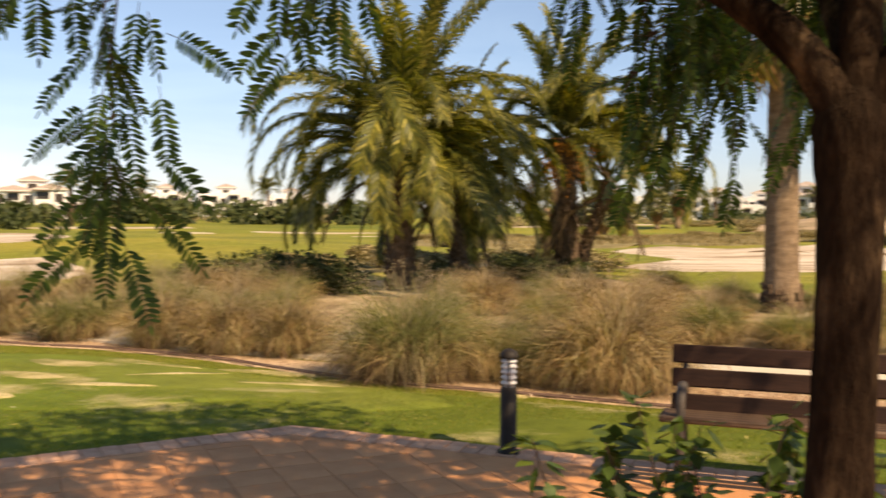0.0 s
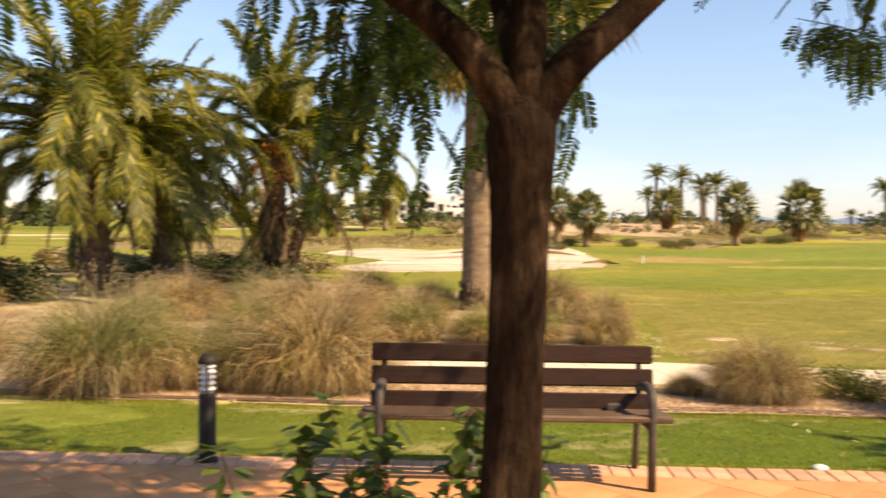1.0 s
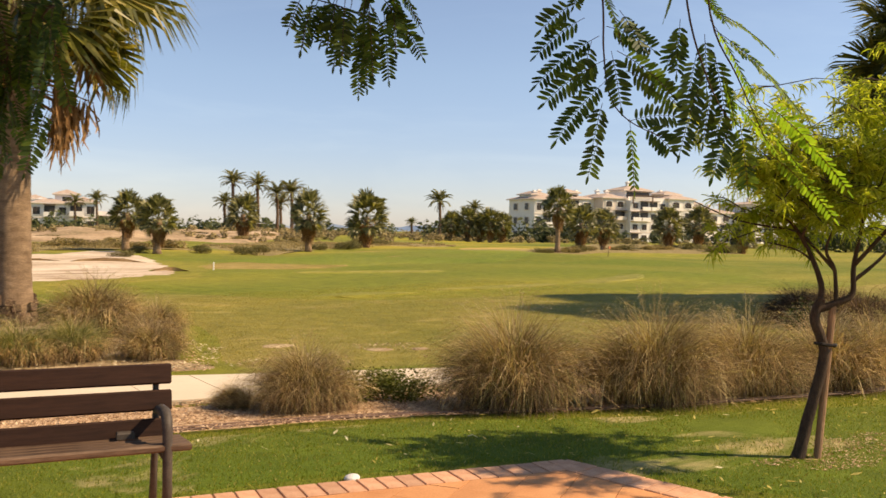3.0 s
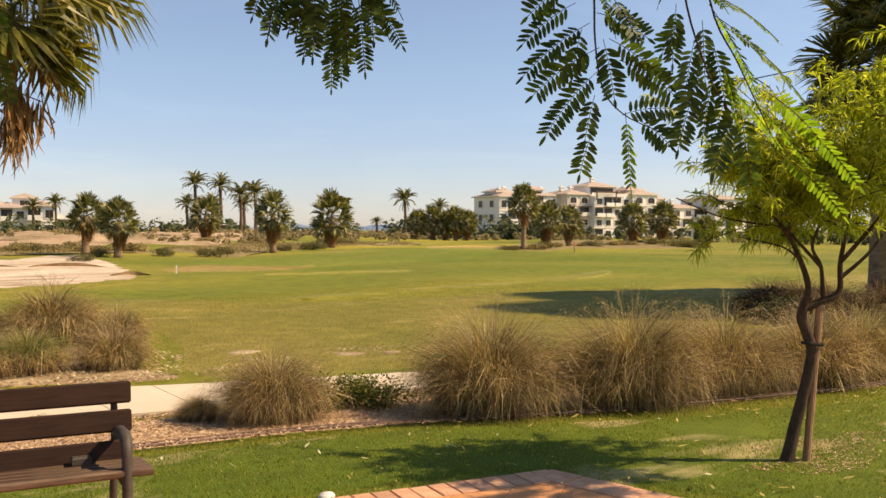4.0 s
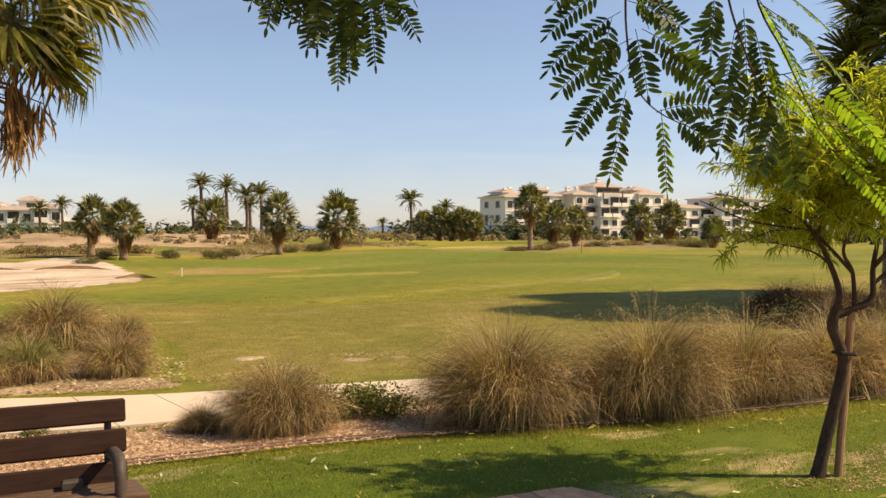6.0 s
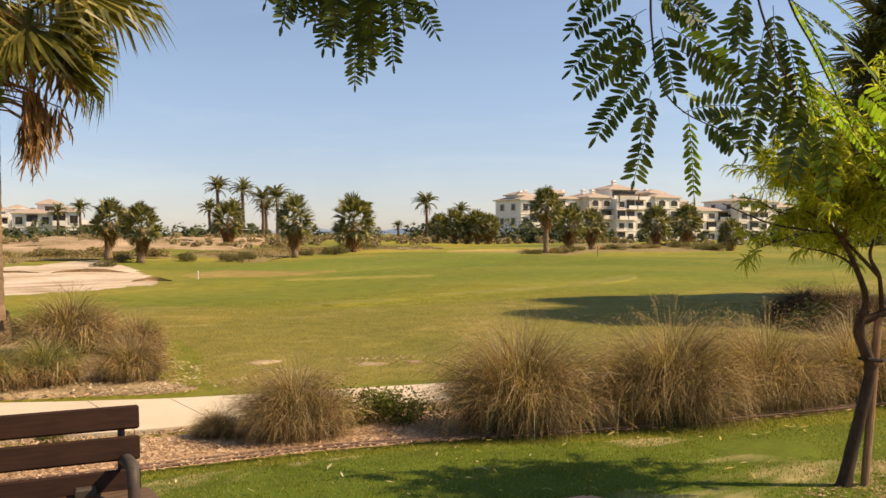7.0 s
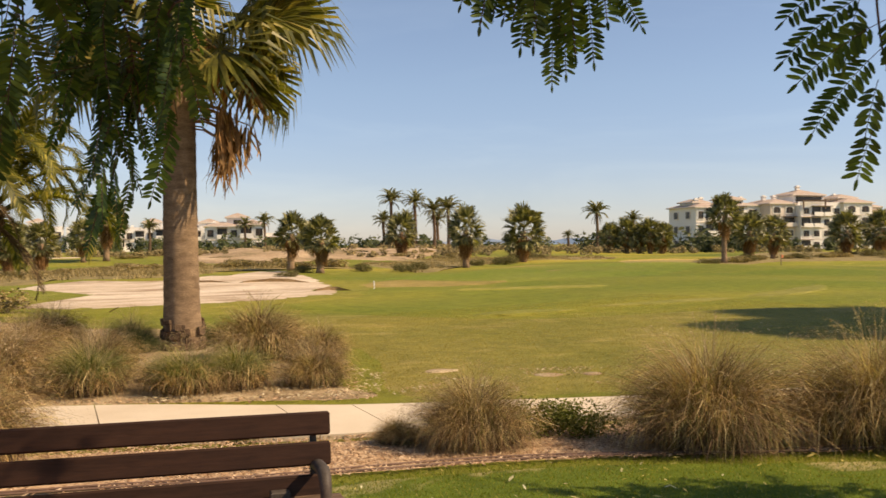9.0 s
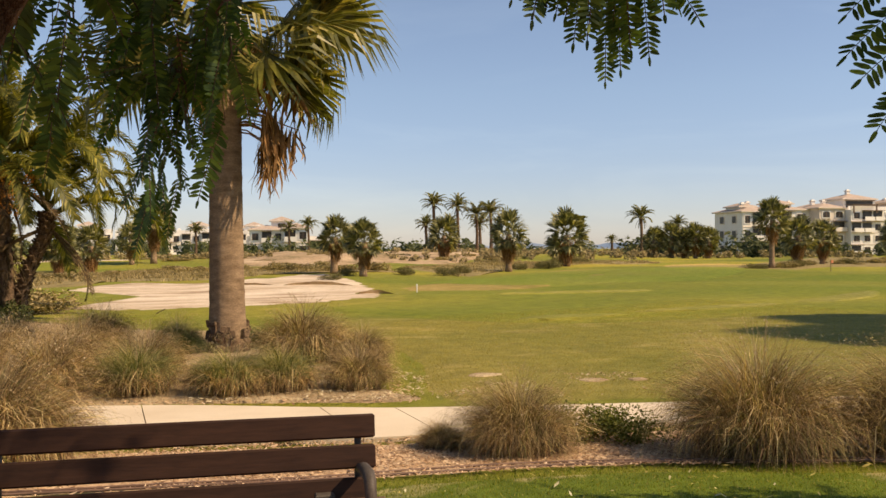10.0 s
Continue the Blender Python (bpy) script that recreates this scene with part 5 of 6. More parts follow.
    second = [(0.08, 0.02, 0.08, -0.19), (0.11, -0.02, 0.05, -0.15), (0.15, -0.12, 0.11, -0.36), (0.16, -0.22, 0.08, -0.53), (0.2, -0.26, 0.18, -0.48), (0.27, -0.32, 0.24, -0.48), (0.29, -0.4, 0.21, -0.62), (0.32, -0.38, 0.37, -0.66), (0.18, -0.04, 0.2, -0.26), (0.22, -0.12, 0.26, -0.34)]
    # leaves that get the copy with sunshine in its colour
    bright = [(0.19, 0.02, 0.38, -0.29), (0.21, -0.02, 0.54, -0.34), (0.19, 0.04, 0.44, -0.11), (0.29, -0.29, 0.58, -0.62), (0.39, -0.31, 0.56, -0.48), (0.43, -0.5, 0.67, -0.75), (0.25, -0.17, 0.31, -0.39), (0.49, -0.39, 0.7, -0.64), (-0.12, -0.38, -0.09, -0.65), (0.26, -0.23, 0.49, -0.5)]
    near = [(0.04, -0.51, 0.0, -0.99), (0.02, -0.11, 0.02, -0.45), (-0.06, -0.34, -0.27, -0.53), (0.04, -0.56, -0.24, -0.83), (0.09, -0.62, 0.31, -0.9), (0.07, -0.79, 0.17, -1.07), (-0.03, -0.79, -0.23, -1.0), (-0.04, -0.11, -0.24, -0.36), (0.17, -0.28, 0.2, -0.54), (0.2, -0.51, 0.36, -0.68), (0.21, -0.11, 0.44, -0.26), (0.15, -0.04, 0.19, -0.24), (-0.23, 0.04, -0.19, -0.2), (-0.11, 0.04, -0.08, -0.17), (-0.32, 0.04, -0.3, -0.11), (-0.24, 0.04, -0.34, -0.13), (0.05, -0.32, 0.07, -0.62), (0.02, -0.45, -0.11, -0.62), (0.11, 0.0, 0.09, -0.26)]
    short = [(-0.1, 0.06, -0.18, -0.12), (-0.04, -0.08, -0.19, -0.24), (0.0, -0.16, -0.16, -0.4), (-0.04, 0.06, -0.06, -0.12), (0.14, 0.06, 0.08, -0.19), (0.16, 0.06, 0.16, -0.25), (0.23, 0.06, 0.27, -0.12), (0.0, -0.04, 0.04, -0.23), (0.08, 0.06, 0.02, -0.14)]
    for at, across, rows, line, leaflet, folded in (
            ((2.44, 2.29, 2.30), slant, middle, [(0.1, 0.6), (0.04, 0.3), (0.0, 0.05), (-0.1, 0.06), (-0.24, 0.10)], 0.037, False),
            ((3.57, 1.75, 2.43), slant, outer, [(-0.3, 0.6), (-0.24, 0.1), (-0.23, -0.12), (-0.2, -0.3), (-0.12, -0.4), (0.03, -0.47)], 0.056, False),
            ((3.57, 1.75, 2.43), slant, second, [(0.05, 0.6), (0.1, 0.08), (0.18, -0.2), (0.26, -0.36), (0.33, -0.42)], 0.054, False),
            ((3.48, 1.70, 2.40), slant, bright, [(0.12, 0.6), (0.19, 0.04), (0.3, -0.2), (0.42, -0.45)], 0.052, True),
            ((-1.36, 2.66, 2.30), level, near, [(0.05, 0.5), (0.05, 0.06), (0.02, -0.28), (0.05, -0.55), (0.04, -0.8)], 0.05, False),
            ((-0.74, 2.73, 2.33), level, short, [(0.05, 0.5), (0.0, 0.1), (-0.02, -0.1), (0.0, -0.16)], 0.05, False)):
        s = Shape()
        feathers(s, Vector(at) - o, across, rows, g, leaflet, folded)
        stem(s, Vector(at) - o, across, line)
        s.make("leaf_spray", [SUNLIT_TIPU if folded else TIPU, YOUNG_BARK], top)
    # twig start, tip, leaves, leaf spread: the fuller growth above those sprays
    hung = [((2.40, 2.30, 2.9), (2.40, 2.30, 2.36), 9, 0.6), ((2.50, 2.24, 2.9), (2.52, 2.22, 2.38), 9, 0.6), ((2.32, 2.38, 2.9), (2.30, 2.38, 2.38), 9, 0.6), ((2.44, 2.2, 2.9), (2.46, 2.18, 2.40), 8, 0.6),
            ((3.4, 1.95, 3.0), (3.36, 1.9, 2.55), 8, 1.0), ((3.62, 1.72, 3.0), (3.66, 1.66, 2.58), 8, 0.8), ((-1.33, 2.64, 1.92), (-1.36, 2.66, 1.52), 8, 0.5), ((-1.33, 2.62, 2.3), (-1.34, 2.62, 1.9), 7, 0.6),
            ((-1.7, 2.7, 2.75), (-1.75, 2.7, 2.3), 7, 0.9), ((-1.3, 2.7, 2.75), (-1.3, 2.66, 2.4), 7, 0.9), ((-0.65, 2.75, 2.75), (-0.62, 2.7, 2.42), 7, 0.9)]
    # the limb that hangs beyond the trunk, its tips along a line
    for count, a, b, low, high in ((4, (0.18, 3.0), (0.46, 2.98), 2.2, 2.32), (14, (0.54, 2.97), (0.87, 2.93), 1.64, 2.2), (5, (1.17, 3.09), (1.24, 3.04), 1.8, 2.2), (6, (1.56, 3.82), (1.74, 3.72), 1.72, 2.2), (5, (1.72, 3.72), (1.87, 3.64), 1.78, 2.3), (5, (1.56, 3.8), (1.9, 3.62), 2.25, 2.55), (5, (0.95, 2.95), (1.1, 3.1), 2.2, 2.4)):
        a, b = Vector(a), Vector(b)
        for k in range(count):
            q = a.lerp(b, (k + g.random()) / count) + Vector((g.gauss(0, 0.05), g.gauss(0, 0.16)))
            tip = low + (high - low) * (k * 0.618 % 1.0)
            hung.append(((q.x + g.gauss(0, 0.05), q.y, tip + 0.5), (q.x, q.y + g.gauss(0, 0.05), tip + 0.10), 7, 0.65))
    for a, b, n, spread in hung:
        s = Shape()
        spray(s, Vector(a) - o, Vector(b) - o, n, g, spread, length=0.25)
        s.make("leaf_spray", [TIPU, YOUNG_BARK], top)
    # the crown over the terrace
    protos = []
    for k in range(5):
        s = Shape()
        spray(s, (0, 0, 0), (0.62, 0.05, -0.22), 11, g, 1.0, 0.06, 0.3, True)
        protos.append(s.mesh("leaf_spray", [TIPU, YOUNG_BARK]))
    for k in range(790):
        a, r = g.uniform(0, 6.283), (3.1 if k < 640 else 1.5) * math.sqrt(g.random())
        z = 3.05 + 0.25 * r * 0.6 + g.uniform(0.0, 1.5 - 0.25 * r)
        x, y = -0.25 + r * math.cos(a), 0.15 + 0.95 * r * math.sin(a)
        if k >= 640:
            x, y = x - 0.75, y - 0.3
        cast = Vector((o.x + x - 0.674 * z, o.y + y + 0.76 * z))
        left = (cast - CORNER_A).dot(Vector((-0.436, 0.9)))
        if ((cast - CORNER_A).dot(OUT) > -0.15 and cast.x > -1.3) or left > 0.8:
            continue
        # thin where the sun falls on the trunk
        sideways, ahead = abs(0.748 * x + 0.663 * y), 0.664 * x - 0.748 * y
        if ahead > 0.9 and sideways < 0.62 and g.random() < 0.85:
            continue
        seat = Vector((o.x + x - 0.674 * (z - 0.5), o.y + y + 0.76 * (z - 0.5)))
        if (seat - Vector((2.0, 4.55))).length < 1.45:
            continue
        put("leaf_spray", g.choice(protos), top, pose(x, y, z, 0, g.uniform(-10, 30), math.degrees(a) + g.uniform(-60, 60)))
    # the part of the crown above the hanging limb
    for k in range(70):
        a, r = g.uniform(0, 6.283), 1.15 * math.sqrt(g.random())
        x, y, z = 1.45 + r * math.cos(a), 1.35 + r * math.sin(a), 3.55 + g.uniform(0.0, 0.8)
        seat = Vector((o.x + x - 0.674 * (z - 0.5), o.y + y + 0.76 * (z - 0.5)))
        cast = Vector((o.x + x - 0.674 * z, o.y + y + 0.76 * z))
        lawn = (cast - CORNER_A).dot(OUT) > 0.25 or (cast - CORNER_A).dot(Vector((-0.436, 0.9))) > 0.35
        if (seat - Vector((2.1, 4.5))).length > 1.1 and not lawn:
            put("leaf_spray", g.choice(protos), top, pose(x, y, z, 0, g.uniform(-10, 30), math.degrees(a) + g.uniform(-60, 60)))
    return tagged(top, "tipuana tree with a forked brown trunk and hanging feathery leaves", "tree")


tipuana()


# ---- young staked tree on the lawn ----
def young_tree():
    X, Y = 6.75, 2.38
    top = base("young_acacia", X, Y, -0.03)
    g = random.Random(15)
    s = Shape()
    trunk = catmull([(0, 0, 0), (0.05, -0.042, 0.28), (0.098, -0.089, 0.546), (0.131, -0.12, 0.772), (0.114, -0.095, 0.904), (0.088, -0.062, 1.017), (0.10, -0.072, 1.11), (0.12, -0.10, 1.17)], 6)
    s.tube(trunk, [0.042 - 0.010 * i / len(trunk) + 0.02 * math.exp(-i * 0.6) for i in range(len(trunk))], 12, 0, True, 0.1, g)
    s.make("trunk", YOUNG_BARK, top, "crooked slender brown trunk", True)
    tips = []
    for pts, r in (
            ([(0.097, -0.069, 1.10), (0.126, -0.09, 1.24), (0.097, -0.04, 1.43), (0.045, 0.03, 1.6), (-0.015, 0.10, 1.72), (-0.12, 0.2, 1.80)], 0.026),
            ([(0.097, -0.069, 1.09), (0.186, -0.171, 1.14), (0.261, -0.256, 1.21), (0.269, -0.258, 1.41), (0.306, -0.291, 1.68), (0.36, -0.33, 2.1)], 0.03),
            ([(0.186, -0.171, 1.14), (0.202, -0.15, 1.375), (0.143, -0.108, 1.526), (0.196, -0.162, 1.752), (0.25, -0.2, 2.2)], 0.017),
            ([(0.265, -0.257, 1.30), (0.42, -0.42, 1.5), (0.6, -0.55, 1.8)], 0.016),
            ([(0.202, -0.15, 1.375), (0.06, 0.03, 1.62), (-0.05, 0.10, 1.66), (-0.3, 0.36, 1.72), (-0.5, 0.6, 1.85)], 0.013),
            ([(0.045, 0.03, 1.6), (0.0, -0.05, 1.9), (-0.1, 0.1, 2.3)], 0.013),
            ([(0.097, -0.04, 1.43), (-0.02, 0.05, 1.52), (-0.2, 0.26, 1.58)], 0.010),
            ([(0.269, -0.258, 1.41), (0.36, -0.62, 1.9), (0.30, -0.95, 2.45), (0.2, -1.15, 2.75)], 0.016),
            ([(0.36, -0.33, 2.1), (0.55, -0.7, 2.4), (0.6, -0.95, 2.7)], 0.011),
            ([(0.30, -0.285, 1.62), (0.42, -0.3, 1.95), (0.5, -0.35, 2.35)], 0.013)):
        s = Shape()
        ln = catmull(pts, 6)
        s.tube(ln, [r * (1 - 0.75 * i / len(ln)) for i in range(len(ln))], 8, 0, True, 0.1, g)
        s.make("branch", YOUNG_BARK, top, "", True)
        tips += [ln[-1], ln[-1], ln[len(ln) * 2 // 3], ln[-3]]
    side, deep = Vector((0.655, -0.756, 0)), Vector((0.756, 0.654, 0))
    for k in range(150):
        t = g.choice(tips)
        c = side * max(-0.66, min(1.0, g.gauss(0.16, 0.5))) + deep * max(-0.7, min(0.7, g.gauss(0, 0.40)))
        c.z = 2.02 + g.gauss(0, 0.27)
        c = c.lerp(t, 0.22)
        if k >= 122:
            c = side * (0.85 + g.gauss(0, 0.34)) + deep * (-0.5 + g.gauss(0, 0.36)) + Vector((0, 0, 2.62 + g.gauss(0, 0.17)))
        c.z = max(1.60 - 0.15 * (c.dot(side) < 0.05), c.z)
        s = Shape()
        for j in range(4):
            e = c + Vector((g.gauss(0, 0.15), g.gauss(0, 0.15), g.gauss(0.03, 0.11)))
            s.tube([c, c.lerp(e, 0.6) + Vector((0, 0, 0.03)), e], [0.004, 0.003, 0.0015], 4, 1, False)
            for q in range(44):
                p = c.lerp(e, g.uniform(0.2, 1.0))
                d = (Vector((g.gauss(0, 1), g.gauss(0, 1), g.gauss(-0.15, 0.75))).normalized() + (e - c).normalized() * 0.6).normalized()
                L, f = g.uniform(0.055, 0.11), d.orthogonal().normalized() * 0.0050
                f.rotate(Matrix.Rotation(g.uniform(0, 6.283), 3, d))
                m1 = p + d * L * 0.4
                m2 = p + d * L * 0.75 + Vector((0, 0, -0.12 * L))
                tip = p + d * L * 0.95 + Vector((0, 0, -0.36 * L))
                s.strip([p - f * 0.4, m1 - f, m2 - f * 0.8, tip], [p + f * 0.4, m1 + f, m2 + f * 0.8, tip + f * 0.1])
        s.make("foliage", [WILLOW, YOUNG_BARK], top)
    return tagged(top, "young staked acacia with narrow yellow-green leaves on the lawn", "tree")


young_tree()
s = Shape()
s.tube([(6.845, 2.28, -0.06), (6.885, 2.252, 0.52), (6.925, 2.226, 1.09)], [0.027, 0.026, 0.025], 10)
stake = tagged(s.make("tree_stake", STAKE), "round wooden stake beside the young tree", "tree stake")
s = Shape()
s.tube([(6.83, 2.26, 0.82), (6.86, 2.32, 0.82), (6.91, 2.30, 0.81), (6.945, 2.25, 0.81), (6.94, 2.20, 0.81), (6.89, 2.19, 0.81), (6.83, 2.26, 0.82)], [0.012] * 7, 6)
tie = s.make("tie", BLACK, stake, "black rubber tie")


# ---- bougainvillea by the trunk ----
def bougainvillea():
    top = base("bougainvillea", 0.46, 2.26, 0.0)
    leaves = []
    for W, f in ((0.058, 0.026), (0.068, 0.028), (0.076, 0.026)):
        s = Shape()
        s.face([(0, 0, 0), (0.3 * W, f, 0.06 * W), (0.68 * W, 0.72 * f, 0.14 * W), (W, 0, 0.3 * W), (0.68 * W, -0.72 * f, 0.14 * W), (0.3 * W, -f, 0.06 * W)])
        leaves.append(s.mesh("leaf", BOUG_LEAF))
    g = random.Random(6)
    for k in range(30):
        a = g.uniform(-0.2, 3.3)
        L = g.uniform(0.45, 0.92)
        x0, y0 = g.uniform(-0.2, 0.35), g.uniform(-0.15, 0.2)
        pts = [Vector((x0, y0, 0)), Vector((x0 + 0.25 * L * math.cos(a), y0 + 0.25 * L * math.sin(a), 0.6 * L + 0.1)), Vector((x0 + 0.36 * L * math.cos(a), y0 + 0.3 * L * math.sin(a), 0.92 * L + 0.12))]
        ln = catmull(pts, 6)
        s = Shape()
        s.tube(ln, [0.006 * (1 - 0.7 * i / len(ln)) for i in range(len(ln))], 5)
        branch = s.make("stem", YOUNG_BARK, top, "thin brown stem")
        s = Shape()
        for q in range(30):
            i = g.randint(3, len(ln) - 1)
            d = Vector((g.gauss(0, 1), g.gauss(0, 1), g.gauss(-0.1, 0.6))).normalized()
            f = d.cross(Vector((0, 0, 1)))
            f = f.normalized() if f.length > 0.1 else d.orthogonal().normalized()
            m = Matrix((d, f, d.cross(f))).transposed().to_4x4() @ Matrix.Diagonal((g.uniform(0.8, 1.25), g.uniform(0.75, 1.25), 1, 1))
            m.translation = ln[i] + d * 0.02
            if q < 10:
                put("leaf", leaves[q % 3], branch, m)
            else:
                s.face([m @ v.co for v in leaves[q % 3].vertices])
        tagged(s.make("leafage", BOUG_LEAF, branch), "small green leaves", "", "", "stuff")
        if k == 9:
            s = Shape()
            for q in range(7):
                d = Vector((g.gauss(0, 1), g.gauss(0, 1), g.gauss(0.4, 0.6))).normalized()
                f = d.orthogonal().normalized() * 0.014
                p = ln[-1]
                s.face([p, p + d * 0.018 + f, p + d * 0.04, p + d * 0.018 - f])
            s.make("flower", BRACT, top, "faded pink bracts")
    return tagged(top, "straggly green bougainvillea at the foot of the tree", "shrub")


bougainvillea()


# ---- odd plants and debris ----
def yucca(x, y, size):
    s = Shape()
    g = random.Random(31)
    for k in range(60):
        a, e = k * 2.39996, radians(g.uniform(12, 80))
        d = Vector((math.cos(a) * math.cos(e), math.sin(a) * math.cos(e), math.sin(e)))
        w = Vector((-math.sin(a), math.cos(a), 0)) * 0.022 * size
        L = size * g.uniform(0.7, 1.0)
        s.strip([Vector((0, 0, 0.05)) - w * 0.6, d * L * 0.5 - w, d * L], [Vector((0, 0, 0.05)) + w * 0.6, d * L * 0.5 + w, d * L + w * 0.1])
    ob = s.make("yucca", SHRUB_LEAF)
    ob.matrix_world = pose(x, y, land(x, y))
    return tagged(ob, "dark green spiky yucca in the planting bed", "yucca")


yucca(-5.2, 12.2, 0.75)


def fallen_frond(x, y, turn, size, k):
    ob = put("fallen_frond", DEAD[k % 2], None, pose(x, y, land(x, y) + 0.12, 0, 12, turn) @ Matrix.Diagonal((size, size, size * 0.6, 1)))
    return tagged(ob, "dry brown fallen palm frond on the grass", "palm frond", "fallen fronds")


for k, (x, y, turn, size) in enumerate(((6.3, 23.2, 20, 0.55), (6.5, 23.0, 60, 0.5), (6.1, 23.4, -30, 0.5), (6.6, 23.3, 140, 0.5), (8.6, 25.6, 170, 0.55))):
    fallen_frond(x, y, turn, size, k)


def bunker_lip(a, b, rise):
    s = Shape()
    n = 14
    a, b = Vector(a), Vector(b)
    lo, hi, back = [], [], []
    for i in range(n + 1):
        u = i / n
        p = a.lerp(b, u) + Vector((0, 0.25 * math.sin(math.pi * u)))
        z = land(p.x, p.y)
        h = rise * math.sin(math.pi * min(1, u * 1.1 + 0.05)) * (1 + 0.3 * noise.noise((u * 6, 0, 0)))
        lo.append((p.x, p.y - 0.1, z))
        hi.append((p.x, p.y - 0.18, z + h))
        back.append((p.x + 0.2, p.y + 1.2, z - 0.05))
    s.strip(lo, hi)
    s.strip(hi, back, 1)
    return tagged(s.make("bunker_lip", [BED_SOIL, SAND if rise < 0.17 else FAIRWAY], smooth=True), "undercut dark earth lip of the bunker", "bunker lip", "", "structure")


bunker_lip((17.9, 31.6), (19.8, 31.3), 0.17)
bunker_lip((14.6, 38.2), (17.6, 37.0), 0.12)
bunker_lip((17.4, 37.2), (21.4, 36.6), 0.16)


def golf_cart(x, y, turn):
    top = base("golf_cart", x, y, land(x, y), turn)
    s = Shape()
    s.box((0, 0, 0.45), (2.2, 1.15, 0.35), None, 0, 0.08)
    s.box((0.75, 0, 0.72), (0.5, 1.1, 0.3), None, 0, 0.08)
    s.box((-0.35, 0, 0.75), (0.6, 1.1, 0.25), None, 0, 0.06)
    s.make("body", WHITE, top)
    s = Shape()
    s.box((-0.1, 0, 1.85), (1.8, 1.2, 0.07), None, 0, 0.03)
    s.make("roof", WHITE, top)
    for px, py in ((0.7, 0.5), (0.7, -0.5), (-0.85, 0.5), (-0.85, -0.5)):
        s = Shape()
        s.tube([(px, py, 0.6), (px * 0.95, py, 1.83)], [0.025, 0.025], 6)
        s.make("post", IRON, top)
        s = Shape()
        s.tube([(px, py * 0.95, 0.23), (px, py * 1.2, 0.23)], [0.23, 0.23], 14)
        s.make("wheel", BLACK, top)
    return tagged(top, "small white golf cart far across the course", "golf cart")


golf_cart(87.4, 121.5, 20)


# ---- buildings ----
def wall_window(parent, x, y, z, w, h, arched=False):
    """A recessed window in a wall that faces -y."""
    s = Shape()
    s.box((x, y - 0.06, z), (w + 0.35, 0.14, h + 0.35), None, 0, 0.0)
    win = s.make("window", STUCCO_W, parent)
    s = Shape()
    if arched:
        n = 10
        pts = [(x - w / 2, y - 0.145, z - h / 2), (x + w / 2, y - 0.145, z - h / 2)] + [(x + w / 2 * math.cos(math.pi * k / n), y - 0.145, z + h * 0.25 + h * 0.25 * math.sin(math.pi * k / n)) for k in range(n + 1)]
        s.face(pts)
    else:
        s.box((x, y - 0.11, z), (w, 0.07, h), None, 0, 0.0)
    s.make("pane", GLASS_AND_SHADE, win)
    s = Shape()
    s.box((x, y - 0.15, z), (0.09, 0.05, h * 0.96), None, 0, 0.0)
    s.make("mullion", SHUTTER, win)
    return win


def hip_roof(parent, x0, x1, y0, y1, z, rise, over=0.5):
    s = Shape()
    x0, x1, y0, y1 = x0 - over, x1 + over, y0 - over, y1 + over
    k = min((x1 - x0), (y1 - y0)) * 0.5
    a, b = (x0 + k * 0.98, (y0 + y1) / 2, z + rise), (x1 - k * 0.98, (y0 + y1) / 2, z + rise)
    c = [(x0, y0, z), (x1, y0, z), (x1, y1, z), (x0, y1, z)]
    e = [(p[0], p[1], z - 0.25) for p in c]
    if (y1 - y0) > (x1 - x0):
        a, b = ((x0 + x1) / 2, y0 + k * 0.98, z + rise), ((x0 + x1) / 2, y1 - k * 0.98, z + rise)
        for f in ([c[0], c[1], a], [c[1], c[2], b, a], [c[2], c[3], b], [c[3], c[0], a, b]):
            s.face(f)
    else:
        for f in ([c[0], c[1], b, a], [c[1], c[2], b], [c[2], c[3], a, b], [c[3], c[0], a]):
            s.face(f)
    for i in range(4):
        j = (i + 1) % 4
        s.face([e[i], e[j], c[j], c[i]], 1)
    s.face([e[3], e[2], e[1], e[0]], 1)
    return s.make("roof", [ROOF, STUCCO_P], parent, "low hipped clay tile roof")


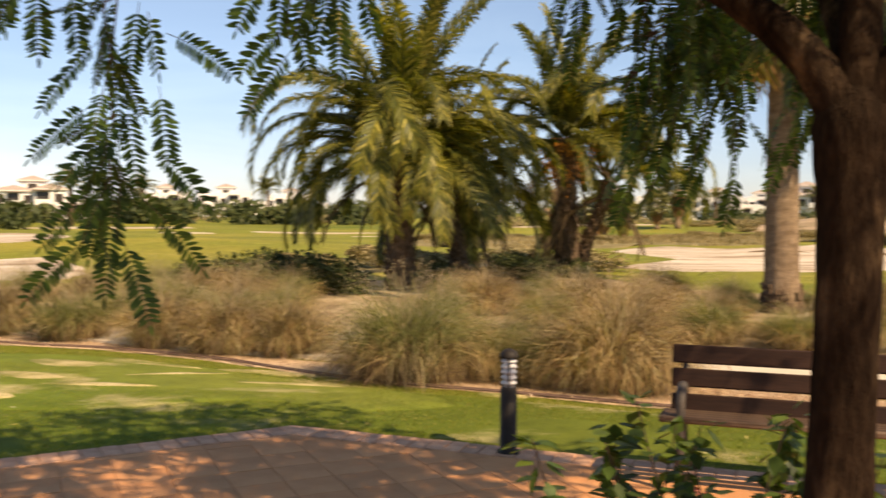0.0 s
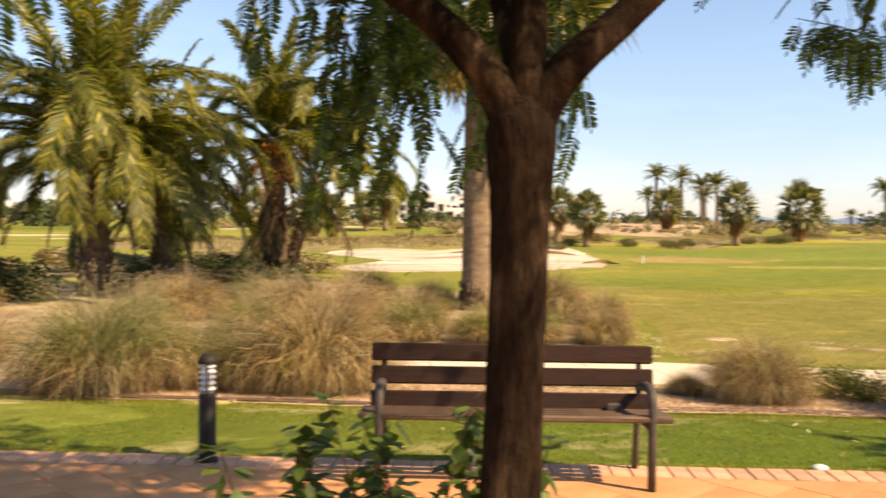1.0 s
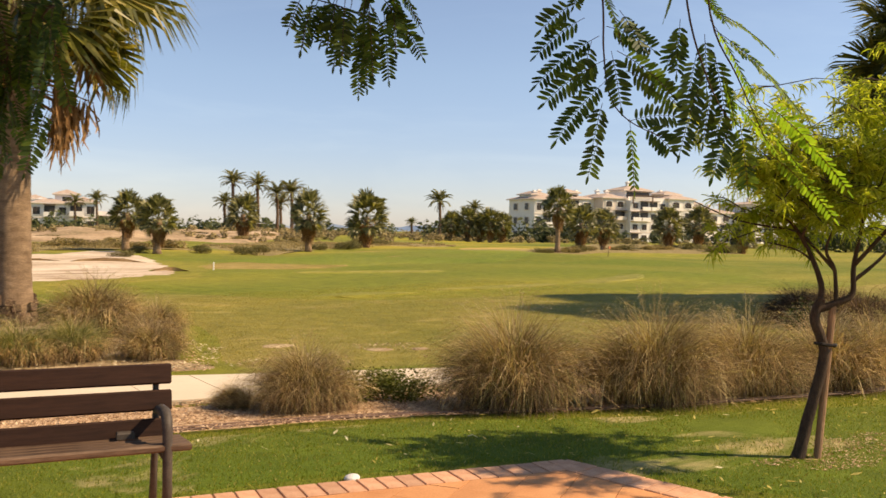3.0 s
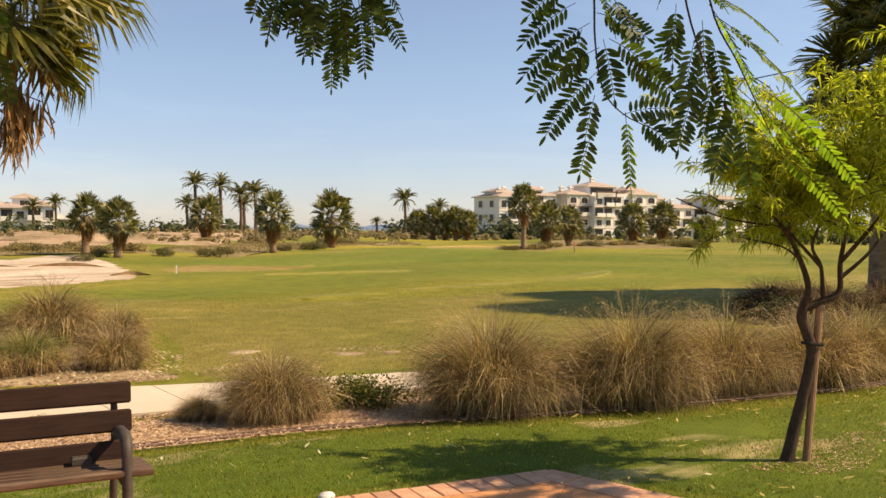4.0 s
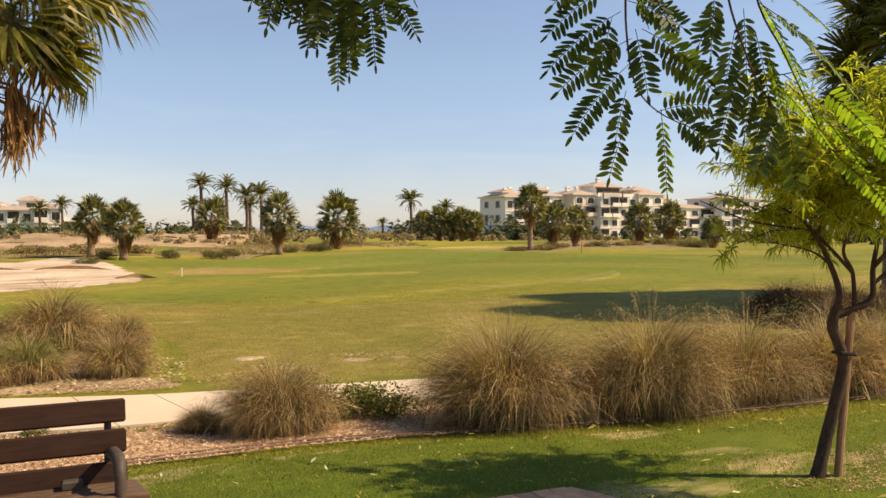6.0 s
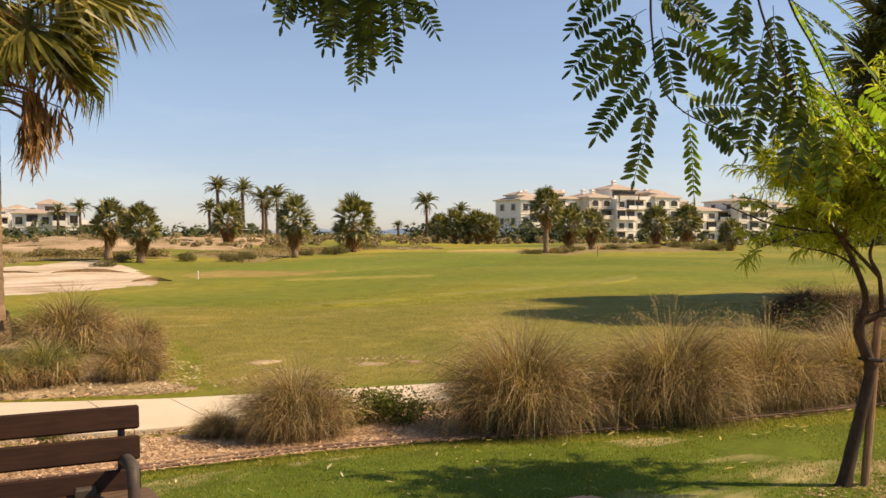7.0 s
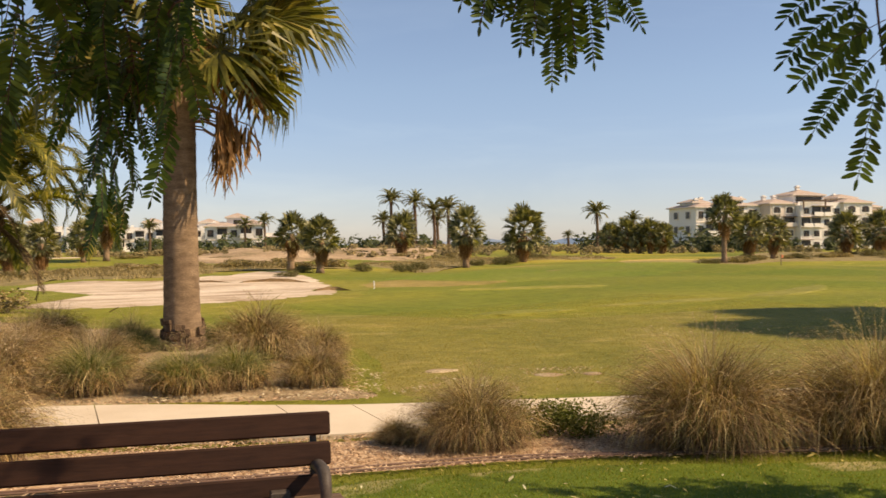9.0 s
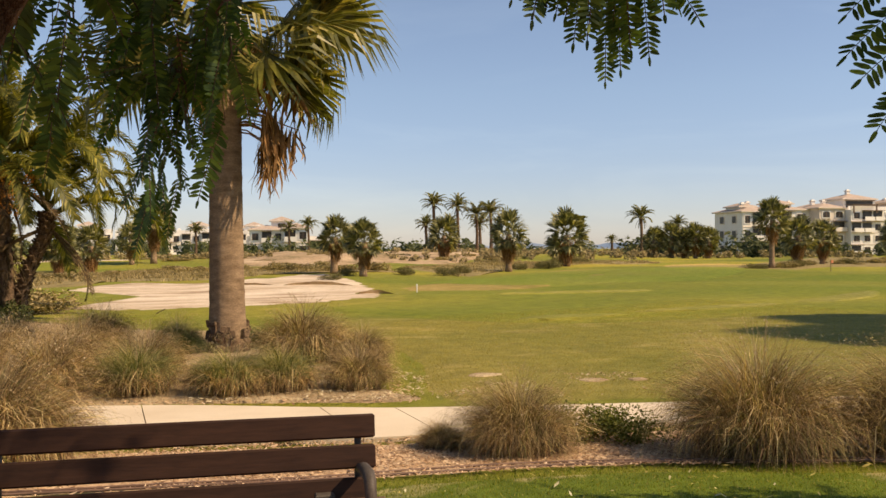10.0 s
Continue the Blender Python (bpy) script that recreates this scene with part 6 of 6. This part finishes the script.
def block(parent, x0, x1, y0, y1, z0, z1, storeys, bays, mat_, roof=1.6, arched=(), balcony=(), ends=False):
    s = Shape()
    s.box(((x0 + x1) / 2, (y0 + y1) / 2, (z0 + z1) / 2), (x1 - x0, y1 - y0, z1 - z0), None, 0, 0.0)
    s.make("wall", mat_, parent)
    sh, bw = (z1 - z0) / storeys, (x1 - x0) / bays
    for i in range(storeys):
        for j in range(bays):
            x, z = x0 + bw * (j + 0.5), z0 + sh * (i + 0.5)
            if (i, j) in balcony:
                # a dark panel on the wall paints the recess's shade
                s = Shape()
                s.box((x, y0 - 0.02, z + 0.05), (bw * 0.84, 0.12, sh * 0.72), None, 0, 0.0)
                bal = s.make("balcony", GLASS_AND_SHADE, parent, "dark panel standing in for the shade in a balcony recess")
                s = Shape()
                s.box((x, y0 - 0.55, z - sh * 0.42), (bw * 0.9, 1.1, 0.16), None, 0, 0.0)
                s.box((x, y0 - 1.05, z - sh * 0.24), (bw * 0.9, 0.1, sh * 0.30), None, 0, 0.0)
                s.make("parapet", mat_, bal)
                s = Shape()
                s.box((x, y0 - 0.5, z + sh * 0.44), (bw * 0.92, 1.2, 0.12), None, 0, 0.0)
                s.make("lintel", SHUTTER, bal)
            else:
                wall_window(parent, x, y0, z, min(1.9, bw * 0.55), sh * 0.52, (i, j) in arched)
    s = Shape()
    for i in range(1, storeys):
        s.box(((x0 + x1) / 2, y0 - 0.06, z0 + sh * i), (x1 - x0 + 0.1, 0.14, 0.18), None, 0, 0.0)
    if storeys > 1:
        s.make("string_course", STUCCO_P, parent)
    if ends:
        for i in range(storeys):
            for j in range(2):
                y, z = y0 + (y1 - y0) * (0.28 + 0.44 * j), z0 + sh * (i + 0.5)
                s = Shape()
                s.box((x0 - 0.05, y, z), (0.14, 2.0, sh * 0.55), None, 0, 0.0)
                win = s.make("window", STUCCO_P, parent)
                s = Shape()
                s.box((x0 - 0.12, y, z), (0.06, 1.6, sh * 0.45), None, 0, 0.0)
                s.make("pane", GLASS_AND_SHADE, win)
    if roof:
        hip_roof(parent, x0, x1, y0, y1, z1 + 0.25, roof * 0.8)
    else:
        s = Shape()
        s.box(((x0 + x1) / 2, y0 + 0.1, z1 + 0.4), (x1 - x0, 0.2, 0.8), None, 0, 0.0)
        s.make("roof_parapet", mat_, parent)


def chimney(parent, x, y, z, h=0.8):
    s = Shape()
    s.box((x, y, z + h / 2), (0.8, 0.8, h), None, 0, 0.0)
    s.box((x, y, z + h + 0.1), (1.1, 1.1, 0.18), None, 0, 0.0)
    s.box((x, y, z + h + 0.3), (0.6, 0.6, 0.3), None, 0, 0.0)
    s.make("chimney", [STUCCO_W, ROOF], parent)


def apartments():
    # local x runs across the view, y away from it
    top = base("apartment_building", 215.5, 128.2, -0.6, -19.0)
    top.scale = (1.27, 1, 1.08)
    block(top, -26.2, -20, 0, 12, 0, 9.9, 3, 3, STUCCO_W, 1.5, (), ((0, 1), (1, 1), (2, 1), (1, 2)), True)
    block(top, -20, -9, 4, 14, 0, 10.6, 3, 3, STUCCO_W, 1.4, (), ((2, 0), (1, 1), (2, 1)))
    block(top, -9, -3, 0, 12, 0, 10.9, 4, 2, STUCCO_P, 1.4, ((3, 0), (3, 1)), ((2, 1), (1, 0)))
    block(top, -3, 7, -2, 11, 0, 10.6, 4, 4, STUCCO_W, 0, (), ((2, 0), (2, 1), (3, 1), (3, 2), (0, 0)), True)
    block(top, -1.5, 6, 3, 11, 10.6, 13.2, 1, 1, STUCCO_W, 1.7, (), ((0, 0),))
    block(top, 7, 14, -3, 10, 0, 11.2, 4, 2, STUCCO_W, 1.6, ((3, 0), (3, 1), (2, 0), (1, 0)), ())
    block(top, 14, 20, -1, 10, 0, 9.0, 3, 2, STUCCO_P, 1.5, (), ((2, 0), (2, 1)))
    block(top, 22, 33, 2, 13, 0, 8.2, 3, 3, STUCCO_W, 1.5, (), ((1, 1), (2, 2)))
    block(top, 33, 46, -2, 12, 0, 10.8, 4, 4, STUCCO_W, 1.5, (), ((1, 1), (2, 2), (2, 1), (3, 0)), True)
    block(top, 46, 62, 0, 13, 0, 9.6, 3, 4, STUCCO_W, 1.5, (), ((1, 1), (2, 2), (2, 1)))
    block(top, -25.2, -22, 3, 9, 9.9, 11.1, 1, 1, STUCCO_W, 1.0)
    block(top, -16.5, -12.5, 5, 11, 10.6, 12.0, 1, 2, STUCCO_W, 1.1)
    block(top, 8.3, 12.7, 1, 8, 11.2, 12.5, 1, 2, STUCCO_P, 1.1, ((0, 0), (0, 1)))
    block(top, 15, 19, 1, 8, 9.0, 10.4, 1, 1, STUCCO_W, 1.0)
    for x0, x1, y, z in ((-3.2, 2.5, -3.0, 11.6), (-19.5, -13, 2.6, 7.6), (14, 20, -2.6, 6.3)):
        s = Shape()
        s.box(((x0 + x1) / 2, y, z), (x1 - x0, 0.3, 0.3), None, 0, 0.0)
        pergola = s.make("pergola", SHUTTER, top, "dark timber pergola")
        for k in range(9):
            s = Shape()
            s.box((x0 + (x1 - x0) * k / 8, y + 1.2, z + 0.22), (0.16, 3.0, 0.16), None, 0, 0.0)
            s.make("rafter", SHUTTER, pergola)
        for x in (x0 + 0.2, x1 - 0.2):
            s = Shape()
            s.box((x, y, z - 0.9), (0.25, 0.25, 1.8), None, 0, 0.0)
            s.make("post", SHUTTER, pergola)
    for x, y, z in ((-24.5, 3.4, 11.0), (-22, 6, 11.4), (-12, 7, 11.7), (-7, 6, 12), (-4.5, 6, 12), (2, 7, 14.6), (10, 5, 12.6), (26, 7, 9.6), (38, 6, 12)):
        chimney(top, x, y, z)
    return tagged(top, "white four-storey apartment building with clay tile roofs", "apartment building")


apartments()


def villa(x, y, turn, scale, label, mirror=1):
    top = base("villa", x, y, -0.5, turn)
    top.scale = (scale, scale, scale)
    block(top, -8, 0, 0, 9, 0, 6.2, 2, 3, STUCCO_W, 0 if mirror > 0 else 1.4, ((0, 0), (0, 1)), ((1, 1),))
    block(top, 0, 6, -1.5, 8, 0, 6.6, 2, 2, STUCCO_W, 1.5 if mirror < 0 else 0, ((0, 0),), ((1, 0),))
    block(top, 6, 11, 1, 9, 0, 4.0, 1, 2, STUCCO_W, 0, (), ((0, 0),))
    block(top, -3, 2, 3, 8, 6.4, 8.4, 1, 1, STUCCO_W, 1.3)
    chimney(top, -6, 5, 6.4)
    return tagged(top, label, "house", "villas round the course")


for k, (x, y, turn, sc) in enumerate(((-60, 150, 20, 0.8), (-68, 122, 28, 1.0), (-57, 223, 14, 0.9), (-45, 236, 11, 0.95), (-30, 250, 8, 0.9), (74, 250, -16, 1.0), (88, 246, -19, 1.0), (103, 243, -22, 1.0), (96, 209, -25, 1.05), (117, 254, -25, 1.0), (109, 268, -22, 1.0), (62, 262, -14, 1.0))):
    villa(x, y, turn, sc, "white two-storey villa with a clay tile roof" if k in (0, 1, 8) else "white two-storey villa with flat parapet roofs", -1 if k in (0, 1, 8) else 1)


# ---- far trees and woods ----
def far_date_palm(x, y, h, seed, size=1.0):
    top = base("far_date_palm", x, y, land(x, y) - 0.1)
    g = random.Random(seed)
    s = Shape()
    s.tube([(0, 0, 0), (0.1, 0, h * 0.5), (0, 0.1, h)], [0.32, 0.26, 0.24], 8, 0, True, 0.1, g)
    s.make("trunk", BOOT, top)
    for k in range(46):
        kind = FAR_FRONDS[0 if k < 12 else 1 if k < 32 else 2] if k < 42 else DEAD[k % 2]
        sc = size * g.uniform(0.85, 1.1)
        put("frond", kind, top, Matrix.Translation((0, 0.1, h)) @ pose(0, 0, 0, g.uniform(-20, 20), g.uniform(-12, 12), math.degrees(k * 2.39996)) @ Matrix.Diagonal((sc, sc, sc, 1)))
    return tagged(top, "tall slender date palm far across the course", "palm tree", "far date palms")


def beyond(az, d):
    a = radians(az)
    return d * math.sin(a), d * math.cos(a)


for k, (az, d, h, sz) in enumerate(((34.1, 150, 9.3, 1.0), (35.6, 150, 9.0, 1.0), (36.8, 155, 8.0, 1.0), (37.7, 150, 7.8, 1.05), (33.6, 160, 6.2, 0.9), (37.0, 165, 6.5, 0.9), (35.1, 160, 6.5, 0.9), (47.0, 165, 8.0, 1.1), (49.2, 175, 6.8, 0.9), (45.2, 190, 3.8, 0.6), (-8.5, 170, 6.5, 1.2), (19.4, 190, 6.0, 0.9), (26.2, 200, 7.5, 1.0), (25.0, 200, 6.5, 0.9), (29, 190, 5, 0.9), (-16, 120, 5, 1.0), (-20, 105, 5, 1.0))):
    x, y = beyond(az, d)
    far_date_palm(x, y, h * 0.9, 300 + k, sz)


def woods(name, spans, seed, mat_, label, leaf=0.5):
    """A belt of bushes and low trees, joined: (azimuth from, to, distance, height, count)."""
    g = random.Random(seed)
    s = Shape()
    for a0, a1, d, h, count in spans:
        for k in range(count):
            x, y = beyond(g.uniform(a0, a1), d * g.uniform(0.92, 1.1))
            hh = h * g.uniform(0.45, 1.1)
            w = hh * g.uniform(0.6, 1.0)
            foot = land(x, y) - 0.15
            for j in range(70):
                v = Vector((g.gauss(0, 1), g.gauss(0, 1), g.gauss(0, 1))).normalized() * g.uniform(0.55, 1.0)
                p = Vector((x + v.x * w * 0.6, y + v.y * w * 0.6, foot + max(0.0, hh * 0.5 + v.z * hh * 0.55)))
                e = Vector((g.gauss(0, 1), g.gauss(0, 1), g.gauss(0, 1))).normalized()
                f = e.orthogonal().normalized()
                L = leaf * g.uniform(0.6, 1.3) * (hh / 3) ** 0.5
                s.face([p - e * L, p + f * L * 0.5, p + e * L, p - f * L * 0.5])
    return tagged(s.make(name, mat_), label, "woods", "", "stuff")


woods("far_trees", [(-32, 44, 235, 4.5, 170), (28, 40, 165, 2.6, 60), (46, 58, 185, 4.8, 75), (56, 72, 205, 3.0, 60), (-32, 0, 125, 3.6, 75), (-32, -22, 95, 3.0, 16), (-20, 4, 190, 4.0, 60), (38.5, 47, 240, 1.8, 24), (15, 32, 195, 3.2, 60), (68, 100, 150, 4.5, 90), (-60, -30, 140, 4.5, 80)], 401, SHRUB_LEAF, "dark green belt of distant trees and hedges")
woods("far_scrub", [(24, 48, 140, 1.3, 120), (20, 44, 108, 0.9, 80), (18, 42, 122, 1.1, 80), (-30, 24, 150, 1.4, 120), (46, 70, 160, 1.4, 110), (5, 25, 110, 0.9, 70), (36, 50, 210, 1.9, 150)], 402, SCRUB, "dry brown scrub on the distant dunes", 0.35)


def hills():
    s = Shape()
    n = 60
    lo, hi = [], []
    for k in range(n + 1):
        x, y = beyond(36 + 12 * k / n, 3000)
        h = 4 + 14 * max(0, noise.noise((k * 0.11, 0.5, 0.2))) + 8 * math.sin(math.pi * k / n)
        lo.append((x, y, -5))
        hi.append((x, y, h))
    s.strip(lo, hi)
    return tagged(s.make("backdrop", HILL), "faint blue hills beyond the sea", "hills", "", "structure")


hills()


# ---- course markers ----
def marker(x, y, h, flag=False):
    top = base("golf_flag" if flag else "marker_post", x, y, land(x, y))
    s = Shape()
    s.tube([(0, 0, 0), (0, 0, h)], [0.025, 0.02] if flag else [0.022, 0.022], 8)
    s.make("pole", SHUTTER if flag else WHITE, top)
    s = Shape()
    if flag:
        s.box((0.16, 0, h - 0.11), (0.30, 0.012, 0.2), None, 0, 0.0)
        s.make("flag_cloth", FLAG, top, "small orange flag")
    else:
        s.tube([(0, 0, h), (0, 0, h + 0.03)], [0.04, 0.02], 8)
        s.make("cap", WHITE, top)
    return tagged(top, "thin pole with a small orange flag" if flag else "short white marker post on the fairway", "flag" if flag else "marker post")


marker(20.8, 31.6, 0.32)
marker(58.6, 37.0, 0.8, True)


# ---- lawn blades, chips and litter ----
def scatter_blades(name, area, count, h, mat_, seed, label, keep=None, width=0.004, lift=0.008):
    g = random.Random(seed)
    s = Shape()
    done = 0
    while done < count:
        x, y = g.uniform(area[0], area[1]), g.uniform(area[2], area[3])
        if keep and not keep(x, y):
            done += 0.2
            continue
        done += 1
        z = land(x, y) + lift
        a = g.uniform(0, 6.283)
        hh = h * g.uniform(0.5, 1.3)
        w = width * g.uniform(0.7, 1.3)
        tx, ty = g.gauss(0, hh * 0.45), g.gauss(0, hh * 0.45)
        s.face([(x - w * math.cos(a), y - w * math.sin(a), z), (x + w * math.cos(a), y + w * math.sin(a), z), (x + tx, y + ty, z + hh)])
    return tagged(s.make(name, mat_), label, "grass", "", "stuff")


LAWN_POLY = LAWN_NEAR + LAWN_FAR[::-1]


def on_lawn(x, y):
    return inside((x, y), LAWN_POLY) and not inside((x, y), TERRACE) and noise.noise((x * 0.55, y * 0.8, 4.0)) < 0.22


scatter_blades("lawn_grass", (-7, 11, 1.5, 12), 130000, 0.022, BLADE, 501, "short bright green lawn blades", on_lawn)
ROUGH_B = [(36, 50), (44, 55.5), (62, 67), (78, 70), (86, 80), (66, 84), (44, 70)]


def on_rough(x, y):
    return (inside((x, y), ROUGH_A) or inside((x, y), ROUGH_B)) and noise.noise((x * 0.35, y * 0.35, 2.0)) + 0.5 * noise.noise((x * 1.3, y * 1.3, 4.0)) > 0.02


scatter_blades("rough_tussocks", (1, 86, 40, 84), 64000, 0.24, SCRUB, 507, "dry brown tussocks of rough grass", on_rough, 0.028)


def on_fairway(x, y):
    return (Vector((x, y)) - Vector((6.6, 9.4))).dot(Vector((0.5, 0.86))) > 0.05 and inside((x, y), [(6.6, 9.2), (21, 2.4), (30, 8), (22, 24), (9.6, 18), (8.3, 13)])


scatter_blades("fairway_grass", (6.4, 24, 3, 20), 70000, 0.02, FAIR_BLADE, 505, "short olive fairway blades", on_fairway, 0.005, 0.043)
BED_POLY = LAWN_FAR + BED_FAR[::-1]


def on_bed(x, y):
    return inside((x, y), BED_POLY) or (inside((x, y), [(-1.4, 13.0), (3.2, 11.3), (6.5, 9.35), (7.0, 10.6), (8.2, 13), (8, 18), (-3, 19)]))


def scatter_flat(name, area, count, size, mat_, seed, label, keep, lift=0.03):
    g = random.Random(seed)
    s = Shape()
    done = 0
    while done < count:
        x, y = g.uniform(area[0], area[1]), g.uniform(area[2], area[3])
        done += 0.1
        if not keep(x, y):
            continue
        done += 0.9
        p = Vector((x, y, land(x, y) + lift))
        a = g.uniform(0, 6.283)
        L = size * g.uniform(0.5, 1.5)
        e = Vector((math.cos(a), math.sin(a), g.uniform(-0.2, 0.5))).normalized()
        f = Vector((-math.sin(a), math.cos(a), g.uniform(-0.4, 0.4))).normalized() * g.uniform(0.2, 0.4)
        s.face([p - e * L, p - e * L * 0.2 + f * L, p + e * L, p + e * L * 0.2 - f * L])
    return tagged(s.make(name, mat_), label, name.replace("_", " "), "", "stuff")


scatter_flat("bark_chips", (-6, 11, 2.5, 18), 26000, 0.028, CHIP, 502, "loose brown and tan bark chips", on_bed)


def bed_front(x, y):
    return inside((x, y), [(1.0, 12.1), (3.2, 11.3), (6.5, 9.4), (7.3, 10.4), (7.9, 12.4), (4.5, 13.6), (1.2, 14.0)]) and noise.noise((x * 1.1, y * 1.1, 3.0)) > -0.2


scatter_flat("dry_clippings", (1, 8, 9.3, 14), 3600, 0.03, STRAW_CHIP, 515, "pale dry straw and chips along the palm bed", bed_front, 0.06)
scatter_flat("bark_chips", (2.6, 8, 5, 9.2), 20000, 0.02, CHIP, 512, "loose brown and tan bark chips", on_bed, 0.034)


def worn(x, y):
    d = math.hypot((x - 7.2) / 1.1, (y - 2.3) / 0.5)
    return d < 1 and noise.noise((x * 2.2, y * 2.2, 6.0)) + 0.55 > d


scatter_flat("dry_clippings", (5.9, 8.5, 1.7, 2.9), 1700, 0.013, CHIP, 513, "dry straw and sand showing through worn lawn", worn, 0.02)


def verge(x, y):
    return on_fairway(x, y) and noise.noise((x * 1.3, y * 1.3, 9.0)) + 0.4 * noise.noise((x * 5, y * 5, 2.0)) > 0.16 and (Vector((x, y)) - Vector((6.6, 9.4))).dot(Vector((0.5, 0.86))) < 2.0


scatter_flat("dry_clippings", (6.4, 16, 4, 14), 2200, 0.026, STRAW_CHIP, 506, "pale dry grass clippings along the path", verge, 0.055)
scatter_flat("dry_clippings", (6.4, 12, 7, 12), 1500, 0.02, CHIP, 514, "sandy chips scattered over the turf edge", verge, 0.055)
scatter_flat("leaf_litter", (4.6, 11, 0.5, 6), 240, 0.03, LITTER, 503, "scattered fallen yellow leaves on the lawn", on_lawn, 0.045)
scatter_flat("leaf_litter", (-5, 9, 3, 10), 90, 0.022, LITTER, 504, "scattered fallen yellow leaves on the lawn", on_lawn, 0.045)


# ---- terrace pavers and border bricks ----
def laid(size, gap, depth, bevel=0.004):
    s = Shape()
    s.box((0, 0, -depth / 2), (size[0] - gap, size[1] - gap, depth), None, 0, bevel)
    return s


def terrace_pieces():
    brick = laid((0.125, 0.25), 0.009, 0.05).mesh("brick", BRICK)
    g = random.Random(21)
    for a, b in ((CORNER_A, CORNER_B), (CORNER_B, CORNER_C), (CORNER_L, CORNER_A), (CORNER_C, Vector((5.32, -1.5)))):
        d = b - a
        L, t = d.length, d.normalized()
        inward = Vector((t.y, -t.x))
        turn = math.degrees(math.atan2(t.y, t.x))
        n = int(L / 0.125)
        for i in range(n):
            p = a + t * (0.07 + 0.125 * i) + inward * 0.128
            put("brick", brick, terrace_slab, pose(p.x, p.y, 0.014 + g.uniform(-0.002, 0.002), 0, 0, turn + g.uniform(-0.8, 0.8)))
    size = 0.30
    paver = laid((size, size), 0.004, 0.04, 0.002).mesh("paver", PAVER)
    edges = []
    for i, p in enumerate(TERRACE):
        p, q = Vector(p), Vector(TERRACE[(i + 1) % len(TERRACE)])
        n_in = Vector(((q - p).y, -(q - p).x)).normalized()
        edges.append((p + n_in * 0.26, n_in))
    rest = Shape()
    turn = math.degrees(math.atan2(EDGE.y, EDGE.x)) + 45
    rot = Matrix.Rotation(radians(turn), 2)
    made = 0
    h = size / 2 - 0.002
    for i in range(-45, 46):
        for j in range(-45, 46):
            p = rot @ Vector((i * size, j * size)) + Vector((1.0, 1.0))
            poly = [p + rot @ Vector(c) for c in ((-h, -h), (h, -h), (h, h), (-h, h))]
            whole = all((c - e).dot(n_in) >= 0 for c in poly for e, n_in in edges)
            near = (p - CORNER_A).dot(OUT) > -1.9
            if whole and near and made < 300:
                made += 1
                put("paver", paver, terrace_slab, pose(p.x, p.y, 0.012 + g.uniform(-0.002, 0.0015), 0, 0, turn))
                continue
            for e, n_in in edges:
                cut = []
                for k, c in enumerate(poly):
                    b_ = poly[k - 1]
                    dc, db = (c - e).dot(n_in), (b_ - e).dot(n_in)
                    if (dc >= 0) != (db >= 0):
                        cut.append(b_.lerp(c, db / (db - dc)))
                    if dc >= 0:
                        cut.append(c)
                poly = cut
                if len(poly) < 3:
                    break
            if len(poly) < 3:
                continue
            z = 0.012 + g.uniform(-0.002, 0.001)
            piece = Shape() if near else rest
            piece.face([(c.x, c.y, z) for c in poly])
            for k in range(len(poly)):
                c, d = poly[k - 1], poly[k]
                piece.face([(c.x, c.y, z - 0.03), (d.x, d.y, z - 0.03), (d.x, d.y, z), (c.x, c.y, z)])
            if near:
                piece.make("cut_paver", PAVER, terrace_slab)
    tagged(rest.make("paver_field", PAVER, terrace_slab), "", "", "", "stuff")


terrace_pieces()
